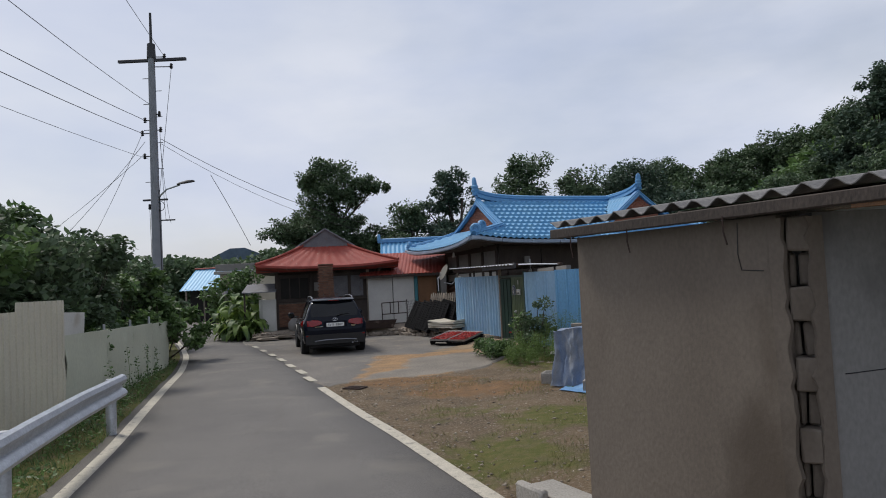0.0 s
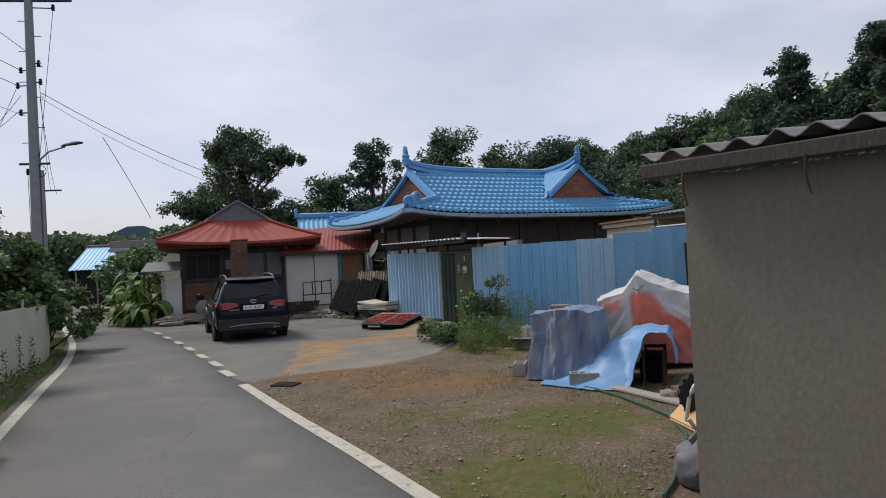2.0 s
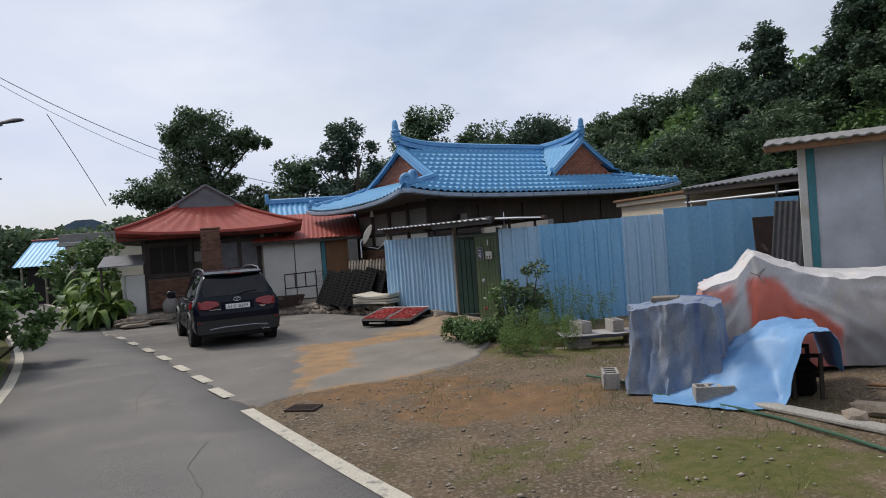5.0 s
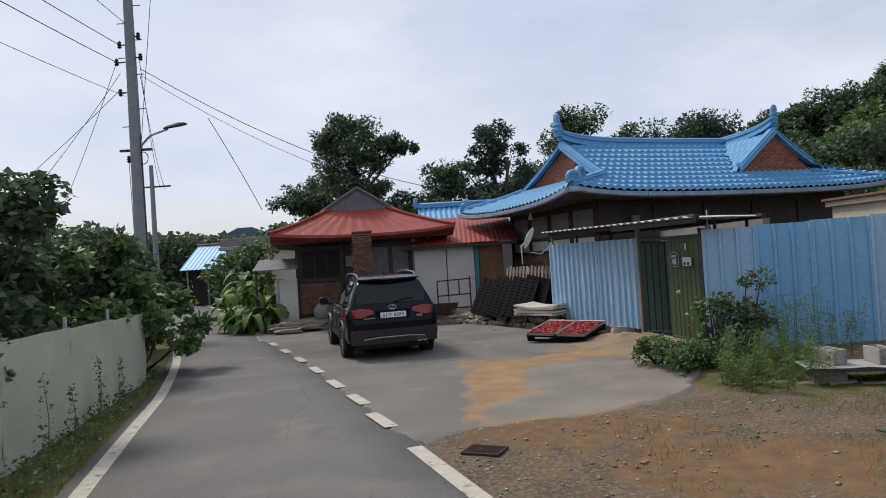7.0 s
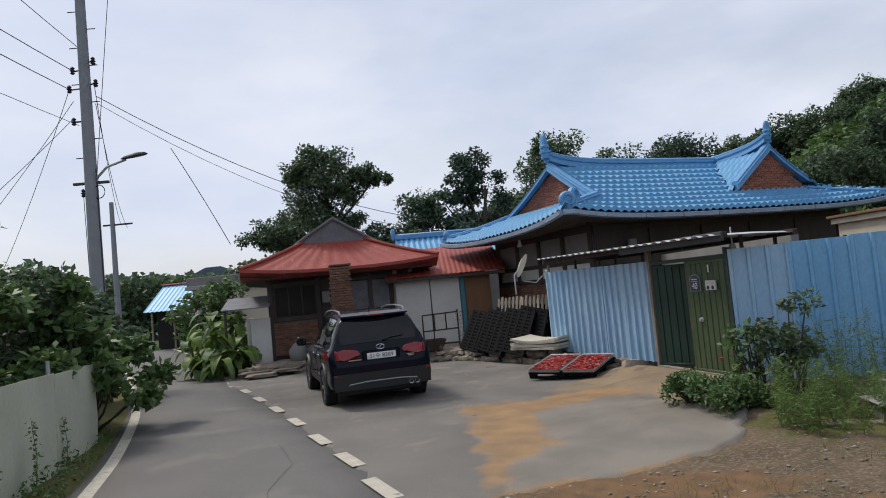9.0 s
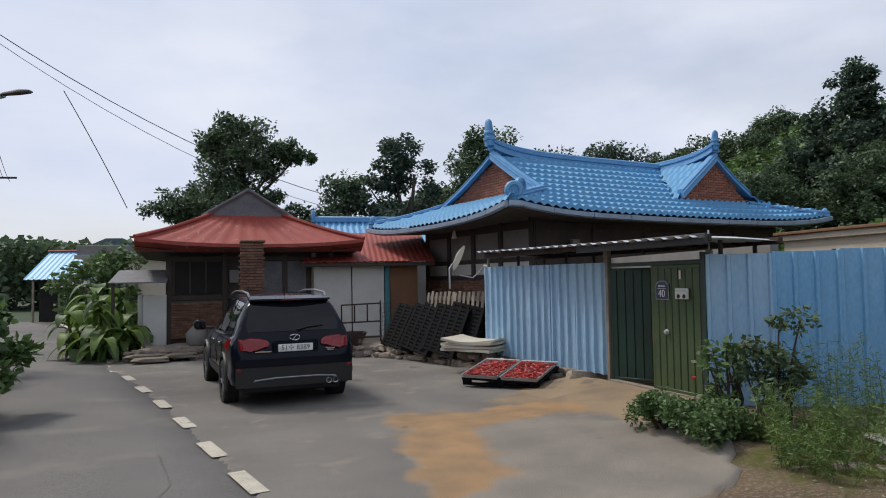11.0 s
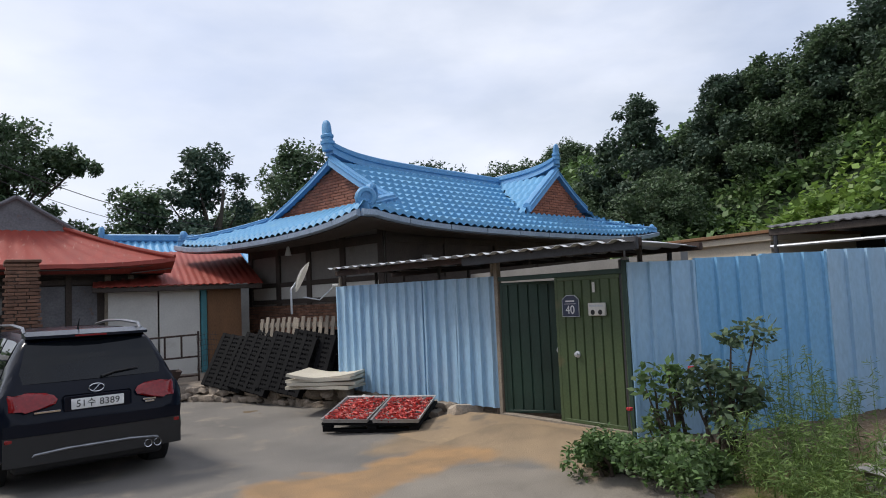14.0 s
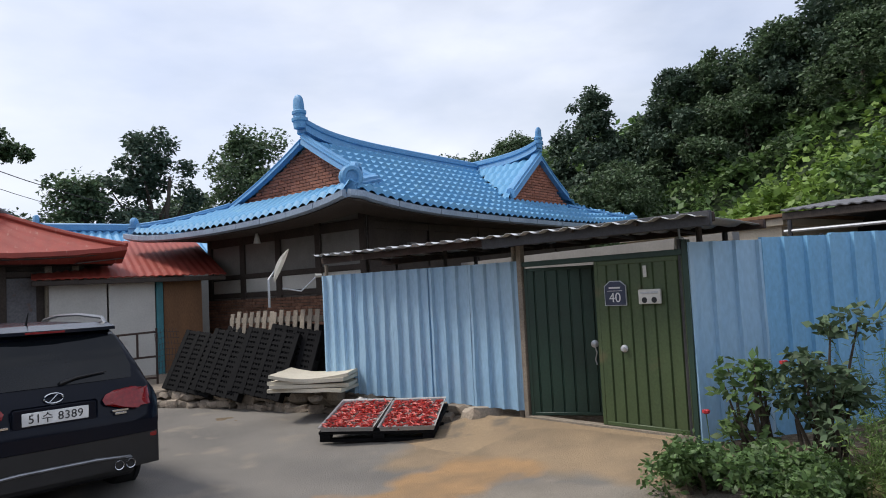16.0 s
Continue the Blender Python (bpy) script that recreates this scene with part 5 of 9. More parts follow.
# the dim passage behind the gate
passage = thing("passage_wall", (0, 0, 0), "dim cement wall in the passage behind the gate", "wall", kind="structure")
part("wall", boxed((3.3, 18.4, 0.1), (3.42, 24.2, 2.3)), "plaster", passage)

# ---- cement shed beside the road ----
shed = thing("cement_shed", (0, 0, 0), "grey cement-rendered block shed with a crumbling corner", "shed")
SF, SN = Vector((1.1, 5.58, 0)), Vector((2.055, 4.0, 0))
SE, SB = Vector((6.2, 4.0, 0)), Vector((5.3, 6.6, 0))


def rendered_wall(nm, p, q, mt, lb, z1=2.32, cut=0.0):
    d = (q - p).normalized()
    n = Vector((-d.y, d.x, 0))
    ln = (q - p).length - cut
    bm = bmesh.new()
    rows = []
    for s in np.linspace(0, ln, 30):
        outer = [p + d * s - n * 0.006 * noise.noise(Vector((s * 1.5, z * 1.5, p.x))) + Vector((0, 0, z)) for z in np.linspace(-0.05, z1, 18)]
        rows.append(outer + [p + d * s + n * 0.14 + Vector((0, 0, z)) for z in (z1, -0.05)])
    loft(bm, rows, True, True)
    return part(nm, bm, mt, shed, lb)


rendered_wall("wall_road", SF, SN, "render_wall", "stained brown-grey render", cut=0.10)
rendered_wall("wall_front", SN + Vector((0.12, 0, 0)), SE, "render_grey", "cold grey render with a crack")
rendered_wall("wall_end", SE, SB, "render_grey", "")
rendered_wall("wall_back", SB, SF, "render_grey", "", cut=0.22)
cdir = (SF - SN).normalized()
# exposed hollow blocks at the broken corner
for k in range(11):
    z = 0.02 + k * 0.208
    full = k % 2 == 0
    bm = bmesh.new()
    m = Matrix.Translation(SN + Vector((0.07, 0.06, z))) @ pose(0, 0, 0, 0, 0, -30)
    if full:
        box(bm, (-0.07, -0.035, 0), (0.055, 0.12, 0.198), 0.012, m)
    else:
        box(bm, (-0.02, 0.02, 0), (0.05, 0.12, 0.198), 0.012, m)
        box(bm, (-0.075, 0.03, 0), (-0.035, 0.12, 0.198), 0.012, m)
    for v in bm.verts:
        v.co += Vector((noise.noise(v.co * 9), noise.noise(v.co * 9 + Vector((5, 0, 0))), noise.noise(v.co * 9 + Vector((0, 7, 0))))) * 0.018
    part("block", bm, "render_wall", shed, "broken hollow cement block")
bm = bmesh.new()
for w_ in range(2):
    base = SN + (cdir * 0.10 if w_ == 0 else Vector((0.12, 0, 0)))
    tan_ = cdir if w_ == 0 else Vector((1, 0, 0))
    n = Vector((-0.89, -0.45, 0)) if w_ == 0 else Vector((0, -1, 0))
    rows = []
    for z in np.linspace(0.0, 2.3, 40):
        j = 0.035 * noise.noise(Vector((z * 7, w_ * 5, 0))) + 0.025 * noise.noise(Vector((z * 19, w_ * 5, 4)))
        rows.append([base - tan_ * (0.03 + j) + n * 0.002 + Vector((0, 0, z)), base + tan_ * 0.05 + n * 0.014 + Vector((0, 0, z)), base - tan_ * (0.03 + j) - n * 0.03 + Vector((0, 0, z))])
    loft(bm, rows, closed=True)
part("broken_edge", bm, "render_wall", shed)
# roof of corrugated cement sheets on timber
rdir = (SN - SF).normalized()
RN = Vector((-rdir.y, rdir.x, 0)) * 1.0
edge0 = SF - rdir * 0.16 + RN * -0.14 + Vector((0, 0, 2.44))
rows = []
for s in np.arange(0, 4.8, 0.0225):
    w = 0.024 * math.cos(s / 0.18 * math.tau)
    p = edge0 + rdir * s
    step = 0.012 * (int(s / 0.72) % 2)
    rows.append([p + Vector((0, 0, w + step)), p + RN * 2.2 + Vector((0, 0, 0.25 + w + step)), p + RN * 4.4 + Vector((0, 0, 0.5 + w + step))])
sheet_mesh("roof_sheet", rows, "slate", shed, "old corrugated cement roof sheet", thick=0.006)
for o, zz in ((0.02, 2.325), (1.6, 2.5), (3.2, 2.68)):
    part("purlin", boxed((0, -0.03, 0), (4.6, 0.05, 0.075), 0.006, Matrix.Translation(edge0 + RN * o + Vector((0, 0, zz - 2.44))) @ pose(0, 0, 0, 0, 0, math.degrees(math.atan2(rdir.y, rdir.x)))), "wood_dark", shed, "dark timber purlin")
part("rafter", boxed((2.25, 3.86, 2.325), (2.33, 6.2, 2.41), 0.006), "wood_pale", shed)
for s in (0.25, 0.85, 1.65):
    p = edge0 + rdir * s - RN * 0.01
    part("wire_hook", tubed([p + Vector((0, 0, -0.1)), p + Vector((0.0, 0, -0.2)), p + rdir * 0.02 + Vector((0, 0, -0.28))], 0.006, 5), "rust", shed)
# cracks in the render, cut as thin dark grooves
for pts in ([(2.3, 1.37), (2.7, 1.40), (3.2, 1.39), (4.0, 1.45)],):
    part("crack", tubed([(x, 3.997, z) for x, z in pts], 0.003, 4), "ink", shed)
part("crack", tubed([SN - rdir * s + Vector((-0.003, -0.002, z)) for s, z in ((0.36, 2.3), (0.37, 2.1), (0.35, 2.0), (0.2, 1.99))], 0.003, 4), "ink", shed)
slab = thing("timber_slab", pose(1.05, 5.9, 0.05, 0, 0, -63), "old cement slab lying along the shed foot", "slab")
part("slab", boxed((-0.5, -0.22, 0), (2.0, 0.10, 0.11), 0.02), "concrete", slab)
part("kerb_block", boxed((-0.5, -0.32, 0), (-0.1, -0.23, 0.16), 0.02), "concrete", slab)

# ---- pale house with a window, and the outbuildings behind the fence ----
ph = thing("house_pale_wall", pose(6.1, 14.3, 0.2, 0, 0, -38), "small pale house with a white sliding window", "house")
part("wall", boxed((0, 0, 0), (4.6, 0.15, 2.95)), "wall_blue_white", ph)
part("wall", boxed((0, 0.15, 0), (0.15, 4.0, 2.95)), "wall_blue_white", ph)
part("wall", boxed((4.45, 0.15, 0), (4.6, 4.0, 2.95)), "wall_blue_white", ph)
part("corner_trim", boxed((-0.04, -0.03, 0), (0.08, -0.004, 2.95), 0.006), "white_panel", ph)
part("corner_strip", boxed((0.085, -0.02, 0), (0.2, -0.004, 2.9), 0.004), "teal", ph, "teal painted strip")
part("panel", boxed((1.2, -0.02, 0.0), (1.55, -0.005, 1.6), 0.004), "teal", ph, "teal panel under the window")
win = part("window", boxed((1.1, -0.05, 1.55), (2.75, -0.004, 2.6), 0.01), "white_panel", ph, "white sliding window frame")
part("pane", boxed((1.2, -0.06, 1.65), (1.88, -0.052, 2.5), 0.003), "window_dark", win)
part("pane", boxed((1.96, -0.06, 1.65), (2.65, -0.052, 2.5), 0.003), "window_dark", win)
rows = [[(x, -0.55, 2.92 + 0.015 * math.cos(x * 34)), (x, 2.0, 3.25 + 0.015 * math.cos(x * 34)), (x, 4.4, 3.5)] for x in np.arange(-0.5, 5.2, 0.045)]
sheet_mesh("roof", rows, "slate", ph, "brown corrugated roof sheets", thick=0.02)
part("eave_board", boxed((-0.5, -0.5, 2.80), (5.1, -0.45, 2.9), 0.008), "wood_brown", ph)

cb = thing("outbuilding_cream", pose(7.95, 24.6, 0, 0, 0, -86), "cream flat-roofed outbuilding behind the blue fence", "outbuilding")
part("wall", boxed((0, 0, 0), (3.6, 3.0, 2.66)), "cream", cb)
part("roof_slab", boxed((-0.1, -0.12, 2.664), (3.7, 3.1, 2.80), 0.01), "cream", cb)
part("roof_edge", boxed((-0.14, -0.20, 2.804), (3.74, 3.14, 2.87), 0.01), "wood_brown", cb)
cp = thing("carport", pose(8.25, 20.85, 0.28, 0, 0, -75), "dark lean-to roof on posts behind the fence", "carport")
sheet_mesh("roof", [[(x, -0.5, 2.62 + 0.015 * math.cos(x * 34)), (x, 3.0, 3.0 + 0.015 * math.cos(x * 34))] for x in np.arange(0, 8, 0.045)], "grey_tin", cp, thick=0.02)
part("beam", boxed((0, -0.45, 2.45), (8, -0.35, 2.58), 0.01), "wood_dark", cp)
# carport's inner shade is painted on this back wall
part("back_wall", boxed((0, 2.8, 0), (8, 2.9, 2.9)), "void_shade", cp)
part("rail", tubed([(0, -0.4, 2.25), (8, -0.4, 2.28)], 0.03, 8), "galv", cp)
for x in (0.1, 2.7, 5.4, 7.9):
    part("post", tubed([(x, -0.4, 0), (x, -0.4, 2.5)], 0.04, 8), "steel_dark", cp)

# ---- roadside fence and guard rail ----
lf = thing("roadside_fence", (0, 0, 0), "pale green-grey sheet fence with creepers along the road", "fence")
run = [(-6.48, 11.6), (-6.75, 13.6), (-7.15, 15.6), (-7.5, 17.4), (-7.85, 19.25)]
for k, (p, q) in enumerate(zip(run, run[1:])):
    rib_sheet("panel", p, q, 0.0, 1.42 - 0.035 * k, "beige_sheet", lf, period=1.2, depth=0.006, dents=0.05, thick=0.012, z1b=1.40 - 0.035 * k)
    part("post", tubed([(p[0] - 0.06, p[1], 0), (p[0] - 0.06, p[1], 1.5)], 0.03), "galv", lf)
rib_sheet("panel", (-7.85, 19.25), (-8.7, 19.5), 0.0, 1.28, "beige_sheet", lf, period=1.2, depth=0.006, dents=0.05, thick=0.012)
lc = thing("roadside_fence", (0, 0, 0), "tall cream corrugated sheet fence behind the guard rail", "fence")
run = [(-5.6, 2.0), (-5.75, 4.0), (-5.95, 6.5), (-6.1, 8.2), (-6.3, 10.0), (-6.45, 11.55)]
for k, (p, q) in enumerate(zip(run, run[1:])):
    rib_sheet("sheet", p, q, 0.0, (1.95, 1.95, 1.92, 1.88, 2.02)[k], "cream_sheet", lc, period=0.18, depth=0.02, dents=0.02)
rib_sheet("patch_sheet", (-6.50, 11.4), (-6.62, 12.5), 0.8, 1.82, "white_panel", lc, period=0.6, depth=0.004, dents=0.03, label="loose white sheet", z1b=1.78)

gr = thing("guard_rail", (0, 0, 0), "galvanised steel guard rail with round end", "guard rail")
path = along([(-2.2, -6), (-2.95, -1), (-3.3, 3.0), (-3.78, 5.3), (-4.12, 6.6), (-4.58, 8.5), (-4.95, 10.4)], 60)
prof = [(0.0, 0.86), (0.05, 0.84), (0.075, 0.79), (0.05, 0.74), (0.0, 0.71), (-0.005, 0.66), (0.05, 0.63), (0.075, 0.585), (0.05, 0.54), (0.0, 0.52)]
for a, b in ((0, 32), (31, 46), (45, 60)):
    rows = []
    for i in range(a, b):
        d = path[min(i + 1, 59)] - path[max(i - 1, 0)]
        d /= np.linalg.norm(d)
        rows.append([(path[i][0] + d[1] * (o + (0.004 if a == 31 else 0)), path[i][1] - d[0] * o, z) for o, z in prof])
    sheet_mesh("beam", rows, "galv", gr, thick=0.004)
for p in ((-4.98, 10.1), (-4.18, 6.4), (-3.65, 4.0), (-3.1, 0.0)):
    po = part("post", tubed([(*p, -0.05), (*p, 0.80), (*p, 0.83)], [0.075, 0.075, 0.06], 14), "galv", gr)
    part("spacer", boxed((p[0], p[1] - 0.04, 0.6), (p[0] + 0.07, p[1] + 0.04, 0.8), 0.008), "galv", po)
for z in (0.79, 0.585):
    for y_ in (6.3, 6.48, 7.0):
        bm = bmesh.new()
        lathe(bm, [(0.0, 0.03), (0.014, 0.024), (0.02, 0.0)], 8, "x")
        for v in bm.verts:
            v.co += Vector((-4.02 - (y_ - 6.4) * 0.245, y_, z))
        part("bolt", bm, "galv", gr)

# ---- poles, wires ----
pole = thing("utility_pole", pose(-11.5, 27.4, 0) @ Matrix.Scale(1.18, 4), "tall grey concrete utility pole with crossarms", "utility pole")
part("shaft", tubed([(0, 0, 0), (0.0, 0, 5), (0.0, 0, 10.0)], [0.175, 0.145, 0.11], 16), "pole", pole)
part("top_mast", tubed([(0, 0, 9.9), (0, 0, 10.4), (0, 0, 10.42), (0, 0, 11.5)], [0.15, 0.13, 0.05, 0.04], 10), "steel_dark", pole)
part("crossarm", boxed((-1.15, -0.05, 9.78), (1.2, 0.05, 9.88), 0.01), "steel_dark", pole)
part("crossarm", boxed((-0.42, -0.04, 4.95), (0.42, 0.04, 5.01), 0.006), "steel_dark", pole)
for x, z in ((0.45, 9.95), (0.68, 9.6), (-0.28, 7.75), (-0.38, 7.3), (0.22, 7.95), (0.25, 7.4), (-0.32, 6.5), (-0.2, 4.75)):
    bm = bmesh.new()
    lathe(bm, [(0.0, -0.10), (0.03, -0.09), (0.06, -0.06), (0.03, -0.03), (0.065, 0.0), (0.03, 0.03), (0.055, 0.06), (0.02, 0.10), (0.0, 0.1)], 10)
    for v in bm.verts:
        v.co += Vector((x, 0, z))
    part("insulator", bm, "steel_dark", pole)
    part("bracket", tubed([(0, 0, z), (x, 0, z - 0.02)], 0.018, 6), "steel_dark", pole)
for z in np.arange(5.6, 9.6, 0.45):
    sgn = 1 if int(z / 0.45) % 2 else -1
    part("step_bolt", tubed([(0, 0, z), (sgn * 0.32, 0, z)], 0.012, 6), "steel_dark", pole)
arm = part("lamp_arm", tubed([(0.12, 0, 4.85), (0.18, -0.05, 5.1), (0.45, -0.15, 5.3), (0.95, -0.25, 5.42)], 0.03, 8), "galv", pole)
bm = bmesh.new()
loft(bm, [[(0.85 + t * 0.62, -0.27 + math.cos(k * math.tau / 10) * w, 5.43 + t * 0.08 + max(-0.02, math.sin(k * math.tau / 10)) * h) for k in range(10)] for t, w, h in ((0, 0.03, 0.03), (0.15, 0.08, 0.06), (0.6, 0.11, 0.09), (0.9, 0.08, 0.06), (1, 0.02, 0.02))], True, True)
part("lamp_head", bm, "steel_dark", pole, "street lamp head, unlit")
bm = bmesh.new()
tube(bm, [(0.2 + 0.13 * math.cos(a), -0.06, 4.75 + 0.16 * math.sin(a)) for a in np.linspace(0, 6.2, 16)], 0.012, 5)
part("cable_coil", bm, "cable", pole)
part("down_pipe", tubed([(0.17, -0.03, 0), (0.14, -0.03, 5.3)], 0.02, 6), "steel_dark", pole)
pole2 = thing("utility_pole", pose(-17.2, 41.5, 0), "slim dark utility pole further along the road", "utility pole")
part("shaft", tubed([(0, 0, 0), (0, 0, 7.7)], [0.16, 0.10], 10), "pole", pole2)
part("crossarm", boxed((-0.45, -0.04, 6.55), (0.95, 0.04, 6.63), 0.006), "steel_dark", pole2)


def wire(a, b, sag, r=0.012, nm="overhead_wire", lb="black overhead wire slung from the pole"):
    a, b = Vector(a), Vector(b)
    pts = [a.lerp(b, k / 16) - Vector((0, 0, sag * 4 * (k / 16) * (1 - k / 16))) for k in range(17)]
    w = part(nm, tubed(pts, r, 5), "cable")
    tagged(w, lb, "wire", "overhead wires")
    return w


P_ = Vector((-11.5, 27.4, 0))
wire(P_ + Vector((-0.3304, 0, 9.145)), (-10.7, -5, 9.2), 0.5)
wire(P_ + Vector((-0.4484, 0, 8.614)), (-10.9, -5, 8.7), 0.5)
wire(P_ + Vector((0.531, 0, 11.741)), (-4.2, -5, 11.6), 0.4, 0.010)
wire(P_ + Vector((-0.118, 0, 9.794)), (-7.6, -5, 9.8), 0.5, 0.010)
wire(P_ + Vector((-0.236, 0, 7.552)), (-12.6, -5, 8.6), 0.5, 0.008)
wire(P_ + Vector((-0.354, 0, 7.788)), (-19.5, 30, 3.6), 0.2, 0.009)
wire(P_ + Vector((-0.4484, 0, 8.614)), (-17.5, 33, 4.0), 0.2, 0.009)
wire(P_ + Vector((-0.354, 0, 8.26)), (-18.5, 31, 3.7), 0.2, 0.009)
wire(P_ + Vector((0.295, 0, 8.35)), (2.0, 37.0, 4.55), 1.2, 0.012)
wire(P_ + Vector((0.295, 0, 8.15)), (1.6, 37.2, 4.3), 1.3, 0.008)
wire(Vector((-9.75, 28.9, 7.05)), (-8.35, 29.6, 4.0), -0.06, 0.012)
wire((0.3, 31.0, 3.9), (1.2, 24.6, 3.6), 0.05, 0.007, lb="thin cable looped along the eave")
wire(P_ + Vector((0.2596, 0, 8.614)), (-16.8, 41.5, 6.6), 0.6, 0.010)
wire(P_ + Vector((0.2596, 0, 8.142)), (-16.5, 41.5, 6.4), 0.6, 0.010)
wire(P_ + Vector((0.8024, 0, 11.269)), P_ + Vector((0.177, 0, 6.136)), -0.02, 0.010)
wire(P_ + Vector((-0.236, 0, 5.546)), P_ + Vector((-0.177, 0, 1.18)), 0.0, 0.010)

# ---- the blue building where the road bends ----
fb = thing("farm_shed_blue_roof", pose(-18.3, 50.5, -0.1, 0, 0, -5), "low farm building with a bright blue sheet roof", "building")
rows = [[(x, -2.8 + 2.8 * f, 2.35 + 1.55 * f + 0.02 * math.cos(x * 24)) for f in (0, 0.5, 1)] for x in np.arange(0, 6.0, 0.065)]
M["sheet_sky"] = material("sky_blue_sheet", (0.16, 0.42, 0.66), 0.5, col2=(0.20, 0.46, 0.68), scale=1, fine=20, vary=0.06, bump=0.05)
sheet_mesh("roof", rows, "sheet_sky", fb, "sky-blue ribbed roof sheet", thick=0.03)
sheet_mesh("roof", [[(x, 2.8 - 2.8 * f, 2.35 + 1.55 * f) for f in (0, 1)] for x in (0, 6.0)], "sheet_sky", fb, thick=0.03)
part("ridge", boxed((-0.1, -0.15, 3.88), (6.1, 0.15, 3.98), 0.03), "red_paint", fb, "rust-red ridge cap")
# solid box whose near-black colour stands in for shade within
part("wall", boxed((0.4, -2.0, 0), (5.6, 2.2, 2.6)), "void_shade", fb, "near-black wall painting the shade of an open front")
for x in np.arange(0.4, 5.8, 1.3):
    part("post", tubed([(x, -2.6, 0), (x, -2.6, 2.45)], 0.06, 6), "wood_pale", fb)
sheet_mesh("awning", [[(2.2 + x, -2.9, 2.3 + 0.05 * math.sin(x * 2.2)), (2.2 + x, -3.6, 1.9 + 0.05 * math.sin(x * 2.0))] for x in np.linspace(0, 3.2, 20)], "grey_tin", fb, thick=0.02)
cbx = thing("rooftop_block", pose(-15.6, 47.5, -0.15), "cream concrete house with a flat roof behind the trees", "house")
part("wall", boxed((0, 0, 0), (5, 4, 3.4)), "cream", cbx)
part("roof_slab", boxed((-0.3, -0.4, 3.41), (5.3, 4.4, 3.62), 0.02), "concrete", cbx)
part("railing", boxed((-0.2, -0.35, 3.63), (5.2, -0.25, 4.1), 0.02), "plaster", cbx)


# ---- parked car ----
CAR = pose(-3.55, 21.2, 0.02, 0, 0, 15.5)
car = thing("car", CAR, "dark navy sport-utility car parked on the yard asphalt", "car")
# stations from tail to nose: y, half width, sill, belt, half width at glass foot and at roof edge, top
STN = [(-0.97, 0.70, 0.42, 0.74, 0.66, 0.60, 0.76), (-0.95, 0.84, 0.36, 0.78, 0.78, 0.70, 0.82), (-0.90, 0.90, 0.33, 0.92, 0.84, 0.76, 0.98), (-0.84, 0.925, 0.31, 1.02, 0.86, 0.78, 1.12),
       (-0.72, 0.935, 0.30, 1.06, 0.86, 0.72, 1.36), (-0.60, 0.938, 0.30, 1.07, 0.85, 0.66, 1.54), (-0.48, 0.94, 0.30, 1.07, 0.85, 0.64, 1.615), (-0.2, 0.94, 0.30, 1.05, 0.85, 0.63, 1.645),
       (0.4, 0.94, 0.29, 1.02, 0.86, 0.64, 1.67), (1.0, 0.935, 0.29, 1.00, 0.86, 0.64, 1.665), (1.6, 0.935, 0.29, 0.99, 0.86, 0.62, 1.60), (2.1, 0.935, 0.29, 0.99, 0.85, 0.64, 1.36),
       (2.45, 0.93, 0.29, 0.99, 0.84, 0.72, 1.10), (2.9, 0.92, 0.29, 0.97, 0.80, 0.66, 1.04), (3.3, 0.89, 0.30, 0.93, 0.72, 0.56, 0.97), (3.58, 0.80, 0.33, 0.80, 0.62, 0.45, 0.84), (3.68, 0.64, 0.40, 0.66, 0.5, 0.36, 0.68)]


def car_ring(st):
    y, hw, sill, belt, gw, rw, top = st
    half = [(0.0, sill), (hw * 0.75, sill), (hw - 0.03, sill + 0.06), (hw, sill + 0.18), (hw - 0.012, sill + 0.30), (hw, belt - 0.20), (hw - 0.01, belt - 0.10), (hw - 0.045, belt - 0.015), (gw, belt + 0.01),
            ((gw * 2 + rw) / 3, belt + (top - belt) * 0.42), (rw + (gw - rw) * 0.12, belt + (top - belt) * 0.85), (rw - 0.04, top - 0.012), (rw * 0.5, top + 0.012), (0, top + 0.018)]
    half = [(x, min(z, top + 0.02)) for x, z in half]
    return [Vector((x, y, z)) for x, z in half] + [Vector((-x, y, z)) for x, z in half[-2:0:-1]]


def refine(st, n=4):
    a = np.array(st)
    q = np.linspace(0, len(a) - 1, (len(a) - 1) * n + 1)
    return [tuple(np.interp(v, range(len(a)), a[:, k]) for k in range(7)) for v in q]


STF = refine(STN, 4)
bm = bmesh.new()
loft(bm, [car_ring(s) for s in STF], True, True)
body = part("body", bm, "car_paint", car)


def skin(y, k):
    """A point of the body at a length y on profile line k (fractions allowed)."""
    a = np.array(STN)
    r = car_ring(tuple(np.interp(y, a[:, 0], a[:, i]) for i in range(7)))
    i = int(k)
    return r[i].lerp(r[(i + 1) % len(r)], k - i)


def patch(nm, ys, ks, mt, lb="", lift_=0.008, mirror=False, par=None):
    """A piece that follows the body's skin, set a little proud of it."""
    rows = []
    for y in ys:
        row = []
        for k in ks:
            p = skin(y, k)
            o = Vector((p.x, 0, (p.z - 1.0) * 0.6)).normalized()
            p = p + o * lift_
            row.append(Vector((-p.x, p.y, p.z)) if mirror else p)
        rows.append(row)
    return sheet_mesh(nm, rows, mt, par or car, lb, thick=0.004)


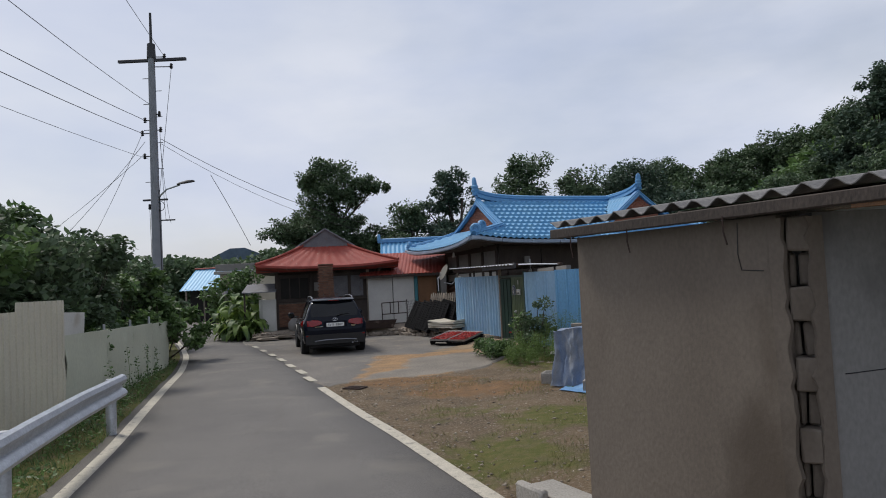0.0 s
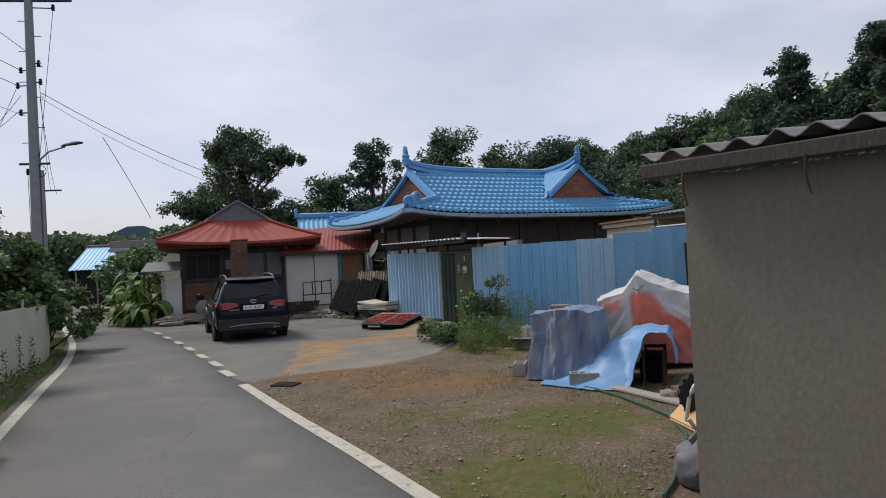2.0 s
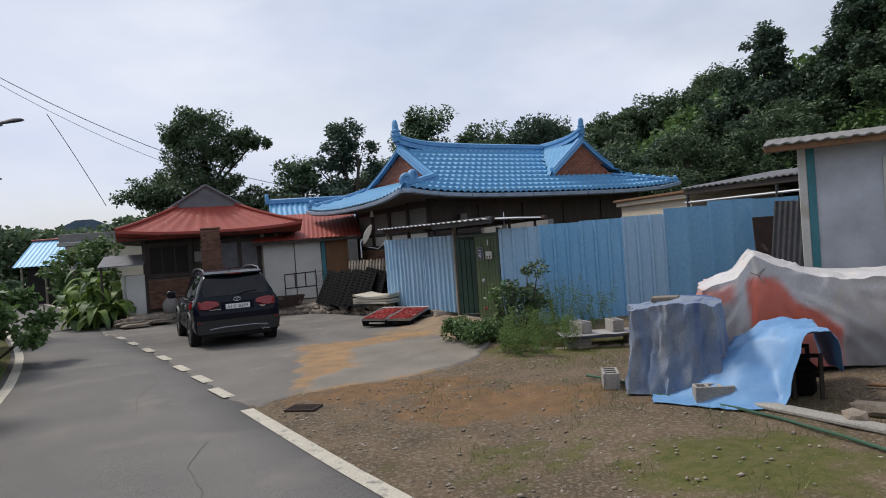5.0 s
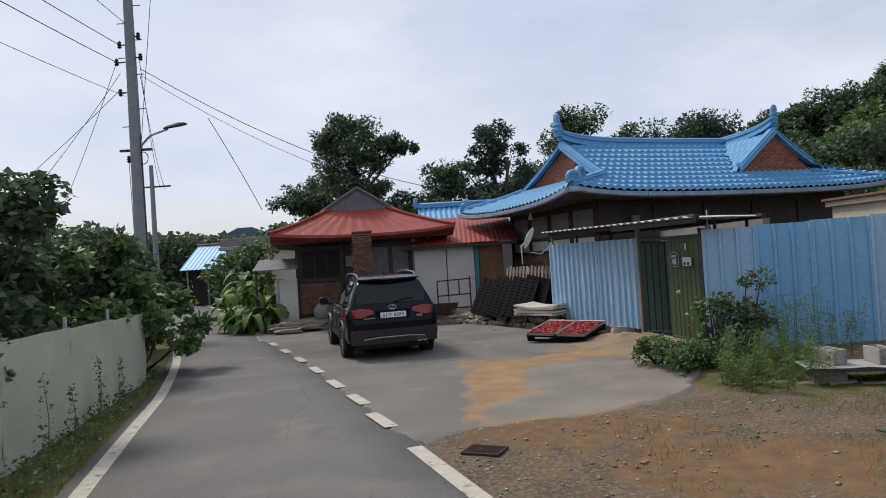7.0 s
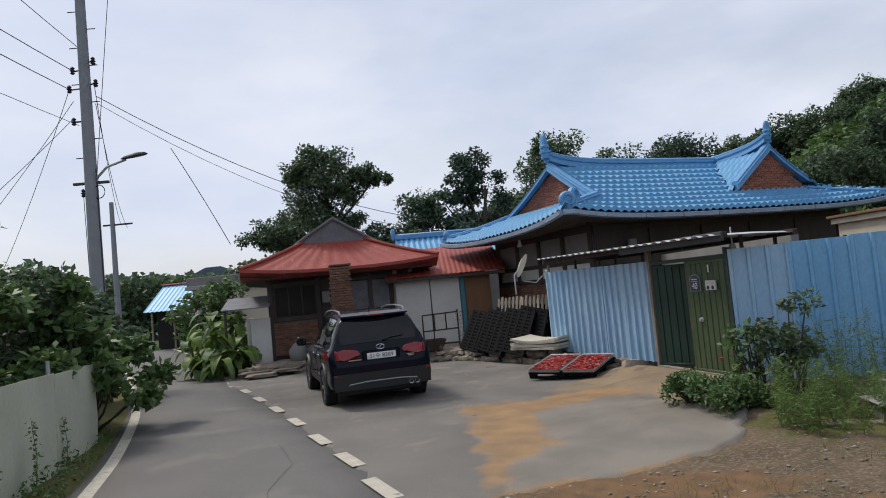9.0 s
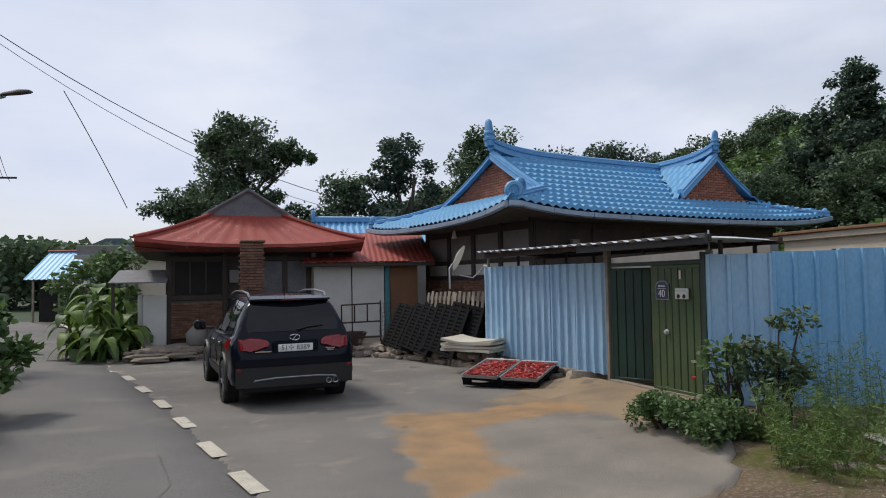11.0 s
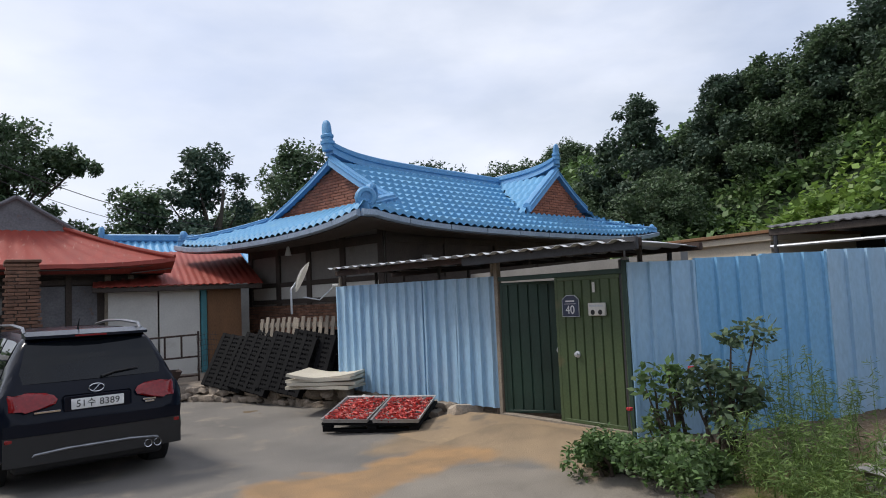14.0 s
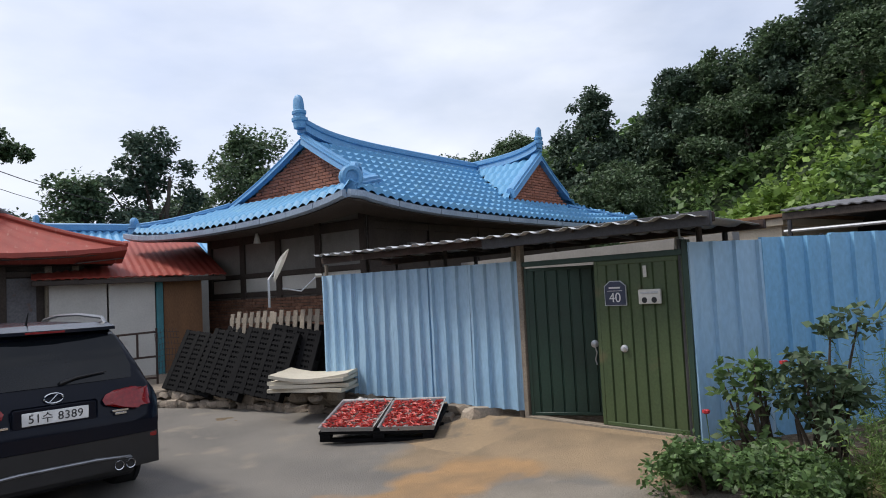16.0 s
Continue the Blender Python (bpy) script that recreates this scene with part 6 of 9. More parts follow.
for mir in (False, True):
    patch("side_window", np.linspace(-0.42, 0.16, 5), np.linspace(8.25, 10.1, 5), "car_glass", mirror=mir)
    patch("side_window", np.linspace(0.24, 1.02, 6), np.linspace(8.2, 10.15, 5), "car_glass", mirror=mir)
    patch("side_window", np.linspace(1.10, 1.82, 6), np.linspace(8.2, 10.0, 5), "car_glass", mirror=mir)
    patch("window_trim", np.linspace(-0.5, 1.95, 14), (8.02, 8.16), "chrome", "chrome belt strip", 0.010, mir)
    patch("sill_cladding", np.linspace(-0.3, 2.1, 14), np.linspace(1.6, 3.2, 5), "car_trim", "black plastic cladding", 0.012, mir)
    sgn = -1 if mir else 1
    bm = bmesh.new()
    tube(bm, [(sgn * 0.60, y, 1.70 + z) for y, z in ((-0.45, -0.06), (-0.35, 0.0), (0.3, 0.035), (1.0, 0.03), (1.5, -0.015), (1.62, -0.06))], 0.018, 6)
    part("roof_rail", bm, "alloy", car, "silver roof rail")
    mb = part("mirror", boxed((sgn * 1.12 - 0.11, 1.72, 1.04), (sgn * 1.12 + 0.09, 1.86, 1.22), 0.04), "car_paint", car)
    part("mirror_glass", boxed((sgn * 1.12 - 0.085, 1.712, 1.07), (sgn * 1.12 + 0.065, 1.718, 1.19), 0.002), "car_glass", mb)
    part("mirror_stalk", boxed((sgn * 0.98 - 0.09, 1.76, 1.05), (sgn * 0.98 + 0.09, 1.82, 1.09), 0.01), "car_trim", mb)
    for y in (0.30, 1.12):
        part("door_handle", boxed((sgn * 0.955 - 0.015, y, 0.90), (sgn * 0.955 + 0.015, y + 0.2, 0.93), 0.01), "chrome", car)
    for y in (0.2, 1.06, 2.0):
        part("door_gap", tubed([Vector((sgn, 1, 1)) * 0 + Vector((sgn * skin(y, k).x * 1.003, y, skin(y, k).z)) for k in (3.2, 4, 5, 6, 7)], 0.004, 4), "ink", car)
    # wheel arches and wheels
    for y in (0.0, 2.7):
        bm = bmesh.new()
        rows = []
        for a in np.linspace(-0.25, math.pi + 0.25, 20):
            c, s = math.cos(a), math.sin(a)
            rows.append([Vector((sgn * 0.90, y + c * 0.385, 0.345 + s * 0.385)), Vector((sgn * 0.955, y + c * 0.39, 0.345 + s * 0.39)), Vector((sgn * 0.955, y + c * 0.44, 0.345 + s * 0.44)), Vector((sgn * 0.92, y + c * 0.455, 0.345 + s * 0.455))])
        loft(bm, rows, False)
        part("wheel_arch", bm, "car_trim", car, "black plastic wheel arch")
        bm = bmesh.new()
        lathe(bm, [(0.0, 0.90), (0.383, 0.90), (0.384, 0.938)], 24, "x")
        for v in bm.verts:
            v.co = Vector((sgn * (v.co.x + 0.008), v.co.y + y, v.co.z + 0.345))
        part("wheel_well", bm, "ink", car)
        wh = part("wheel", lathe(bmesh.new(), [(0.235, -0.10), (0.26, -0.112), (0.30, -0.118), (0.34, -0.105), (0.352, -0.07), (0.355, 0.0), (0.352, 0.07), (0.34, 0.105), (0.30, 0.118), (0.26, 0.112), (0.235, 0.10)], 36, "x"), "tyre", car, "black tyre")
        wh.matrix_local = pose(sgn * 0.845, y, 0.31 + 0.004)
        bm = bmesh.new()
        lathe(bm, [(0.238, 0.105), (0.225, 0.09), (0.215, 0.03), (0.21, -0.05)], 30, "x")
        part("rim", bm, "alloy", wh)
        for k in range(5):
            for d in (-0.12, 0.12):
                a = k * math.tau / 5 + d
                bm = bmesh.new()
                tube(bm, [(sgn * 0.085, math.cos(k * math.tau / 5) * 0.05, math.sin(k * math.tau / 5) * 0.05), (sgn * 0.092, math.cos(a) * 0.13, math.sin(a) * 0.13), (sgn * 0.085, math.cos(a) * 0.225, math.sin(a) * 0.225)], [0.024, 0.018, 0.02], 6)
                part("spoke", bm, "alloy", wh)
        part("hub", lathe(bmesh.new(), [(0.0, sgn * 0.1), (0.045, sgn * 0.1), (0.055, sgn * 0.08), (0.055, sgn * 0.02)], 14, "x"), "alloy", wh)
        part("brake_disc", lathe(bmesh.new(), [(0.0, 0.0), (0.19, 0.0), (0.19, sgn * 0.02)], 20, "x"), "steel_dark", wh)


def rear_y(z):
    """Where the tail's skin lies at a height."""
    a = np.array([(s[6], s[0]) for s in STN[:8]])
    return float(np.interp(z, a[:, 0], a[:, 1]))


def tail_patch(nm, zs, width, mt, lb="", out=0.012, par=None, x0=None, dish=0.05):
    """A piece laid on the tail: zs heights, width(z) half width; bowed like the tail."""
    rows = []
    for z in zs:
        row = []
        for f in np.linspace(-1, 1, 15):
            x = f * width(z) if x0 is None else x0[0] + (x0[1] - x0[0]) * (f + 1) / 2
            row.append(Vector((x, rear_y(z) - out + dish * (abs(x) / 0.9) ** 3, z)))
        rows.append(row)
    return sheet_mesh(nm, rows, mt, par or car, lb, thick=0.008)


hatch = tail_patch("hatch", np.linspace(0.62, 1.12, 8), lambda z: 0.80 + 0.02 * (z - 0.6), "car_paint", "", 0.012)
glass = tail_patch("rear_window", np.linspace(1.13, 1.535, 8), lambda z: 0.735 - 0.30 * (z - 1.13), "car_glass", "dark tinted rear window", 0.018)
bm = bmesh.new()
loft(bm, [[(x, rear_y(1.56) - 0.13 + 0.06 * (abs(x) / 0.6) ** 2, 1.585), (x, rear_y(1.56) - 0.13 + 0.06 * (abs(x) / 0.6) ** 2, 1.615), (x, -0.40, 1.66), (x, -0.40, 1.60)] for x in np.linspace(-0.62, 0.62, 13)], True, True)
part("spoiler", bm, "car_paint", car)
part("brake_lamp", boxed((-0.16, rear_y(1.56) - 0.136, 1.59), (0.16, rear_y(1.56) - 0.131, 1.607), 0.002), "tail_red", car)
part("aerial", tubed([(0, -0.1, 1.66), (0, -0.19, 1.78)], [0.012, 0.004], 6), "car_trim", car)
wp = part("wiper", tubed([(0.06, rear_y(1.17) - 0.05, 1.15), (0.2, rear_y(1.19) - 0.045, 1.185), (0.46, rear_y(1.21) - 0.04, 1.21)], [0.018, 0.012, 0.007], 6), "car_trim", car)
for mir in (-1, 1):
    rows = []
    for z, xa, xb in ((0.868, 0.66, 0.935), (0.895, 0.52, 0.955), (0.925, 0.41, 0.957), (0.955, 0.39, 0.952), (0.99, 0.42, 0.94), (1.015, 0.50, 0.925), (1.03, 0.66, 0.915)):
        row = []
        for f in np.linspace(0, 1, 12):
            x = xa + (xb - xa) * f
            bend = max(0, x - 0.74)
            row.append(Vector((mir * x, rear_y(z) - 0.045 + 0.05 * (x / 0.9) ** 3 + bend * bend * 9.0 - (0.02 if f in (0, 1) else 0) * -1, z)))
        rows.append(row)
    tl = sheet_mesh("tail_lamp", rows, "tail_red", car, "red wrap-round tail lamp", thick=0.02)
    part("lamp_strip", tubed([(mir * x, rear_y(0.94) - 0.058 + 0.05 * (x / 0.9) ** 3 + max(0, x - 0.74) ** 2 * 9, z) for x, z in ((0.45, 0.935), (0.6, 0.93), (0.75, 0.935), (0.86, 0.96))], 0.010, 6), "red_paint", tl)
    part("reflector", boxed((mir * 0.72 - 0.14, -0.965, 0.565), (mir * 0.72 + 0.14, -0.93, 0.615), 0.01), "tail_red", car, "red bumper reflector")
tail_patch("bumper", np.linspace(0.33, 0.62, 7), lambda z: 0.875, "car_trim", "black lower bumper", 0.03, dish=0.05)
tail_patch("bumper_step", np.linspace(0.625, 0.74, 4), lambda z: 0.87, "car_paint", "", 0.035, dish=0.05)
bm = bmesh.new()
tube(bm, [(-0.66, -0.955, 0.38), (-0.6, -0.975, 0.43), (-0.3, -1.0, 0.455), (0.3, -1.0, 0.455), (0.6, -0.975, 0.43), (0.66, -0.955, 0.38)], 0.016, 8)
part("skid_trim", bm, "alloy", car, "silver bumper trim")
for x in (0.50, 0.60):
    bm = bmesh.new()
    lathe(bm, [(0.036, -1.0), (0.042, -1.005), (0.042, -0.85), (0.034, -0.85), (0.034, -0.99), (0.036, -1.0)], 16, "y")
    for v in bm.verts:
        v.co += Vector((x, 0, 0.37))
    part("exhaust_tip", bm, "chrome", car)
part("underbody", boxed((-0.75, -0.7, 0.2), (0.75, 3.3, 0.32), 0.03), "ink", car)
bm = bmesh.new()
tube(bm, [(0.075 * math.cos(a), rear_y(1.045) - 0.035, 1.035 + 0.042 * math.sin(a)) for a in np.linspace(0, math.tau, 24)], 0.008, 6, False)
part("badge_ring", bm, "chrome", car, "oval chrome badge ring")
part("badge_bar", tubed([(-0.03, rear_y(1.045) - 0.035, 1.005), (0.0, rear_y(1.045) - 0.035, 1.035), (0.03, rear_y(1.045) - 0.035, 1.065)], 0.007, 6), "chrome", car)
for x0, x1, z in ((-0.60, -0.36, 0.845), (0.46, 0.60, 0.855), (0.48, 0.58, 0.83)):
    part("lettering_bar", boxed((x0, rear_y(z) - 0.036, z - 0.010), (x1, rear_y(z) - 0.028, z + 0.010), 0.002), "chrome", car)
np_ = part("number_plate", boxed((-0.26, -0.992, 0.815), (0.26, -0.980, 0.925), 0.004), "plate_white", car, "white number plate")
np_.matrix_local = Matrix.Translation((0, 0.02, 0.02))
writing("51\uc218 8389", 0.098, pose(0, -0.9945, 0.868, 90, 0, 0), "ink", np_, "plate_number", 1.06)
part("plate_screw", boxed((-0.19, -0.994, 0.908), (-0.175, -0.9925, 0.918), 0.001), "galv", np_)
part("plate_recess", boxed((-0.34, -0.965, 0.80), (0.34, -0.945, 0.99), 0.02), "car_paint", car)


# ---- stones, pallets, trays and yard clutter ----
def stone_mesh(seed, s, flat=0.7):
    bm = bmesh.new()
    bmesh.ops.create_icosphere(bm, subdivisions=2, radius=1)
    o = Vector((seed * 3.1, seed * 1.7, 0))
    for v in bm.verts:
        n = v.co.normalized()
        c = Vector([math.copysign(abs(a) ** 0.55, a) for a in n])
        v.co = Vector((c.x * s[0], c.y * s[1], c.z * s[2])) * (0.82 + 0.28 * noise.noise(n * 1.6 + o))
    me = bpy.data.meshes.new("stone")
    bm.to_mesh(me)
    bm.free()
    shade(me, 30)
    me.materials.append(M["stone"])
    return me


STONES = [stone_mesh(k, s) for k, s in enumerate(((0.16, 0.12, 0.07), (0.22, 0.15, 0.09), (0.12, 0.10, 0.06), (0.18, 0.14, 0.11), (0.26, 0.16, 0.08)))]
terrace = thing("stone_terrace", (0, 0, 0), "low terrace of stacked field stones before the houses", "terrace", kind="structure")
TER = [(-7.6, 27.15), (-6.0, 27.5), (-4.0, 27.25), (-1.75, 26.5), (-0.75, 25.35), (0.05, 23.95), (0.75, 22.6), (1.3, 20.9)]
front = along(TER, 80)
bm = bmesh.new()
rows = []
for p in front:
    rows.append([(p[0] + 0.10, p[1] + 0.10, 0.0), (p[0] + 0.12, p[1] + 0.14, 0.30), (p[0] + 0.5, p[1] + 0.6, 0.33), (p[0] + 1.2, p[1] + 3.6, 0.34)])
loft(bm, rows, False)
part("fill", bm, "stone", terrace, "packed earth and cement top")
for i, p in enumerate(front):
    near_car = -5.6 < p[0] < -2.2
    for r in range(1 if near_car else 2):
        me = STONES[(i * 3 + r * 2) % 5]
        ob = new("stone", me)
        ob.parent = terrace
        ob.matrix_local = pose(p[0] + RNG.normal() * 0.03, p[1] + 0.03 + 0.07 * r + RNG.normal() * 0.03, 0.09 + 0.15 * r + RNG.normal() * 0.012, RNG.normal() * 8, RNG.normal() * 8, RNG.uniform(-25, 25) + (-20 if p[0] < -1.8 else -58)) @ Matrix.Diagonal((RNG.uniform(0.8, 1.25), 1, RNG.uniform(0.85, 1.2), 1))
for k, (x, y, w) in enumerate(((-7.2, 27.05, 1.1), (-6.4, 27.1, 0.9), (-7.0, 26.75, 1.0))):
    ob = new("step_slab", STONES[4])
    ob.parent = terrace
    ob.matrix_local = pose(x, y, 0.12 + 0.05 * (k < 2), 0, 0, 8 * k) @ Matrix.Diagonal((w * 2, 1.6, 0.9, 1))
white_wall = thing("garden_wall", pose(-7.75, 28.3, 0, 0, 0, 10), "short white garden wall beside the red-roofed house", "wall")
part("wall", boxed((0.15, 0, 0.3), (0.72, 0.12, 1.62), 0.01), "white_panel", white_wall)
part("wall", boxed((0.02, 0.12, 0.3), (0.14, 2.0, 1.62), 0.01), "white_panel", white_wall)
sheet_mesh("lean_roof", [[(x, -0.5, 1.95), (x, 1.8, 2.3)] for x in np.linspace(-0.6, 0.75, 8)], "grey_tin", white_wall, thick=0.03)
part("post", tubed([(-0.5, -0.4, 0.1), (-0.5, -0.4, 1.97)], 0.04), "wood_dark", white_wall)

# black plastic pallets leaning on the brick wall
def pallet_at(m, label):
    th = thing("plastic_pallet", m, label, "pallet", "leaning pallets")
    W, H, T = 1.1, 1.1, 0.13
    for z in np.linspace(0.04, H - 0.04, 13):
        part("slat", boxed((0, -0.012, z - 0.027), (W, 0.012, z + 0.027), 0.003), "pallet_black", th)
    for x in (0.04, 0.30, 0.55, 0.80, W - 0.04):
        part("stile", boxed((x - 0.05, -0.017, 0), (x + 0.05, 0.017, H), 0.003), "pallet_black", th)
    part("deck_plate", boxed((0.01, 0.014, 0.01), (W - 0.01, 0.024, H - 0.01), 0.003), "pallet_black", th)
    bm = bmesh.new()
    for x in np.linspace(0.12, W - 0.12, 14):
        box(bm, (x - 0.010, -0.008, 0), (x + 0.010, 0.008, H))
    tagged(part("grid", bm, "pallet_black", th, smooth=False), kind="stuff")
    for x in (0.07, 0.55, W - 0.07):
        for z in (0.08, 0.55, H - 0.08):
            part("block", boxed((x - 0.07, 0.018, z - 0.08), (x + 0.07, T - 0.02, z + 0.08), 0.008), "pallet_black", th)
    for x in (0.07, 0.55, W - 0.07):
        part("runner", boxed((x - 0.06, T - 0.018, 0), (x + 0.06, T, H), 0.003), "pallet_black", th)
    return th


base = pallet_at(pose(-1.25, 25.7, 0.36, -24, 8, -62), "black plastic pallet leaning on the brick wall")
for x, y, rz, lean in ((-1.62, 26.35, -58, -26), (-0.82, 24.95, -60, -22), (-0.42, 24.75, -64, -17), (-0.22, 24.95, -63, -13), (-0.95, 25.75, -62, -20), (-0.02, 24.55, -62, -12)):
    copy_thing(base, pose(x, y, 0.36, lean, 7, rz))


def wooden_pallet(m):
    th = thing("wooden_pallet", m, "weathered wooden pallet standing behind the black ones", "pallet")
    for x in np.linspace(0.04, 1.0, 7):
        part("slat", boxed((x, -0.01, RNG.uniform(0, 0.03)), (x + 0.09, 0.01, 1.28 + RNG.uniform(-0.04, 0.05)), 0.003), "wood_pale", th)
    for z in (0.1, 0.6, 1.1):
        part("bearer", boxed((0, 0.012, z), (1.1, 0.09, z + 0.09), 0.004), "wood_pale", th)
    return th


wpal = wooden_pallet(pose(-0.72, 25.75, 0.34, -9, 0, -62))
copy_thing(wpal, pose(-0.22, 24.85, 0.34, -8, 0, -62))

# cream foam boards stacked on stones
stack = Matrix.Translation((0.12, 23.25, 0))
for k in range(4):
    bd = thing("foam_board", stack @ pose(0.0, 0.0, 0.42 + 0.062 * k, 0, 0, -40 + (-6, 4, -3, 3)[k]), "cream foam board in a stack on the stones", "board", "stacked boards")
    rows = [[(x, y, 0.05 + 0.22 * (x * x) * (k == 3) + 0.04 * x * (k == 2) + 0.012 * noise.noise(Vector((x * 3, y * 3, k)))) for y in np.linspace(-0.48, 0.48, 8)] for x in np.linspace(-0.58, 0.58, 10)]
    sheet_mesh("sheet", rows, "mat_cream", bd, thick=-0.045 if k == 3 else -0.05)
for k, (x, y) in enumerate(((-0.2, 0.1), (0.2, -0.2), (0.1, 0.25), (-0.15, -0.25), (0.3, 0.1))):
    rk = new("loose_stone", STONES[(k * 2 + 1) % 5])
    rk.matrix_world = stack @ pose(x, y, 0.36, 0, 0, 50 * k)
    tagged(rk, "rough brown field stone under the boards", "stone", "loose stones")

# trays of red chillies on a black crate base
TRY = pose(0.30, 21.32, 0.05, 0, 0, -40)
crate = thing("crate_base", TRY, "black plastic pallet that carries two drying trays", "pallet")
part("deck", boxed((-0.72, -0.46, 0.10), (0.72, 0.46, 0.135), 0.006), "pallet_black", crate)
for y in (-0.44, -0.02, 0.40):
    part("runner", boxed((-0.72, y, 0.0), (0.72, y + 0.06, 0.04), 0.004), "pallet_black", crate)
for x in (-0.66, 0.0, 0.60):
    for y in (-0.42, 0.0, 0.38):
        part("block", boxed((x - 0.05, y - 0.04, 0.041), (x + 0.09, y + 0.06, 0.099), 0.006), "pallet_black", crate)
crate.matrix_world = TRY @ pose(0, 0, 0.09, 10, 0, 0)
for k, x0 in enumerate((-0.36, 0.36)):
    tr = thing("drying_tray", TRY @ pose(0, 0, 0.09, 10, 0, 0) @ pose(x0, 0, 0.142, 0, 0, 1.5 * k), "grey plastic tray filled with drying red chillies", "tray", "chilli trays")
    bm = bmesh.new()
    w, h = 0.345, 0.50
    loft(bm, [[(sx * w * f, sy * h * f, z) for sx, sy in ((-1, -1), (1, -1), (1, 1), (-1, 1))] for f, z in ((0.93, 0.0), (0.95, 0.055), (1.0, 0.065), (1.0, 0.055))], True, False)
    bm.faces.new([bm.verts.new((sx * w * 0.93, sy * h * 0.93, 0.004)) for sx, sy in ((-1, -1), (1, -1), (1, 1), (-1, 1))])
    part("tray", bm, "tray_grey", tr, smooth=False)
    bm = bmesh.new()
    for i in range(420):
        a = RNG.uniform(0, math.pi)
        L = RNG.uniform(0.035, 0.06)
        x, y, z = RNG.uniform(-w * 0.85, w * 0.85), RNG.uniform(-h * 0.88, h * 0.88), RNG.uniform(0.03, 0.062)
        d = Vector((math.cos(a), math.sin(a), RNG.normal() * 0.2))
        c = Vector((x, y, z))
        tube(bm, [c - d * L, c - d * L * 0.3 + Vector((0, 0, 0.006)), c + d * L * 0.5, c + d * L], [0.008, 0.011, 0.008, 0.002], 4, False)
    tagged(part("chilli_layer", bm, "chilli", tr, "heap of dried red chillies"), kind="stuff")
cover = thing("manhole_cover", pose(1.0, 20.55, 0.10, 3, -3, 0), "pale round stone drain cover on the sandy ground", "drain cover")
part("disc", lathe(bmesh.new(), [(0.0, 0.05), (0.30, 0.05), (0.34, 0.035), (0.345, 0.0), (0.0, 0.0)], 28), "concrete", cover)
bm = bmesh.new()
lathe(bm, [(0.20, 0.052), (0.21, 0.058), (0.22, 0.052)], 24)
part("ring", bm, "concrete", cover)
for k, (x, y, s) in enumerate(((1.35, 20.75, 1.7), (1.08, 21.25, 1.3), (0.95, 21.65, 1.2), (0.85, 22.0, 1.1), (1.25, 21.1, 1.0), (0.7, 22.4, 1.2))):
    rk = new("loose_stone", STONES[(3, 1, 0, 4, 2, 3)[k]])
    rk.matrix_world = pose(x, y, 0.13 * s ** 0.5, 5 * k, 0, 47 * k) @ Matrix.Diagonal((s, s, s * 1.1, 1))
    tagged(rk, "rough brown field stone at the fence foot", "stone", "loose stones")
bagm = thing("plastic_bag", (0.42, 22.35, 0.12), "crumpled pale plastic bag among the stones", "bag")
bm = bmesh.new()
bmesh.ops.create_icosphere(bm, subdivisions=3, radius=0.17)
for v in bm.verts:
    v.co += v.co.normalized() * 0.07 * noise.noise(v.co * 14)
    v.co.z = v.co.z * 0.9 + 0.1
part("bag", bm, "tarp_pale", bagm)

# iron frame before the white shed
fr = thing("iron_frame", pose(-2.55, 27.35, 0.33, 0, 0, 5), "rusty iron gate frame standing on the terrace", "frame")
for a, b in (((0, 0, 0), (0, 0, 0.95)), ((1.0, 0, 0), (1.0, 0, 1.05)), ((0, 0, 0.95), (1.0, 0, 0.98)), ((0, 0, 0.5), (1.0, 0, 0.52)), ((0, 0, 0.12), (1.0, 0, 0.12)), ((0.33, 0, 0.5), (0.33, 0, 0.96)), ((0.66, 0, 0.5), (0.66, 0, 0.97))):
    part("bar", tubed([a, b], 0.022, 6), "rust", fr)
cart = thing("rusty_trough", pose(-2.7, 26.95, 0.2, 0, 0, 3), "dark rusty trough on the terrace edge", "trough")
bm = bmesh.new()
loft(bm, [[(sx * 0.75 * f, sy * 0.28 * f, z) for sx, sy in ((-1, -1), (1, -1), (1, 1), (-1, 1))] for f, z in ((0.8, 0.12), (1.0, 0.42), (0.94, 0.42), (0.78, 0.16))], True, True)
part("tub", bm, "rust", cart, smooth=False)
for x in (-0.5, 0.5):
    part("leg", boxed((x - 0.04, -0.2, 0.0), (x + 0.04, 0.2, 0.14), 0.01), "rust", cart)
net = thing("wire_mesh", pose(-1.6, 27.3, 0.4, 0, 0, 30), "bent piece of grey wire mesh", "mesh")
bm = bmesh.new()
for k in range(8):
    tube(bm, [(0.07 * k, 0, 0.1), (0.07 * k + 0.06, 0.03, 0.55), (0.07 * k - 0.02, 0, 0.95)], 0.004, 4)
    tube(bm, [(0, 0, 0.1 + 0.11 * k), (0.25, 0.03, 0.14 + 0.11 * k), (0.55, 0, 0.1 + 0.11 * k)], 0.004, 4)
part("wires", bm, "steel_dark", net)
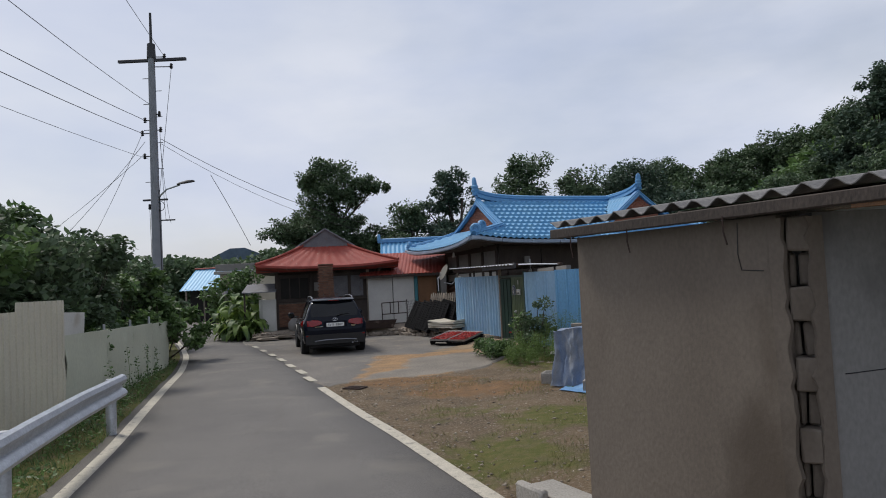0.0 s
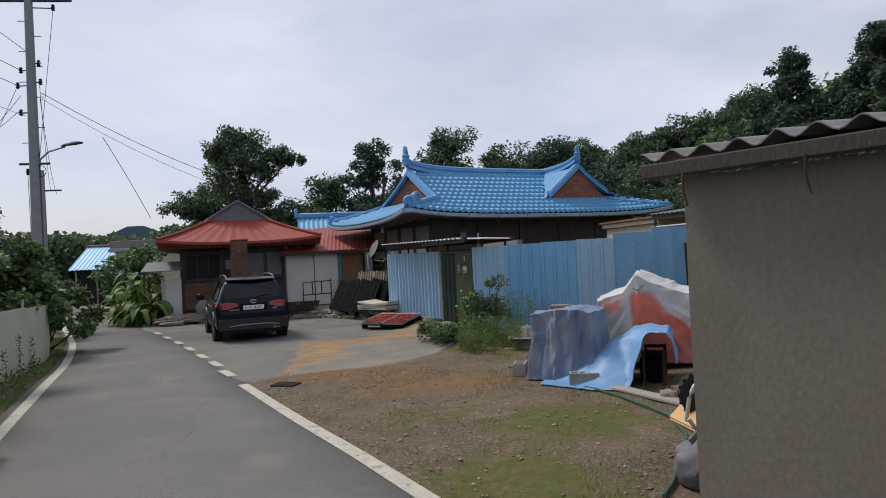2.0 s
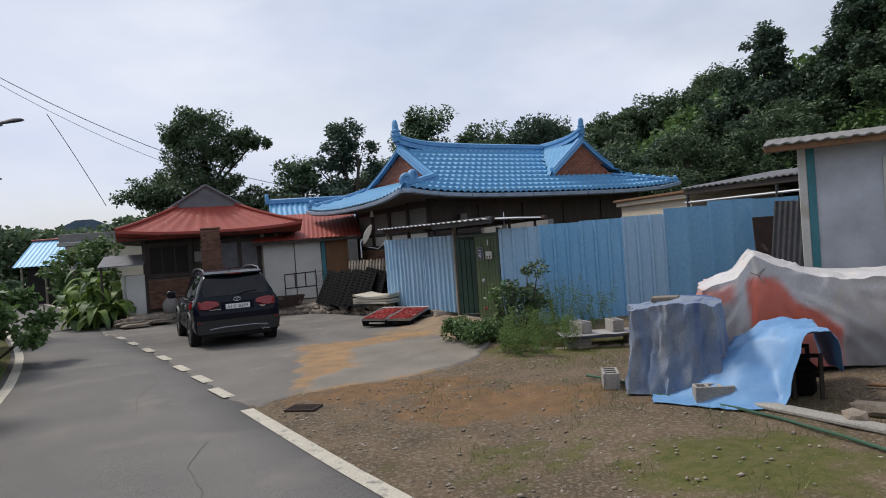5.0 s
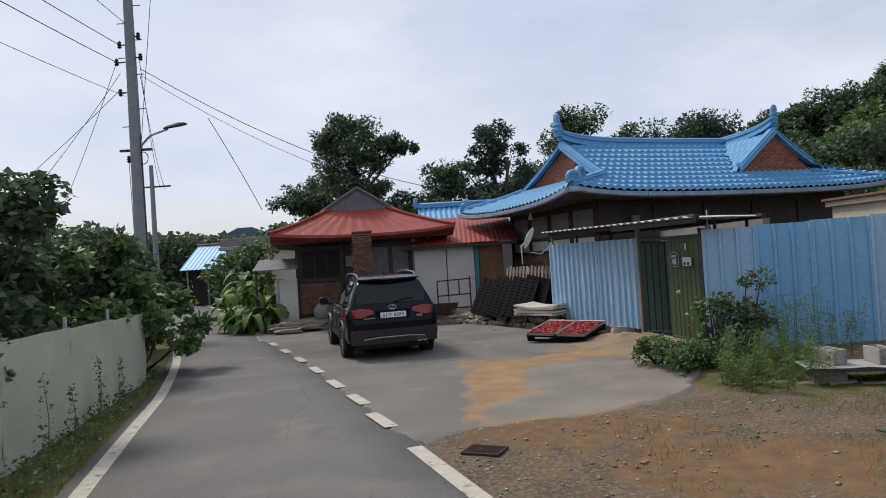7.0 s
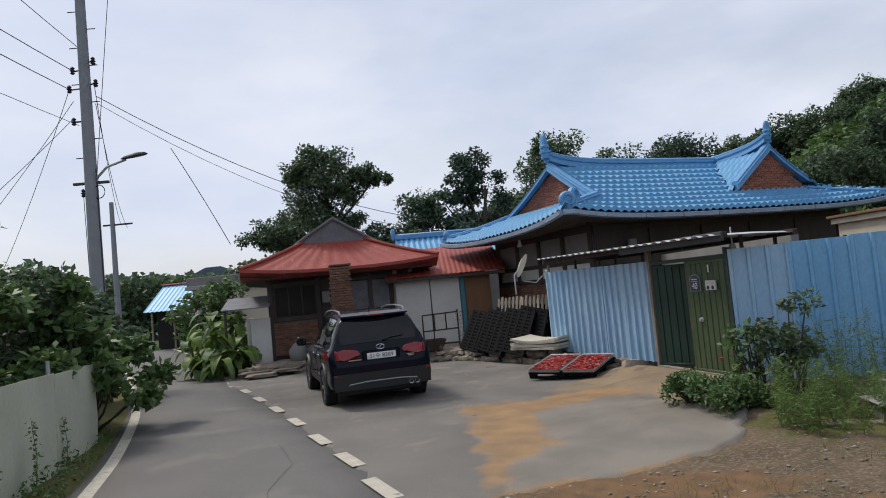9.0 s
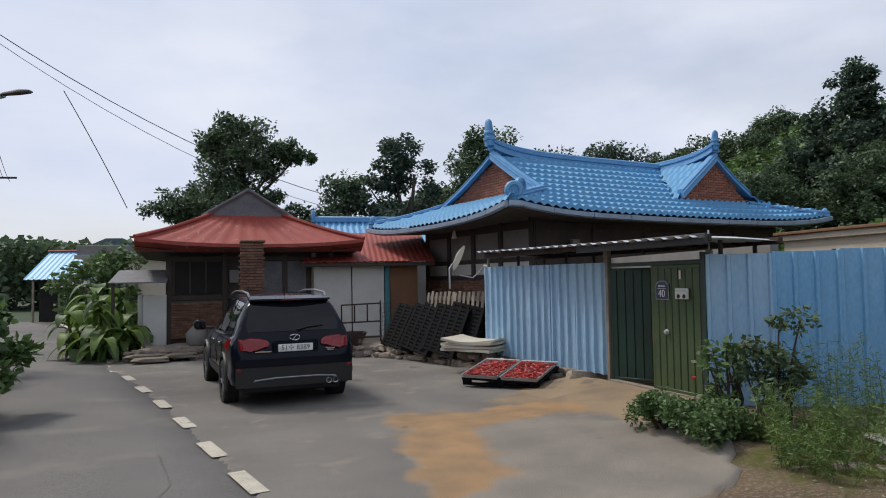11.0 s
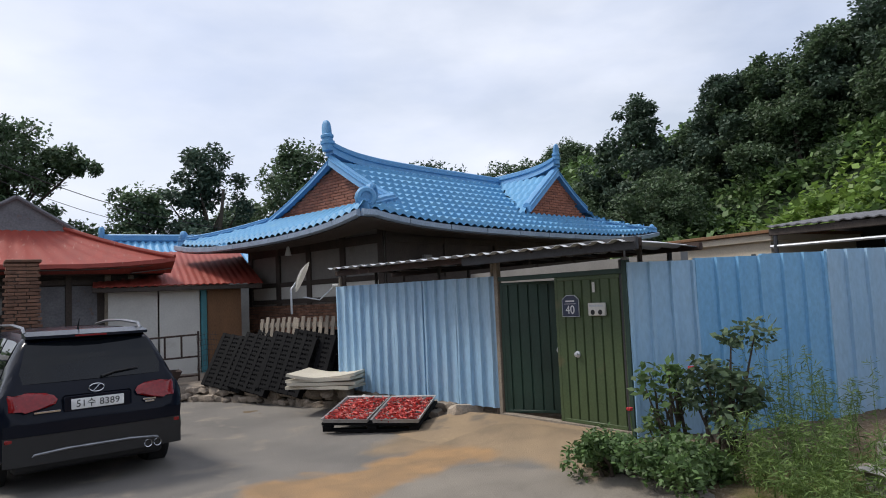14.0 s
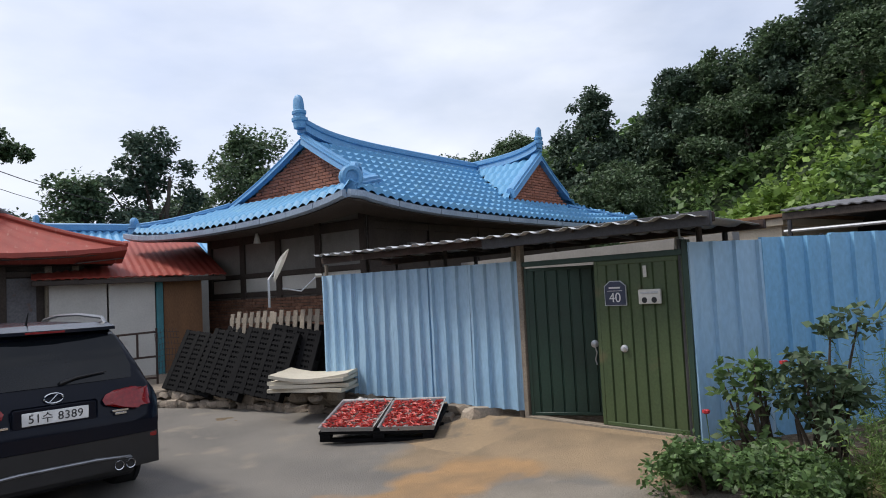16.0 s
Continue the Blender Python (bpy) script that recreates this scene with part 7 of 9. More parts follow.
for x, y, s in ((-6.2, 27.95, 1.0),):
    sk = thing("grain_sack", (x, y, 0.33), "pale knotted sack beside the brick wall", "sack")
    bm = bmesh.new()
    lathe(bm, [(0.0, 0.0), (0.2, 0.0), (0.26, 0.12), (0.25, 0.3), (0.17, 0.44), (0.07, 0.5), (0.11, 0.58), (0.0, 0.56)], 18)
    for v in bm.verts:
        v.co += Vector((noise.noise(v.co * 6), noise.noise(v.co * 6 + Vector((3, 0, 0))), 0)) * 0.04
    part("sack", bm, "plaster", sk)

# satellite dish on the wall corner
dish = thing("satellite_dish", pose(0.12, 24.35, 2.28, 0, 0, -112), "white oval satellite dish on an arm", "satellite dish")
bm = bmesh.new()
rows = []
for r in np.linspace(0.02, 0.30, 7):
    rows.append([(r * math.cos(a) * 0.9, -0.25 + 0.9 * r * r, r * math.sin(a)) for a in np.linspace(0, math.tau, 24, endpoint=False)])
loft(bm, rows, True, False)
bmesh.ops.solidify(bm, geom=list(bm.faces), thickness=0.012)
for v in bm.verts:
    v.co = pose(0, 0, 0, -25, 0, 0) @ v.co
part("reflector", bm, "white_panel", dish)
part("feed_arm", tubed([(0, -0.15, -0.3), (0.0, 0.15, -0.36), (0.0, 0.42, -0.12)], 0.014, 6), "galv", dish)
part("feed_horn", lathe(bmesh.new(), [(0.0, 0.36), (0.035, 0.36), (0.03, 0.46), (0.0, 0.46)], 10, "y"), "white_panel", dish).matrix_local = Matrix.Translation((0, 0.03, -0.12))
part("wall_arm", tubed([(0, -0.25, 0), (0.05, -0.36, -0.15), (0.02, -0.36, -0.6)], 0.02, 8), "galv", dish)
ac = thing("wall_box", HOUSE @ pose(1.1, -2.02, 2.55), "small pale box fixed under the eave", "box")
part("case", boxed((-0.11, -0.12, 0), (0.11, 0.0, 0.28), 0.015), "plaster", ac)
part("knob", boxed((-0.04, -0.13, 0.06), (0.04, -0.121, 0.14), 0.004), "grey_tin", ac)
sp = thing("eave_lamp", HOUSE @ pose(-0.9, 0.4, 3.02), "small white lamp hanging from the eave", "lamp")
part("shade", lathe(bmesh.new(), [(0.02, 0.16), (0.03, 0.14), (0.075, -0.05), (0.07, -0.05), (0.025, 0.13)], 14), "white_panel", sp)
part("stem", tubed([(0, 0, 0.14), (0, 0, 0.3)], 0.01, 6), "galv", sp)
cam2 = thing("gate_lamp", GATE @ pose(1.95, 0.25, 1.86), "white lamp above the gate", "lamp")
part("shade", lathe(bmesh.new(), [(0.03, 0.14), (0.05, 0.12), (0.06, 0.0), (0.03, -0.02), (0.0, -0.02)], 12), "white_panel", cam2)
part("stem", tubed([(0, 0, 0.12), (0, 0.0, 0.4)], 0.012, 6), "galv", cam2)

# drain grate by the road line
grate = thing("drain_grate", pose(-1.85, 13.45, 0.02, 0, 0, -25) @ Matrix.Diagonal((0.66, 0.75, 1, 1)), "rusty iron drain grate at the road edge", "drain")
for lo, hi in (((-0.3, -0.2, 0), (0.3, -0.17, 0.025)), ((-0.3, 0.17, 0), (0.3, 0.2, 0.025)), ((-0.3, -0.17, 0), (-0.27, 0.17, 0.025)), ((0.27, -0.17, 0), (0.3, 0.17, 0.025))):
    part("frame_bar", boxed(lo, hi, 0.003), "rust", grate)
for x in np.linspace(-0.24, 0.24, 12):
    part("bar", boxed((x - 0.009, -0.17, 0.002), (x + 0.009, 0.17, 0.022), 0.002), "rust", grate)


# ---- covered heaps, blocks and hose on the verge ----
def draped(name, outline, top, m, mat, parent, seed, folds=0.05, n=64, rise=1.0, flare=0.08, label="", levels=16, ripple=0.5, crumple=0.0):
    """A cloth over a heap: from a ring on the ground up to a rounded top, with hanging folds."""
    rows, keep = [], []
    ol = along(outline + outline[:1], n + 1)[:-1]
    cx, cy = np.mean(ol, axis=0)
    for j in range(levels + 1):
        t = j / levels
        row = []
        for i, p in enumerate(ol):
            a = i / n
            dx, dy = p[0] - cx, p[1] - cy
            if t < 0.62:
                s = 1 + flare * (1 - t / 0.62) ** 2
                h = t / 0.62 * rise
            else:
                f = (t - 0.62) / 0.38
                s = math.cos(f * math.pi / 2) ** 0.7 if f < 1 else 0.0
                h = rise
            f2 = folds * (1 - max(0, (t - 0.62) / 0.38)) * (noise.noise(Vector((math.cos(a * math.tau) * 3.1, math.sin(a * math.tau) * 3.1, seed + t * ripple))) + 0.6 * noise.noise(Vector((math.cos(a * math.tau) * 9, math.sin(a * math.tau) * 9, seed + t * 2 * ripple))))
            x, y = cx + dx * (s + f2), cy + dy * (s + f2)
            zt = top(x, y)
            z = 0.01 + zt * min(h, 1) + 0.02 * noise.noise(Vector((x * 6, y * 6, seed))) * (t > 0.1)
            if crumple:
                q = Vector((x * 6, y * 6, z * 4 + seed))
                x, y, z = x + crumple * noise.fractal(q, 0.8, 2.0, 3), y + crumple * noise.fractal(q + Vector((7, 0, 0)), 0.8, 2.0, 3), z + 0.5 * crumple * noise.fractal(q + Vector((0, 9, 0)), 0.8, 2.0, 3) * (t > 0.1)
            row.append(Vector((x, y, max(0.004, z))))
        rows.append(row)
    bm = bmesh.new()
    loft(bm, rows, True, False)
    top_ring = list(bm.verts)[-n:] if len(bm.verts) >= n else []
    if top_ring:
        bmesh.ops.remove_doubles(bm, verts=top_ring, dist=0.002)
    for v in bm.verts:
        v.co = m @ v.co
    return part(name, bm, mat, parent, label)


b1 = thing("covered_bin", pose(2.42, 11.88, 0.13, 0, 0, -38), "barrel heap under faded blue-grey net cloth", "covered heap")
draped("cloth", [(-0.46, -0.40), (0.0, -0.44), (0.46, -0.38), (0.5, 0.05), (0.42, 0.46), (-0.05, 0.5), (-0.46, 0.40), (-0.5, 0.0)], lambda x, y: 0.98 + 0.04 * math.sin(x * 5 + 1) - 0.05 * abs(y), Matrix(), "cloth_blue", b1, 3.0, 0.13, 170, flare=0.12, levels=40, ripple=1.3, crumple=0.035)
part("brick_weight", boxed((-0.25, -0.1, 0.99), (0.05, 0.08, 1.05), 0.01), "wood_pale", b1)
part("folded_rag", boxed((0.02, -0.2, 0.98), (0.3, 0.1, 1.02), 0.02), "cloth_blue", b1)
b2 = thing("tarp_heap", pose(2.98, 11.15, 0.13, 0, 0, -27), "heap under a crumpled bright blue tarpaulin weighted with stones", "covered heap")


def tarp_point(u, v):
    """Across (u) the sheet climbs from the ground to a flat top and hangs down again; along (v) its near left part lies on the ground."""
    x = float(np.interp(u, (0, 0.52, 0.80, 0.86, 1.0), (-1.15, 0.10, 0.56, 0.62, 0.66)))
    z = float(np.interp(u, (0, 0.10, 0.30, 0.52, 0.66, 0.80, 0.86, 1.0), (0.0, 0.07, 0.34, 0.66, 0.70, 0.68, 0.58, 0.26)))
    w = smooth01(0.02, 0.34, x)
    near_ = float(np.interp(x, (-1.1, -0.4, 0.2, 0.7), (-0.35, -0.66, -0.62, -0.38)))
    y = near_ + (0.62 - near_) * v
    z *= w + (1 - w) * smooth01(0.0, 0.62, v)
    crease = abs(noise.noise(Vector((x * 3.2 + y * 1.6, y * 2.0 - x, 2.0))))
    z += 0.10 * (0.35 - crease) * min(1.0, z * 4) + 0.014 * noise.noise(Vector((x * 14, y * 14, 5)))
    return Vector((x + 0.03 * noise.noise(Vector((y * 5, z * 5, 1))), y + 0.035 * noise.noise(Vector((x * 5, 4, z * 3))), max(0.012, z + 0.015)))


sheet_mesh("tarpaulin", [[tarp_point(i / 55, j / 50) for j in range(51)] for i in range(56)], "tarp_blue", b2, thick=0.004)
for x in (0.24, 0.50):
    for y in (-0.18, 0.40):
        part("frame_leg", boxed((x - 0.02, y - 0.02, 0.0), (x + 0.02, y + 0.02, 0.46), 0.004), "wood_dark", b2)
for z in (0.22, 0.42):
    for y in (-0.18, 0.40):
        part("frame_rail", boxed((0.24, y - 0.015, z), (0.50, y + 0.015, z + 0.04), 0.004), "pallet_black", b2)
# added black box that darkens the tarpaulin's open side like deep shade
part("dark_bundle", boxed((0.18, -0.10, 0.0), (0.48, 0.36, 0.36), 0.05), "pallet_black", b2, "black box added for the shade under the tarpaulin")

M["wrap"] = material("printed_film_wrap", (0.60, 0.57, 0.55), 0.35, col2=(0.50, 0.48, 0.47), scale=3, fine=60, vary=0.08, bump=0.15, stain=(0.62, 0.55, 0.42), stain_at=0.60, stain_scale=5, stretch=(1.0, 1.0, 0.4))
wn_, wk_ = M["wrap"].node_tree.nodes, M["wrap"].node_tree.links
w_bsdf = wn_["Principled BSDF"]
w_col = w_bsdf.inputs["Base Color"].links[0].from_socket
for key_, tint_ in (("red_print", (0.60, 0.125, 0.075)), ("grey_film", (0.25, 0.245, 0.25))):
    w_at = wn_.new("ShaderNodeAttribute")
    w_at.attribute_name = key_
    w_mx = wn_.new("ShaderNodeMix")
    w_mx.data_type = "RGBA"
    wk_.new(w_at.outputs["Fac"], w_mx.inputs["Factor"])
    wk_.new(w_col, w_mx.inputs["A"])
    w_mx.inputs["B"].default_value = (*tint_, 1)
    w_col = w_mx.outputs["Result"]
wk_.new(w_col, w_bsdf.inputs["Base Color"])
b3 = thing("covered_machine", pose(4.3, 12.15, 0.24, 0, 0, -31) @ Matrix.Diagonal((0.92, 0.9, 1.0, 1)), "farm machine wrapped in pale film printed with red", "covered machine")


def machine_top(x, y):
    return float(np.interp(x, (-1.4, -1.25, -0.85, -0.62, -0.35, 0.0, 0.4, 1.0, 1.4), (0.93, 0.98, 1.10, 1.36, 1.24, 1.12, 1.04, 1.05, 0.90))) - 0.16 * abs(y) ** 2


wrap = draped("wrap", [(-1.28, -0.52), (-0.6, -0.62), (0.2, -0.66), (0.9, -0.60), (1.22, -0.45), (1.30, 0.1), (1.15, 0.62), (0, 0.72), (-1.2, 0.62), (-1.32, 0.1)], machine_top, Matrix(), "wrap", b3, 8.0, 0.05, 190, flare=0.04, levels=46, ripple=1.2, crumple=0.02)
tie = Vector((-0.58, -0.62, 1.10))
red_, grey_ = [], []
for v in wrap.data.vertices:
    p = v.co
    r = p - tie
    ray_ = math.atan2(r.z, r.x)
    k = 0.065 * (0.3 - abs(noise.noise(Vector((ray_ * 5.5, r.length * 0.5, 3))))) * smooth01(0.05, 0.5, r.length) * smooth01(2.6, 1.2, r.length)
    v.co = p + Vector((p.x * 0.3, p.y, 0.3 * p.z)).normalized() * k
    w_ = 0.14 * noise.noise(p * 2.6) + 0.10 * noise.noise(Vector((ray_ * 9, 1, 0)))
    low_red = smooth01(0.06, -0.06, p.z - (0.98 - 0.62 * max(0, p.x + 0.5) + w_)) * smooth01(-0.74, -0.66, p.x + w_ * 0.3) * smooth01(0.38, 0.30, p.x + w_ * 0.3) * (p.y < 0.3)
    end_red = smooth01(0.20, 0.06, abs(p.z - 0.80 - w_)) * smooth01(-0.80, -0.95, p.x) + 0.55 * smooth01(1.12, 1.22, p.x + 0.4 * w_) * smooth01(0.9, 0.6, p.z)
    red_.append(min(1.0, low_red * 0.95 + 0.75 * end_red))
    grey_.append(0.85 * smooth01(0.28, 0.42, p.x + w_ * 0.3) * smooth01(0.72, 0.35, p.z + w_) + 0.3 * smooth01(0.1, -0.1, p.z - 0.35))
for key_, val_ in (("red_print", red_), ("grey_film", grey_)):
    at = wrap.data.attributes.new(key_, "FLOAT", "POINT")
    at.data.foreach_set("value", np.asarray(val_, np.float32))
part("cord", tubed([(-0.68, -0.63, 1.12), (-0.58, -0.68, 1.08), (-0.50, -0.66, 1.16), (-0.60, -0.66, 1.10), (-0.52, -0.69, 0.98)], 0.008, 5), "wood_pale", b3)


def cement_block(m, label="grey hollow cement block on the ground"):
    th = thing("cement_block", m, label, "block", "cement blocks")
    for y in (-0.095, 0.065):
        part("shell", boxed((-0.195, y, 0), (0.195, y + 0.03, 0.19), 0.004), "concrete", th)
    for x in (-0.195, -0.075, 0.045, 0.165):
        part("web", boxed((x, -0.064, 0.001), (x + 0.03, 0.064, 0.189), 0.003), "concrete", th)
    return th


cbk = cement_block(pose(2.36, 11.12, 0.12, 0, 0, -20))
copy_thing(cbk, pose(1.78, 12.35, 0.12, 0, 0, 70))
bench = thing("board_bench", pose(3.1, 15.35, 0.07, 0, 0, -12), "low bench of boards and printed sheet on blocks", "bench")
part("board", boxed((-0.75, -0.3, 0.20), (0.75, 0.3, 0.235), 0.006), "wood_pale", bench)
rows = [[(x, y, 0.242 + 0.012 * noise.noise(Vector((x * 5, y * 5, 0)))) for y in np.linspace(-0.36, 0.2, 8)] for x in np.linspace(-0.8, 0.35, 14)]
sheet_mesh("cover_sheet", rows, "tray_grey", bench, thick=0.006)
part("print_band", boxed((-0.5, -0.37, 0.19), (0.2, -0.365, 0.22), 0.001), "sign_navy", bench)
for x in (-0.5, 0.5):
    part("support", boxed((x - 0.2, -0.2, 0), (x + 0.2, 0.2, 0.199), 0.01), "concrete", bench)
copy_thing(cbk, pose(2.68, 15.45, 0.315, 0, 0, 100))
copy_thing(cbk, pose(3.22, 15.3, 0.315, 0, 0, 85))
bm = bmesh.new()
hp = along([(1.75, 13.0), (1.93, 12.5), (1.97, 11.68), (2.2, 11.15), (2.4, 10.7), (2.56, 9.82), (2.62, 9.08), (2.42, 8.39), (2.11, 7.8), (1.86, 7.41), (1.5, 6.9)], 70)
tube(bm, [(p[0] + 0.03 * noise.noise(Vector((p[0] * 2, p[1] * 2, 0))), p[1], float(ground_z(p[0], p[1])) + 0.03) for p in hp], 0.016, 8)
tagged(part("garden_hose", bm, "hose"), "dark green garden hose lying across the dirt", "hose")
bm = bmesh.new()
hp = along([(3.9, 10.8), (4.2, 10.3), (5.0, 9.6), (6.0, 9.2)], 30)
tube(bm, [(p[0], p[1], float(ground_z(p[0], p[1])) + 0.04) for p in hp], 0.018, 8)
tagged(part("garden_hose", bm, "wood_brown"), "brown garden hose lying beside the tarpaulin", "hose")
for k, (x, y, s) in enumerate(((2.75, 10.9, 0.8), (3.0, 9.95, 1.2), (3.35, 10.1, 1.0), (2.55, 11.0, 0.6), (2.1, 11.7, 0.7), (3.8, 9.7, 0.9))):
    rk = new("loose_stone", STONES[(k * 2) % 5])
    rk.matrix_world = pose(x, y, float(ground_z(x, y)) + 0.05 * s, 0, 0, 63 * k) @ Matrix.Diagonal((s, s, s, 1))
    tagged(rk, "pale stone that weighs down the tarpaulin", "stone", "loose stones")
plk = thing("cement_kerb", pose(2.85, 10.1, 0.13, 0, 0, -73), "narrow broken cement strip in the dirt", "kerb")
part("strip", boxed((-1.0, -0.09, 0), (0.9, 0.09, 0.05), 0.015), "concrete", plk)

# leaning sheets beside the pale house
st = thing("rusty_sheet", pose(6.2, 15.6, 0.3, -10, 0, -20), "dark rusty steel sheet leaning at the fence", "sheet")
part("plate", boxed((0, 0, 0), (0.9, 0.02, 1.75), 0.004), "rust", st)
st2 = thing("dark_sheet", pose(6.0, 15.2, 0.3, -8, 4, -55), "dark corrugated sheet leaning at the house corner", "sheet")
rib_sheet("sheet", (0, 0), (0.8, 0), 0, 2.0, "steel_dark", st2, period=0.09, depth=0.02, kind="wave")
ins = thing("insulation_board", pose(7.05, 13.3, 0.3, -16, 0, -38), "pale insulation panel leaning on the house wall", "panel")
part("panel", boxed((0, 0, 0), (0.6, 0.06, 1.1), 0.01), "mat_cream", ins)

# garden cart tipped up beside the shed
gc = thing("garden_cart", (2.15, 7.3, 0.1), "orange tub cart with silver tube handles, tipped on its nose", "cart")
O_ = Vector((2.15, 7.3, 0.1))


def bent(nm, pts, r, mt, lb="", sides=10):
    """A tube through corner points, with the corners rounded."""
    q = [Vector(p) - O_ for p in pts]
    for _ in range(2):
        s = [q[0]]
        for u, v in zip(q, q[1:]):
            s += [u.lerp(v, 0.25), u.lerp(v, 0.75)]
        q = s + [q[-1]]
    return part(nm, tubed(q, r, sides), mt, gc, lb)


bent("handle", [(2.24, 7.35, 0.86), (2.15, 7.37, 1.02), (2.06, 7.38, 1.22), (2.13, 7.38, 1.36), (2.26, 7.36, 1.35), (2.39, 7.33, 1.21), (2.75, 7.27, 0.86)], 0.019, "galv", "bent silver tube handle")
bent("handle", [(2.55, 7.45, 0.9), (2.52, 7.46, 1.19), (2.58, 7.45, 1.36), (2.72, 7.43, 1.36), (2.95, 7.4, 1.15)], 0.019, "galv", "bent silver tube handle")
bent("bracket_tube", [(2.21, 7.20, 1.03), (2.36, 7.18, 0.86), (2.32, 7.18, 0.66), (2.14, 7.20, 0.50), (1.96, 7.22, 0.48), (1.89, 7.24, 0.60)], 0.016, "galv")
bent("bracket_tube", [(2.22, 7.31, 0.87), (2.05, 7.33, 0.90), (1.96, 7.35, 0.77), (1.93, 7.36, 0.55)], 0.016, "galv")
u_ = Vector((0.64, 0, 0.56)).normalized()
w_ = Vector((0.56, 0, -0.64)).normalized()
bmat = Matrix(((u_.x, 0, w_.x, 1.91 - O_.x), (0, 1, 0, 7.36 - O_.y), (u_.z, 0, w_.z, 0.47 - O_.z), (0, 0, 0, 1)))
part("channel", boxed((-0.06, -0.20, -0.035), (0.92, -0.165, 0.035), 0.008, bmat), "grey_tin", gc, "grey metal channel")
bm = bmesh.new()
loft(bm, [[bmat @ Vector((0.06 + a_ * 0.80 + (0.5 - a_) * k_, -0.16 + c_ * 0.66, z_)) for a_, c_ in ((0, 0), (1, 0), (1, 1), (0, 1))] for z_, k_ in ((0.06, 0.0), (0.09, 0.02), (0.46, 0.22), (0.47, 0.25))], True, True)
bmesh.ops.bevel(bm, geom=list(bm.edges), offset=0.02, segments=2, affect="EDGES")
part("tub", bm, "orange_box", gc, "faded orange plastic tub")
for k_, (a_, z_) in enumerate(((0.50, 0.20), (0.58, 0.20), (0.52, 0.26), (0.62, 0.25), (0.36, 0.18))):
    part("mark_bar", boxed((a_, -0.155, z_), (a_ + 0.045, -0.147, z_ + 0.018), 0.002, bmat), "ink", gc)
for px0, py0, pz0 in ((2.21, 7.60, 0.70), (2.85, 7.30, 0.70)):
    whl = part("wheel", lathe(bmesh.new(), [(0.09, -0.05), (0.14, -0.06), (0.185, -0.045), (0.2, 0.0), (0.185, 0.045), (0.14, 0.06), (0.09, 0.05)], 28, "y"), "tyre", gc, "knobbly black tyre")
    whl.matrix_local = pose(px0 - O_.x, py0 - O_.y, pz0 - O_.z, 0, 0, -26)
    part("hub", lathe(bmesh.new(), [(0.0, -0.05), (0.03, -0.05), (0.035, -0.03), (0.09, -0.035), (0.09, 0.035), (0.0, 0.05)], 16, "y"), "steel_dark", whl)
    for k_ in range(18):
        a_ = k_ * math.tau / 18
        part("tread_lug", boxed((math.cos(a_) * 0.192 - 0.014, -0.05, math.sin(a_) * 0.192 - 0.014), (math.cos(a_) * 0.192 + 0.014, 0.05, math.sin(a_) * 0.192 + 0.014), 0.004), "tyre", whl)
part("axle", tubed([Vector((2.21, 7.60, 0.70)) - O_, Vector((2.85, 7.30, 0.70)) - O_], 0.015, 8), "galv", gc)
part("stay", tubed([Vector((2.3, 7.56, 0.70)) - O_, Vector((2.25, 7.42, 0.72)) - O_], 0.018, 6), "galv", gc)
part("stay", tubed([Vector((2.6, 7.2, 0.45)) - O_, Vector((2.65, 7.25, 0.0)) - O_ + Vector((0, 0, 0.1))], 0.018, 6), "galv", gc)
for gx_, gy_, gz_, gs_ in ((1.98, 7.06, 0.10, 1.0), (2.3, 6.95, 0.10, 0.9)):
    gb = thing("grey_sack", (gx_, gy_, gz_), "slumped dark grey cloth sack under the cart", "sack")
    bm = bmesh.new()
    bmesh.ops.create_icosphere(bm, subdivisions=4, radius=0.27 * gs_)
    for v in bm.verts:
        v.co.z *= 0.75
        v.co += v.co.normalized() * (0.07 * noise.noise(v.co * 6) + 0.03 * noise.noise(v.co * 16))
        v.co.z = max(0.0, v.co.z + 0.18)
    part("sack", bm, "grey_tin", gb)
yb = thing("yellow_sack", pose(2.22, 6.88, 0.34, 20, 35, 0), "bright yellow woven sack slumped against the cart", "sack")
bm = bmesh.new()
lathe(bm, [(0.0, 0.0), (0.26, 0.0), (0.34, 0.15), (0.30, 0.40), (0.16, 0.58), (0.05, 0.62), (0.0, 0.62)], 24)
for v in bm.verts:
    v.co += Vector((noise.noise(v.co * 5), noise.noise(v.co * 5 + Vector((3, 0, 0))), 0.5 * noise.noise(v.co * 7))) * 0.09
part("sack", bm, "yellow_bag", yb)

# cement edging of the planting bed
edge = thing("bed_edging", (0, 0, 0), "rough cement edging stones round the planting bed", "edging")
for k_ in range(6):
    p0 = Vector((1.45 + 0.36 * k_, 15.55 - 0.10 * k_, 0))
    part("edging_stone", boxed((p0.x, p0.y - 0.07, 0.02), (p0.x + 0.35, p0.y + 0.07, 0.11 + 0.015 * (k_ % 2)), 0.02), "stone", edge)
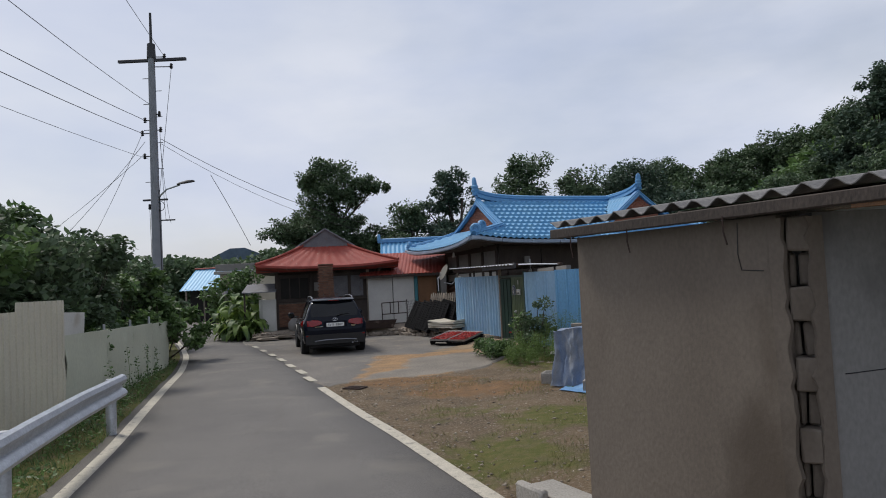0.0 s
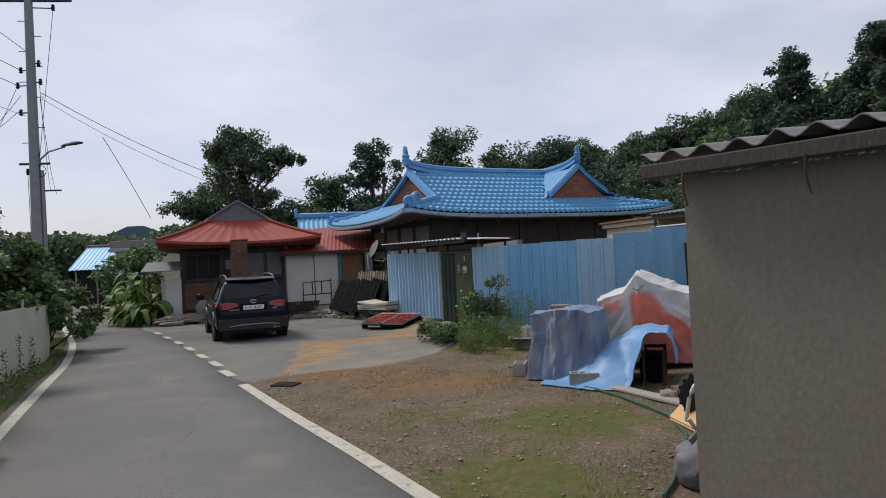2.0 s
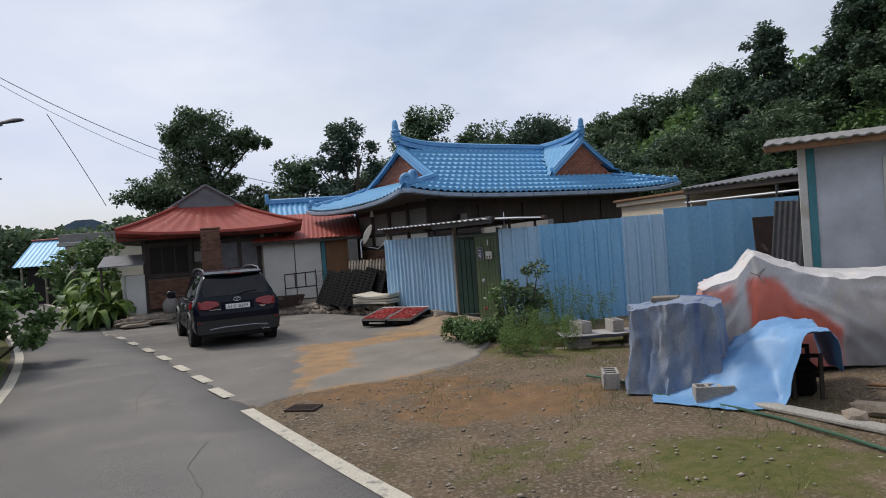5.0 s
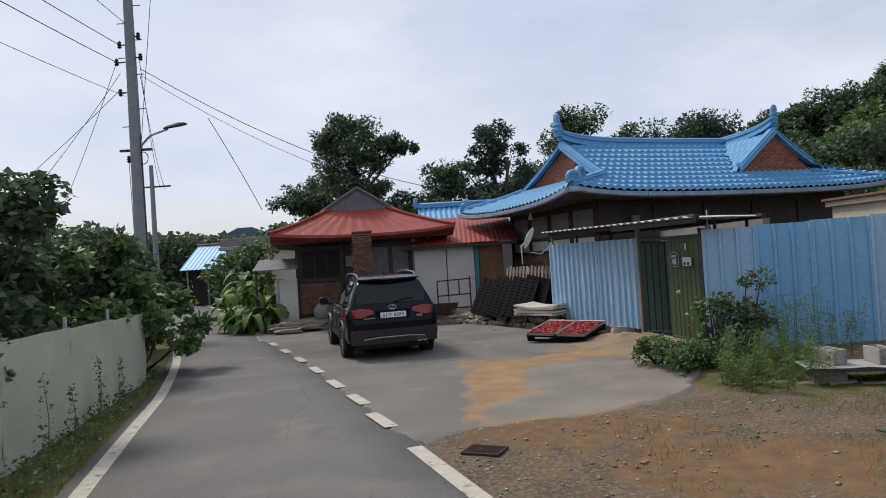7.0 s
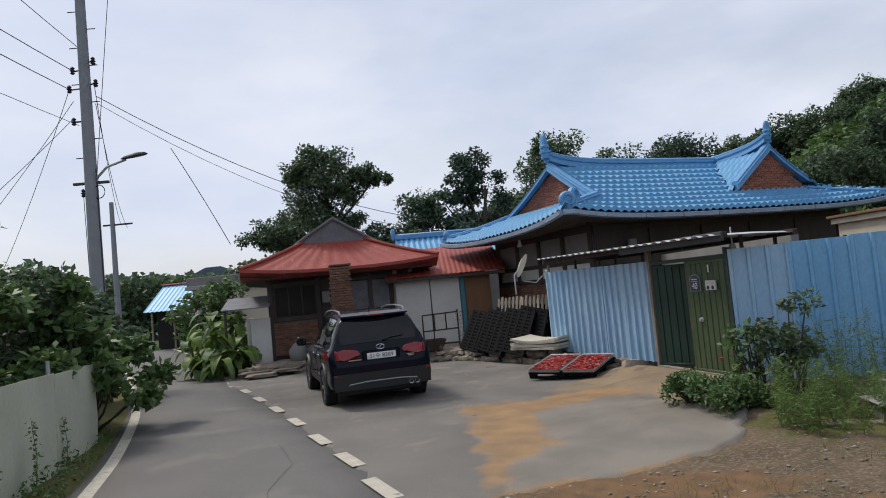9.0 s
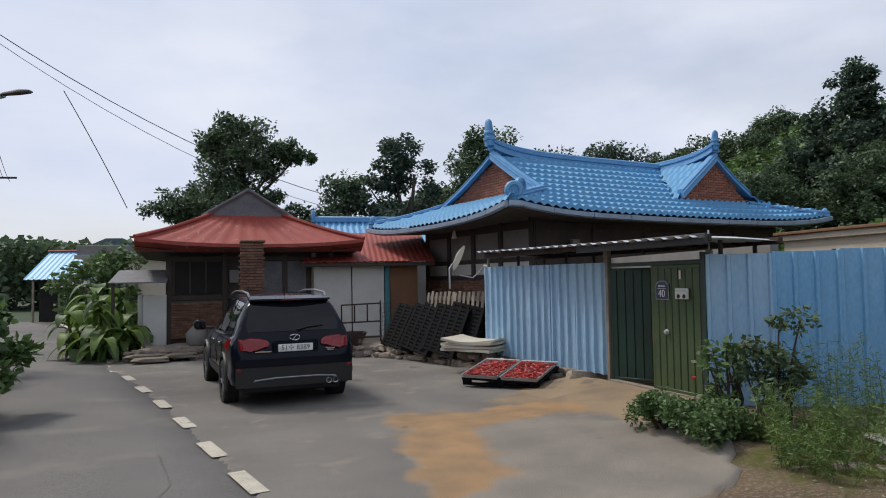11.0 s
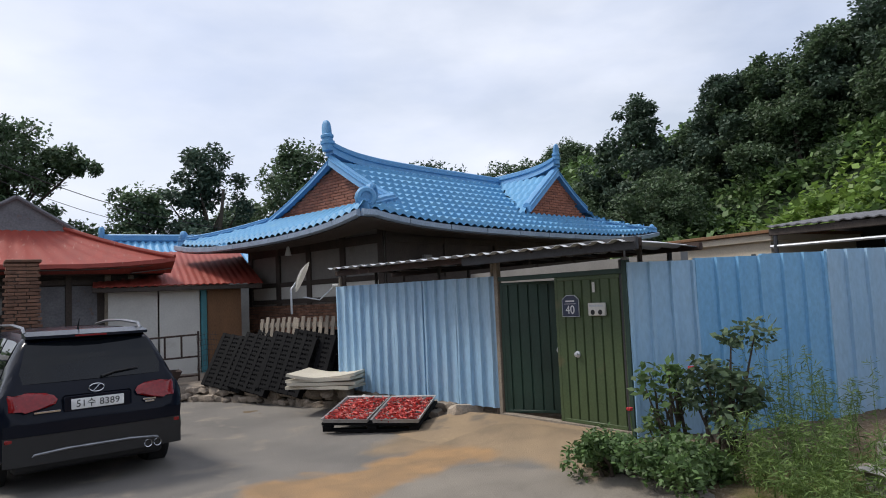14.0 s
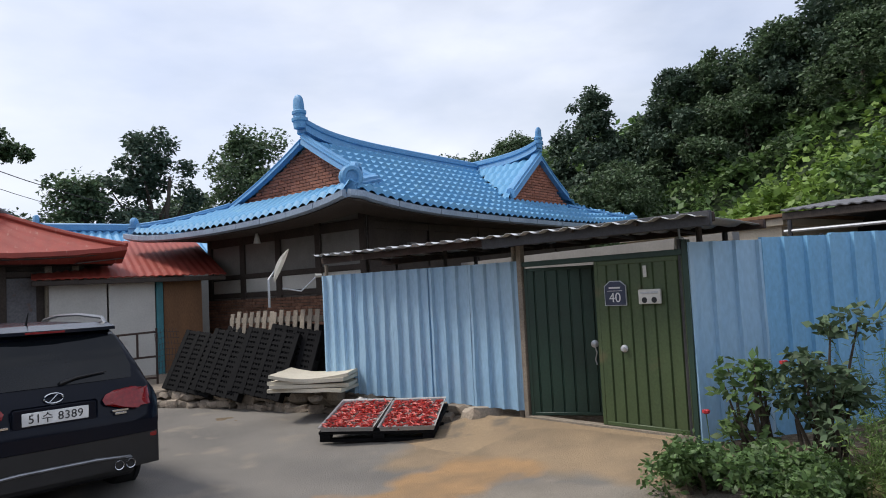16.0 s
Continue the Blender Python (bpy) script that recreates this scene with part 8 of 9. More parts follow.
# cracks in the road surface
for pts in ([(-2.6, 9.0), (-2.75, 9.8), (-2.62, 10.6), (-2.9, 11.5), (-2.85, 12.3)], [(-4.0, 14.2), (-4.25, 15.3), (-4.2, 16.4), (-4.6, 17.6)], [(-1.6, 6.6), (-2.0, 6.9), (-2.3, 6.8)]):
    q_ = along(pts, 40)
    bm = bmesh.new()
    loft(bm, [[(x + 0.03 * noise.noise(Vector((y * 6, 0, 0))) - 0.003, y, 0.05), (x + 0.03 * noise.noise(Vector((y * 6, 0, 0))) + 0.003, y, 0.05)] for x, y in q_], False)
    tagged(part("road_crack", bm, "mortar_dark", smooth=False), "thin dark crack in the road asphalt", "crack", kind="structure")


# ---- trees, hedge, plants ----
def limb(bm, a, b, r0, r1, seed, n=6):
    a, b = Vector(a), Vector(b)
    pts = [a.lerp(b, k / n) + Vector((noise.noise(Vector((k * 0.7, seed, 0))), noise.noise(Vector((k * 0.7, seed, 7))), 0)) * (b - a).length * 0.07 * math.sin(k / n * math.pi) for k in range(n + 1)]
    tube(bm, pts, [r0 + (r1 - r0) * k / n for k in range(n + 1)], 7)


def tree(at, height, spread, leaf="leaf_dark", n=7000, size=0.34, label="dark leafy tree behind the roofs", low=0.3, clumps=26, seed=0, squash=0.75, category="tree", trunk_r=0.25):
    """A tapered trunk with limbs and a crown of clumped leaves."""
    rng = np.random.default_rng(seed + 11)
    th = thing("tree", at, label, category, "trees")
    bm = bmesh.new()
    top = height * 0.72
    limb(bm, (0, 0, -0.3), (rng.normal() * 0.3, rng.normal() * 0.3, top), trunk_r, trunk_r * 0.25, seed)
    cs, rs = [], []
    for k in range(clumps):
        a = rng.uniform(0, math.tau)
        f = rng.uniform(0, 1) ** 0.6
        h = rng.uniform(low, 1)
        env = math.sin(min(1, (h - low) / (1 - low) * 0.8 + 0.2) * math.pi) ** 0.6 if h > low else 0.3
        c = Vector((math.cos(a) * f * spread * env, math.sin(a) * f * spread * env, height * (h * 0.88)))
        big = spread * rng.uniform(0.27, 0.43)
        for j in range(6):
            o = Vector(rng.normal(size=3))
            o.normalize()
            cs.append(tuple(c + Vector((o.x, o.y, 0.75 * o.z)) * big * (0.0 if j == 0 else 0.85)))
            rs.append(big * (1.0 if j == 0 else rng.uniform(0.34, 0.56)))
        if k % 2 == 0:
            limb(bm, (0, 0, min(top, c[2] * 0.6)), c, trunk_r * 0.35, 0.03, seed + k)
    part("trunk", bm, "bark", th)
    leaf_cloud("crown", clump_points(int(n * 2.1), cs, rs, 0.45), size * 0.76, leaf, th, "dense dark green foliage", up=0.9)
    return th


# lone oak beyond the red roof, and the row behind the blue one
oak = thing("tree", Matrix.Translation((-8.25, 50, 0)) @ Matrix.Diagonal((0.88, 0.88, 0.97, 1)), "spreading dark oak with an open layered crown", "tree", "trees")
orng = np.random.default_rng(5)
bm = bmesh.new()
limb(bm, (0, 0, -0.3), (0.5, 0, 8.6), 0.36, 0.14, 1)
cs, rs = [], []
for ox, oz, orad in ((0.3, 10.9, 1.15), (1.3, 10.2, 1.2), (2.9, 9.7, 1.0), (3.9, 9.5, 0.7), (-1.2, 10.2, 1.1), (-2.0, 9.9, 0.7), (0.1, 9.3, 1.3), (1.9, 8.7, 1.1), (-0.9, 8.2, 1.3), (-2.3, 7.4, 1.2), (-3.4, 6.7, 1.1), (-4.2, 6.1, 0.8),
                     (-2.7, 5.7, 1.1), (-1.3, 6.4, 1.3), (0.4, 7.3, 1.3), (1.7, 6.9, 1.1), (0.9, 5.7, 1.2), (2.2, 5.6, 0.9), (-0.6, 5.0, 1.2), (-2.9, 4.7, 0.8), (0.9, 4.4, 1.0), (-1.5, 4.1, 0.9)):
    for j in range(3):
        c = Vector((ox + orng.normal() * 0.3, orng.normal() * 1.5, oz + orng.normal() * 0.15))
        for i in range(8):
            o = Vector(orng.normal(size=3))
            o.normalize()
            cs.append(tuple(c + Vector((o.x * 1.15, o.y, 0.55 * o.z)) * orad * 0.72))
            rs.append(orad * orng.uniform(0.36, 0.58))
    limb(bm, (0.3, 0, min(7.5, oz * 0.62)), (ox, 0.3 * orng.normal(), oz), 0.12, 0.03, ox)
part("trunk", bm, "bark", oak)
leaf_cloud("crown", clump_points(36000, cs, rs, 0.3), 0.25, "leaf_dark", oak, "dense dark green foliage", up=0.9)
tree((0.9, 46, 0.3), 9.9, 2.5, "leaf_pine", 12000, 0.30, "dense dark conifer behind the blue roof", 0.0, 40, 2)
tree((-2.2, 45, 0.3), 7.6, 2.3, "leaf_dark", 6000, 0.28, "thin half-bare tree behind the roofs", 0.0, 30, 3)
def on_hill(x, y):
    return (x, y, float(hill_z(x, y)) - 0.2)


tree(on_hill(6.6, 50), 11.8, 4.0, "leaf_dark", 12000, 0.36, seed=4, low=0.0, clumps=34)
tree(on_hill(10.6, 52), 11.4, 4.0, "leaf_dark", 11000, 0.36, seed=5, low=0.0, clumps=34)
tree(on_hill(14.8, 50), 10.6, 4.6, "leaf_pine", 11000, 0.36, "rounded dark green tree behind the blue roof", 0.05, 32, 6)
tree(on_hill(14.3, 37.5), 7.4, 1.1, "leaf_dark", 3600, 0.26, "slim young tree above the roof ridge", 0.25, 16, 8)
tree(on_hill(19.5, 47), 6.0, 3.6, "leaf_dark", 9000, 0.34, seed=7, low=0.02, clumps=30)
tree(on_hill(24.5, 51), 5.5, 3.8, "leaf_dark", 9000, 0.36, seed=19, low=0.02, clumps=30)
for k, (x, y, h, s) in enumerate(((18.0, 53, 9.2, 4.0), (22.0, 56, 9.0, 4.2), (27.5, 54, 8.0, 4.2), (31.5, 50, 7.0, 4.0))):
    tree(on_hill(x, y), h, s, "leaf_dark", 9000, 0.40, "dark broadleaf tree on the hillside", 0.03, 30, 90 + k)
tree(on_hill(4.2, 56), 9.0, 4.2, "leaf_dark", 9000, 0.36, seed=10, low=0.05, clumps=30)
tree((-4.4, 49, 0.2), 6.2, 3.2, "leaf_dark", 8000, 0.32, seed=12, low=0.0, clumps=28)
for k, (x, y, top, s) in enumerate(((37.5, 57.2, 17.7, 3.6), (40.2, 54.5, 13.6, 4), (42.9, 51.5, 18.2, 3.8), (44.6, 49.3, 18.9, 4.4), (46.4, 46.8, 19.6, 4.6), (48.1, 44.2, 20.6, 4.8), (49.5, 41.7, 21.8, 5.0), (50.9, 39.0, 24, 5.2), (52.3, 35.7, 26, 5.4), (34.1, 60.2, 10.2, 3.6), (31.1, 62.3, 8.6, 3.4))):
    base_z = float(hill_z(x, y))
    tree(on_hill(x, y), max(3.5, top + 1.6 - base_z), s, "leaf_pine" if k % 2 == 0 else "leaf_dark", 9000, 0.50, "dark pine on the skyline of the hill", 0.05, 30, 30 + k)
for k, (x, y, h, s) in enumerate(((37.0, 52.0, 5.5, 4.0), (42.5, 45.5, 6.5, 4.4), (45.0, 38.0, 7.5, 4.6), (46.0, 31.0, 8.5, 4.8), (32.0, 55.0, 4.5, 3.6))):
    tree(on_hill(x, y), h, s, "leaf_dark", 9000, 0.46, "dark broadleaf tree on the hillside", 0.03, 30, 60 + k)

# far row of trees on the ridge beyond the blue roof
for k, (x, y, top, s) in enumerate(((26.5, 99, 18.4, 5.4), (33.0, 101, 19.0, 6.0), (40.0, 98, 18.2, 6.0), (46.5, 100, 19.4, 6.0), (53.0, 97, 18.8, 6.2), (59.0, 95, 19.6, 6.2))):
    tree(on_hill(x, y), max(5.0, top - float(hill_z(x, y))), s, "leaf_dark", 8000, 0.62, "distant dark tree on the wooded ridge", 0.02, 30, 120 + k)

# the hillside: shrubs and creepers that nobody could count
n = 125000
ang = np.radians(RNG.uniform(12, 82, n))
dist = 21 * (95 / 21) ** RNG.uniform(0, 1, n)
px_, py_ = -2 + np.sin(ang) * dist, 11 + np.cos(ang) * dist
keep = (0.75 * px_ + 0.66 * py_ > 28 + RNG.uniform(0, 3, n)) & ((px_ > 13.5) | (py_ > 36))
px_, py_, dist = px_[keep], py_[keep], dist[keep]
lump = np.array([noise.fractal(Vector((a * 0.24, b * 0.24, 1.7)), 0.8, 2.1, 5) for a, b in zip(px_, py_)])
hz_ = hill_z(px_, py_) + np.clip(1.5 + lump * 3.0, 0.1, 4.6) * RNG.uniform(0.55, 1.0, len(px_)) * smooth01(27, 34, 0.75 * px_ + 0.66 * py_)
pts = np.c_[px_, py_, hz_]
size_ = 0.16 + 0.0075 * dist
side = np.array([noise.noise(Vector((a * 0.10, b * 0.10, 9.0))) for a, b in zip(px_, py_)])
slope_d = 0.75 * px_ + 0.66 * py_
bright = (side + RNG.normal(size=len(side)) * 0.10 > -0.05) & (slope_d < 56) & (px_ > 17)
tagged(leaf_cloud("hillside_creepers", pts[bright], size_[bright], "leaf_bright", up=1.2, slim=0.8), "bright green creepers that smother the hillside", "creeper", kind="stuff")
tagged(leaf_cloud("hillside_shrubs", pts[~bright], size_[~bright], "leaf", up=0.9, slim=0.7), "dark green shrubs on the hillside", "shrub", kind="stuff")

# far woods at the end of the road and the hill tinted with haze
n = 60000
fx_ = RNG.uniform(-75, 6, n)
fy_ = 72 + RNG.uniform(0, 18, n)
prof_ = 5.2 + 1.5 * np.array([noise.noise(Vector((a * 0.11, 3.3, 0))) + 0.5 * noise.noise(Vector((a * 0.4, 6.3, 0))) for a in fx_]) + 1.2 * smooth01(-40, -12, fx_)
fz_ = RNG.uniform(0, 1, n) ** 0.6 * prof_
tagged(leaf_cloud("far_wood", np.c_[fx_, fy_, fz_], 0.62, "leaf_dark", slim=0.8), "dark tree line beyond the road bend", "wood", kind="stuff")
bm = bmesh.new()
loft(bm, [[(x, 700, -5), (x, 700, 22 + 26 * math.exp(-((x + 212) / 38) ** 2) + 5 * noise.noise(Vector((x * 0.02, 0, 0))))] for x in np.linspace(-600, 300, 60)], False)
tagged(part("backdrop_hill", bm, "far_hill"), "hill on the horizon, tinted blue to paint in haze", "hill", kind="structure")

# hedge behind the roadside fence
def shrub(at, r, h, n, size, leaf, label, nm="shrub", seed=0, lean=(0, 0), clumps=16, cat="shrub", grp="roadside shrubs"):
    rng = np.random.default_rng(seed)
    th = thing(nm, at, label, cat, grp)
    bm = bmesh.new()
    cs, rs = [], []
    for k in range(clumps):
        a, f = rng.uniform(0, math.tau), rng.uniform(0, 1) ** 0.5
        c = (math.cos(a) * f * r * 0.75 + lean[0] * f, math.sin(a) * f * r * 0.75 + lean[1] * f, h * rng.uniform(0.2, 0.9))
        cs.append(c)
        rs.append(r * rng.uniform(0.22, 0.42))
        limb(bm, (rng.normal() * 0.08, rng.normal() * 0.08, -0.05), c, 0.025, 0.006, seed + k, 4)
    part("stalk", bm, "bark", th)
    leaf_cloud("foliage", clump_points(n, cs, rs, 0.3), size, leaf, th)
    return th


for k, (x, y, r, h) in enumerate(((-7.7, 10.0, 1.4, 3.9), (-8.5, 11.6, 1.6, 4.3), (-7.9, 12.8, 1.4, 4.0), (-8.7, 13.8, 1.6, 4.2), (-8.4, 15.2, 1.4, 4.0), (-9.3, 16.4, 1.6, 3.9), (-8.9, 17.9, 1.4, 3.3), (-9.4, 19.4, 1.4, 3.1), (-10.2, 21.2, 1.4, 3.0), (-12.0, 22.6, 1.7, 3.2), (-10.9, 23.6, 1.1, 2.6), (-13.4, 25.2, 1.7, 3.0), (-11.2, 18.4, 1.7, 3.2), (-8.3, 8.4, 1.3, 3.6), (-10.4, 12.4, 1.8, 3.0), (-11.0, 15.8, 1.9, 2.9))):
    shrub((x, y, 0.02), r, h, 4800, 0.18, "leaf_dark" if k % 3 else "leaf", "dark leafy orchard shrub behind the roadside fence", "shrub", 20 + k)
shrub((-8.5, 20.3, 0.05), 1.15, 2.9, 3000, 0.19, "leaf", "young branch of broad green leaves over the fence end", "shrub", 40, (0.5, -0.2))
shrub((-6.98, 13.6, 0.5), 0.28, 1.0, 420, 0.10, "leaf", "creeper spilling over the pale fence", "shrub", 41)
def blade_plant(at, h, stems, label, seed):
    """Clumped stalks with long arching leaves, each folded along its rib."""
    rng = np.random.default_rng(seed)
    th = thing("broadleaf_plant", at, label, "plant", "broad-leaved plants")
    for k in range(stems):
        a0, f = rng.uniform(0, math.tau), rng.uniform(0.1, 0.7)
        foot = Vector((math.cos(a0) * f, math.sin(a0) * f, 0))
        top = foot * 1.4 + Vector((0, 0, h * rng.uniform(0.45, 0.8)))
        part("stalk", tubed([foot, foot.lerp(top, 0.5), top], [0.05, 0.04, 0.025], 6), "feather", th)
        for j in range(7):
            leaf_bm = bmesh.new()
            base_ = foot.lerp(top, rng.uniform(0.25, 1.0))
            a = rng.uniform(0, math.tau)
            out, ln, wd = Vector((math.cos(a), math.sin(a), 0)), rng.uniform(0.7, 1.15), rng.uniform(0.12, 0.19)
            sd = Vector((-out.y, out.x, 0))
            rise_ = rng.uniform(0.5, 1.0)
            rows = []
            for i in range(9):
                t = i / 8
                c = base_ + out * ln * t * (1 - 0.25 * t) + Vector((0, 0, ln * (rise_ * t - (0.5 + rise_ * 0.7) * t * t)))
                w = wd * math.sin(math.pi * min(1.0, 0.06 + t * 0.94)) ** 0.7 + 0.004
                rows.append([c - sd * w + Vector((0, 0, 0.25 * w)), c, c + sd * w + Vector((0, 0, 0.25 * w))])
            loft(leaf_bm, rows, False)
            part("leaf", leaf_bm, "leaf_bright" if rng.uniform() < 0.55 else "leaf", th)
    return th


for k, (x, y, h, c) in enumerate(((-8.75, 28.9, 2.3, 8), (-8.3, 28.4, 1.9, 6), (-9.0, 30.2, 2.3, 7), (-8.7, 28.0, 1.2, 5))):
    blade_plant((x, y, 0.0), h, c, "lush plant with long arching leaves beside the road bend", 50 + k)
planter = thing("planter_box", pose(-11.3, 33.4, 0, 0, 0, 15), "old brown planter box beside the road bend", "planter")
for lo_, hi_ in (((0, 0, 0), (0.9, 0.05, 0.5)), ((0, 0.40, 0), (0.9, 0.45, 0.5)), ((0, 0.051, 0), (0.05, 0.399, 0.5)), ((0.85, 0.051, 0), (0.9, 0.399, 0.5))):
    part("side", boxed(lo_, hi_, 0.01), "stone", planter)
part("soil", boxed((0.051, 0.051, 0.3), (0.849, 0.399, 0.42)), "hill", planter)
shrub((-11.6, 37.0, 0), 1.6, 3.2, 3000, 0.26, "leaf", "green roadside tree crown at the bend", "shrub", 60)
shrub((-18.5, 38.0, 0), 2.0, 2.6, 3000, 0.24, "leaf_dark", "dark hedge across the road bend", "shrub", 61)
shrub((-10.2, 24.6, 0), 1.1, 2.7, 2400, 0.19, "leaf_dark", "dark leafy shrub at the foot of the pole", "shrub", 63)
shrub((-14.8, 30.5, 0), 1.8, 2.4, 3400, 0.20, "leaf_dark", "dark hedge across the road bend", "shrub", 62)

# bed in front of the gate and fence
def bed(nm, at, r, h, n, size, leaf, label, seed, cat="plant"):
    return shrub(at, r, h, n, size, leaf, label, nm, seed, cat=cat, grp="plants by the fence")


bed("bush", (1.1, 17.1, 0.10), 0.55, 0.42, 4200, 0.062, "leaf", "low round glossy green bush by the gate", 70, "bush")
bed("bush", (1.28, 16.45, 0.10), 0.5, 0.38, 3400, 0.062, "leaf", "low round glossy green bush by the gate", 71, "bush")
bed("rose_bush", (2.2, 16.9, 0.2), 0.5, 1.32, 1300, 0.09, "leaf_dark", "tall dark rose bush before the blue fence", 72, "bush")
bed("rose_bush", (1.95, 17.35, 0.2), 0.35, 0.95, 380, 0.10, "leaf", "small rose bush with sparse leaves", 73, "bush")


def feathery(at, r, h, n, label, seed):
    """Upright stems set with fine thread-like leaves."""
    rng = np.random.default_rng(seed)
    th = thing("cosmos_plant", at, label, "plant", "plants by the fence")
    pts = []
    for k in range(n):
        a, f = rng.uniform(0, math.tau), rng.uniform(0, 1) ** 0.5
        b = Vector((math.cos(a) * f * r, math.sin(a) * f * r, 0))
        hh = h * rng.uniform(0.55, 1.0)
        t = b + Vector((rng.normal() * 0.12, rng.normal() * 0.12, hh))
        part("stalk", tubed([b, b.lerp(t, 0.5) + Vector((rng.normal() * 0.02, 0, 0)), t], [0.005, 0.004, 0.002], 4, False), "feather", th)
        for _ in range(90):
            q = b.lerp(t, rng.uniform(0.15, 1.0))
            pts.append(q + Vector((rng.normal(), rng.normal(), rng.normal())) * 0.035)
    leaf_cloud("leaves", np.array(pts), 0.075, "feather", th, slim=0.13, up=0.2)
    return th


for k, (x, y, r, h, c) in enumerate(((1.95, 16.0, 0.45, 0.65, 20), (2.5, 16.2, 0.4, 0.95, 13), (2.9, 16.5, 0.3, 1.25, 9), (1.7, 15.4, 0.5, 0.5, 22), (2.35, 15.5, 0.45, 0.55, 18), (3.4, 16.4, 0.25, 0.95, 8))):
    feathery((x, y, float(ground_z(x, y)) - 0.02), r, h, c, "feathery light green cosmos plants in the bed", 80 + k)
for x, y, z in ((1.62, 17.55, 0.62), (1.95, 17.0, 1.05)):
    fl = thing("rose_flower", (x, y, z), "small red rose in bloom", "flower")
    bm = bmesh.new()
    for k in range(9):
        a = k * 2.4
        tube(bm, [(0, 0, 0), (math.cos(a) * 0.02, math.sin(a) * 0.02, 0.012), (math.cos(a) * 0.03, math.sin(a) * 0.03, 0.03)], [0.006, 0.016, 0.006], 5)
    part("petals", bm, "flower", fl)
    part("stem", tubed([(0, 0, 0.0), (0.02, 0, -0.2), (0.0, 0, -0.45)], 0.004, 5), "feather", fl)

# vine climbing by the pale house
shrub((6.9, 11.9, 0.3), 0.55, 2.5, 420, 0.30, "leaf", "climbing gourd vine with large leaves by the house", "vine", 90, clumps=14, cat="vine", grp="")

# grass, weeds and pebbles
def tufts(n, xr, yr, size, mat, test):
    x, y = RNG.uniform(*xr, n), RNG.uniform(*yr, n)
    k = test(x, y)
    x, y = x[k], y[k]
    z = ground_z(x, y)
    m = len(x)
    d = np.c_[RNG.normal(size=m) * 0.5, RNG.normal(size=m) * 0.5, np.ones(m)]
    s = (size * RNG.uniform(0.4, 1.3, m))[:, None]
    w = np.c_[RNG.normal(size=m), RNG.normal(size=m), np.zeros(m)]
    w /= np.linalg.norm(w, axis=1, keepdims=True)
    b = np.c_[x, y, z]
    v = np.empty((m, 4, 3))
    v[:, 0], v[:, 1] = b - w * s * 0.05, b + w * s * 0.05
    v[:, 2], v[:, 3] = b + d * s * 0.95 + w * s * 0.012, b + d * s
    return v.reshape(-1, 3), np.arange(4 * m).reshape(m, 4)


def patchy(x, y, f, s, cut):
    return np.array([noise.noise(Vector((a * f, b * f, s))) for a, b in zip(x, y)]) > cut


v, f = tufts(16000, (-0.5, 3.6), (5.2, 16.2), 0.06, "grass", lambda x, y: ((y < 14.2) | (x > 1.2)) & (x > np.interp(y, [p[1] for p in RIGHT], [p[0] for p in RIGHT]) + 0.3) & patchy(x, y, 1.1, 2.0, 0.08))
tagged(raw("verge_grass", v, f, "grass"), "sparse short grass on the dirt verge", "grass", kind="stuff")
v, f = tufts(22000, (-8.6, -3.2), (2, 20), 0.11, "leaf", lambda x, y: (lambda l: (x < l - 0.20) & (x > l - 1.25))(np.interp(y, [p[1] for p in LEFT], [p[0] for p in LEFT])) & patchy(x, y, 1.3, 5.0, -0.12))
tagged(raw("roadside_weeds", v, f, "leaf"), "green weeds between road line and fence", "weeds", kind="stuff")
wl_ = np.array([(np.interp(y, [p[1] for p in LEFT], [p[0] for p in LEFT]) - RNG.uniform(0.25, 1.1), y, RNG.uniform(0.03, 0.22)) for y in RNG.uniform(3, 20, 2800) if noise.noise(Vector((y * 0.9, 0, 4))) > -0.25])
tagged(leaf_cloud("roadside_leaves", wl_, 0.065, "leaf"), "low leafy weeds at the fence foot", "weeds", kind="stuff")
for k, (y, h) in enumerate(((12.2, 0.8), (13.9, 1.0), (14.9, 0.7), (16.2, 0.9), (17.6, 0.7), (18.6, 0.9))):
    x = float(np.interp(y, [p[1] for p in LEFT], [p[0] for p in LEFT])) - 0.62
    feath = thing("tall_weed", (x, y, 0.02), "tall thin weed growing against the pale fence", "weed", "fence weeds")
    bm = bmesh.new()
    tube(bm, [(0, 0, 0), (0.03, 0, h * 0.5), (-0.03, 0.02, h)], [0.007, 0.005, 0.002], 5)
    part("stem", bm, "feather", feath)
    leaf_cloud("leaves", np.array([(RNG.normal() * 0.03, RNG.normal() * 0.03, RNG.uniform(0.1, h)) for _ in range(60)]), 0.06, "leaf", feath)

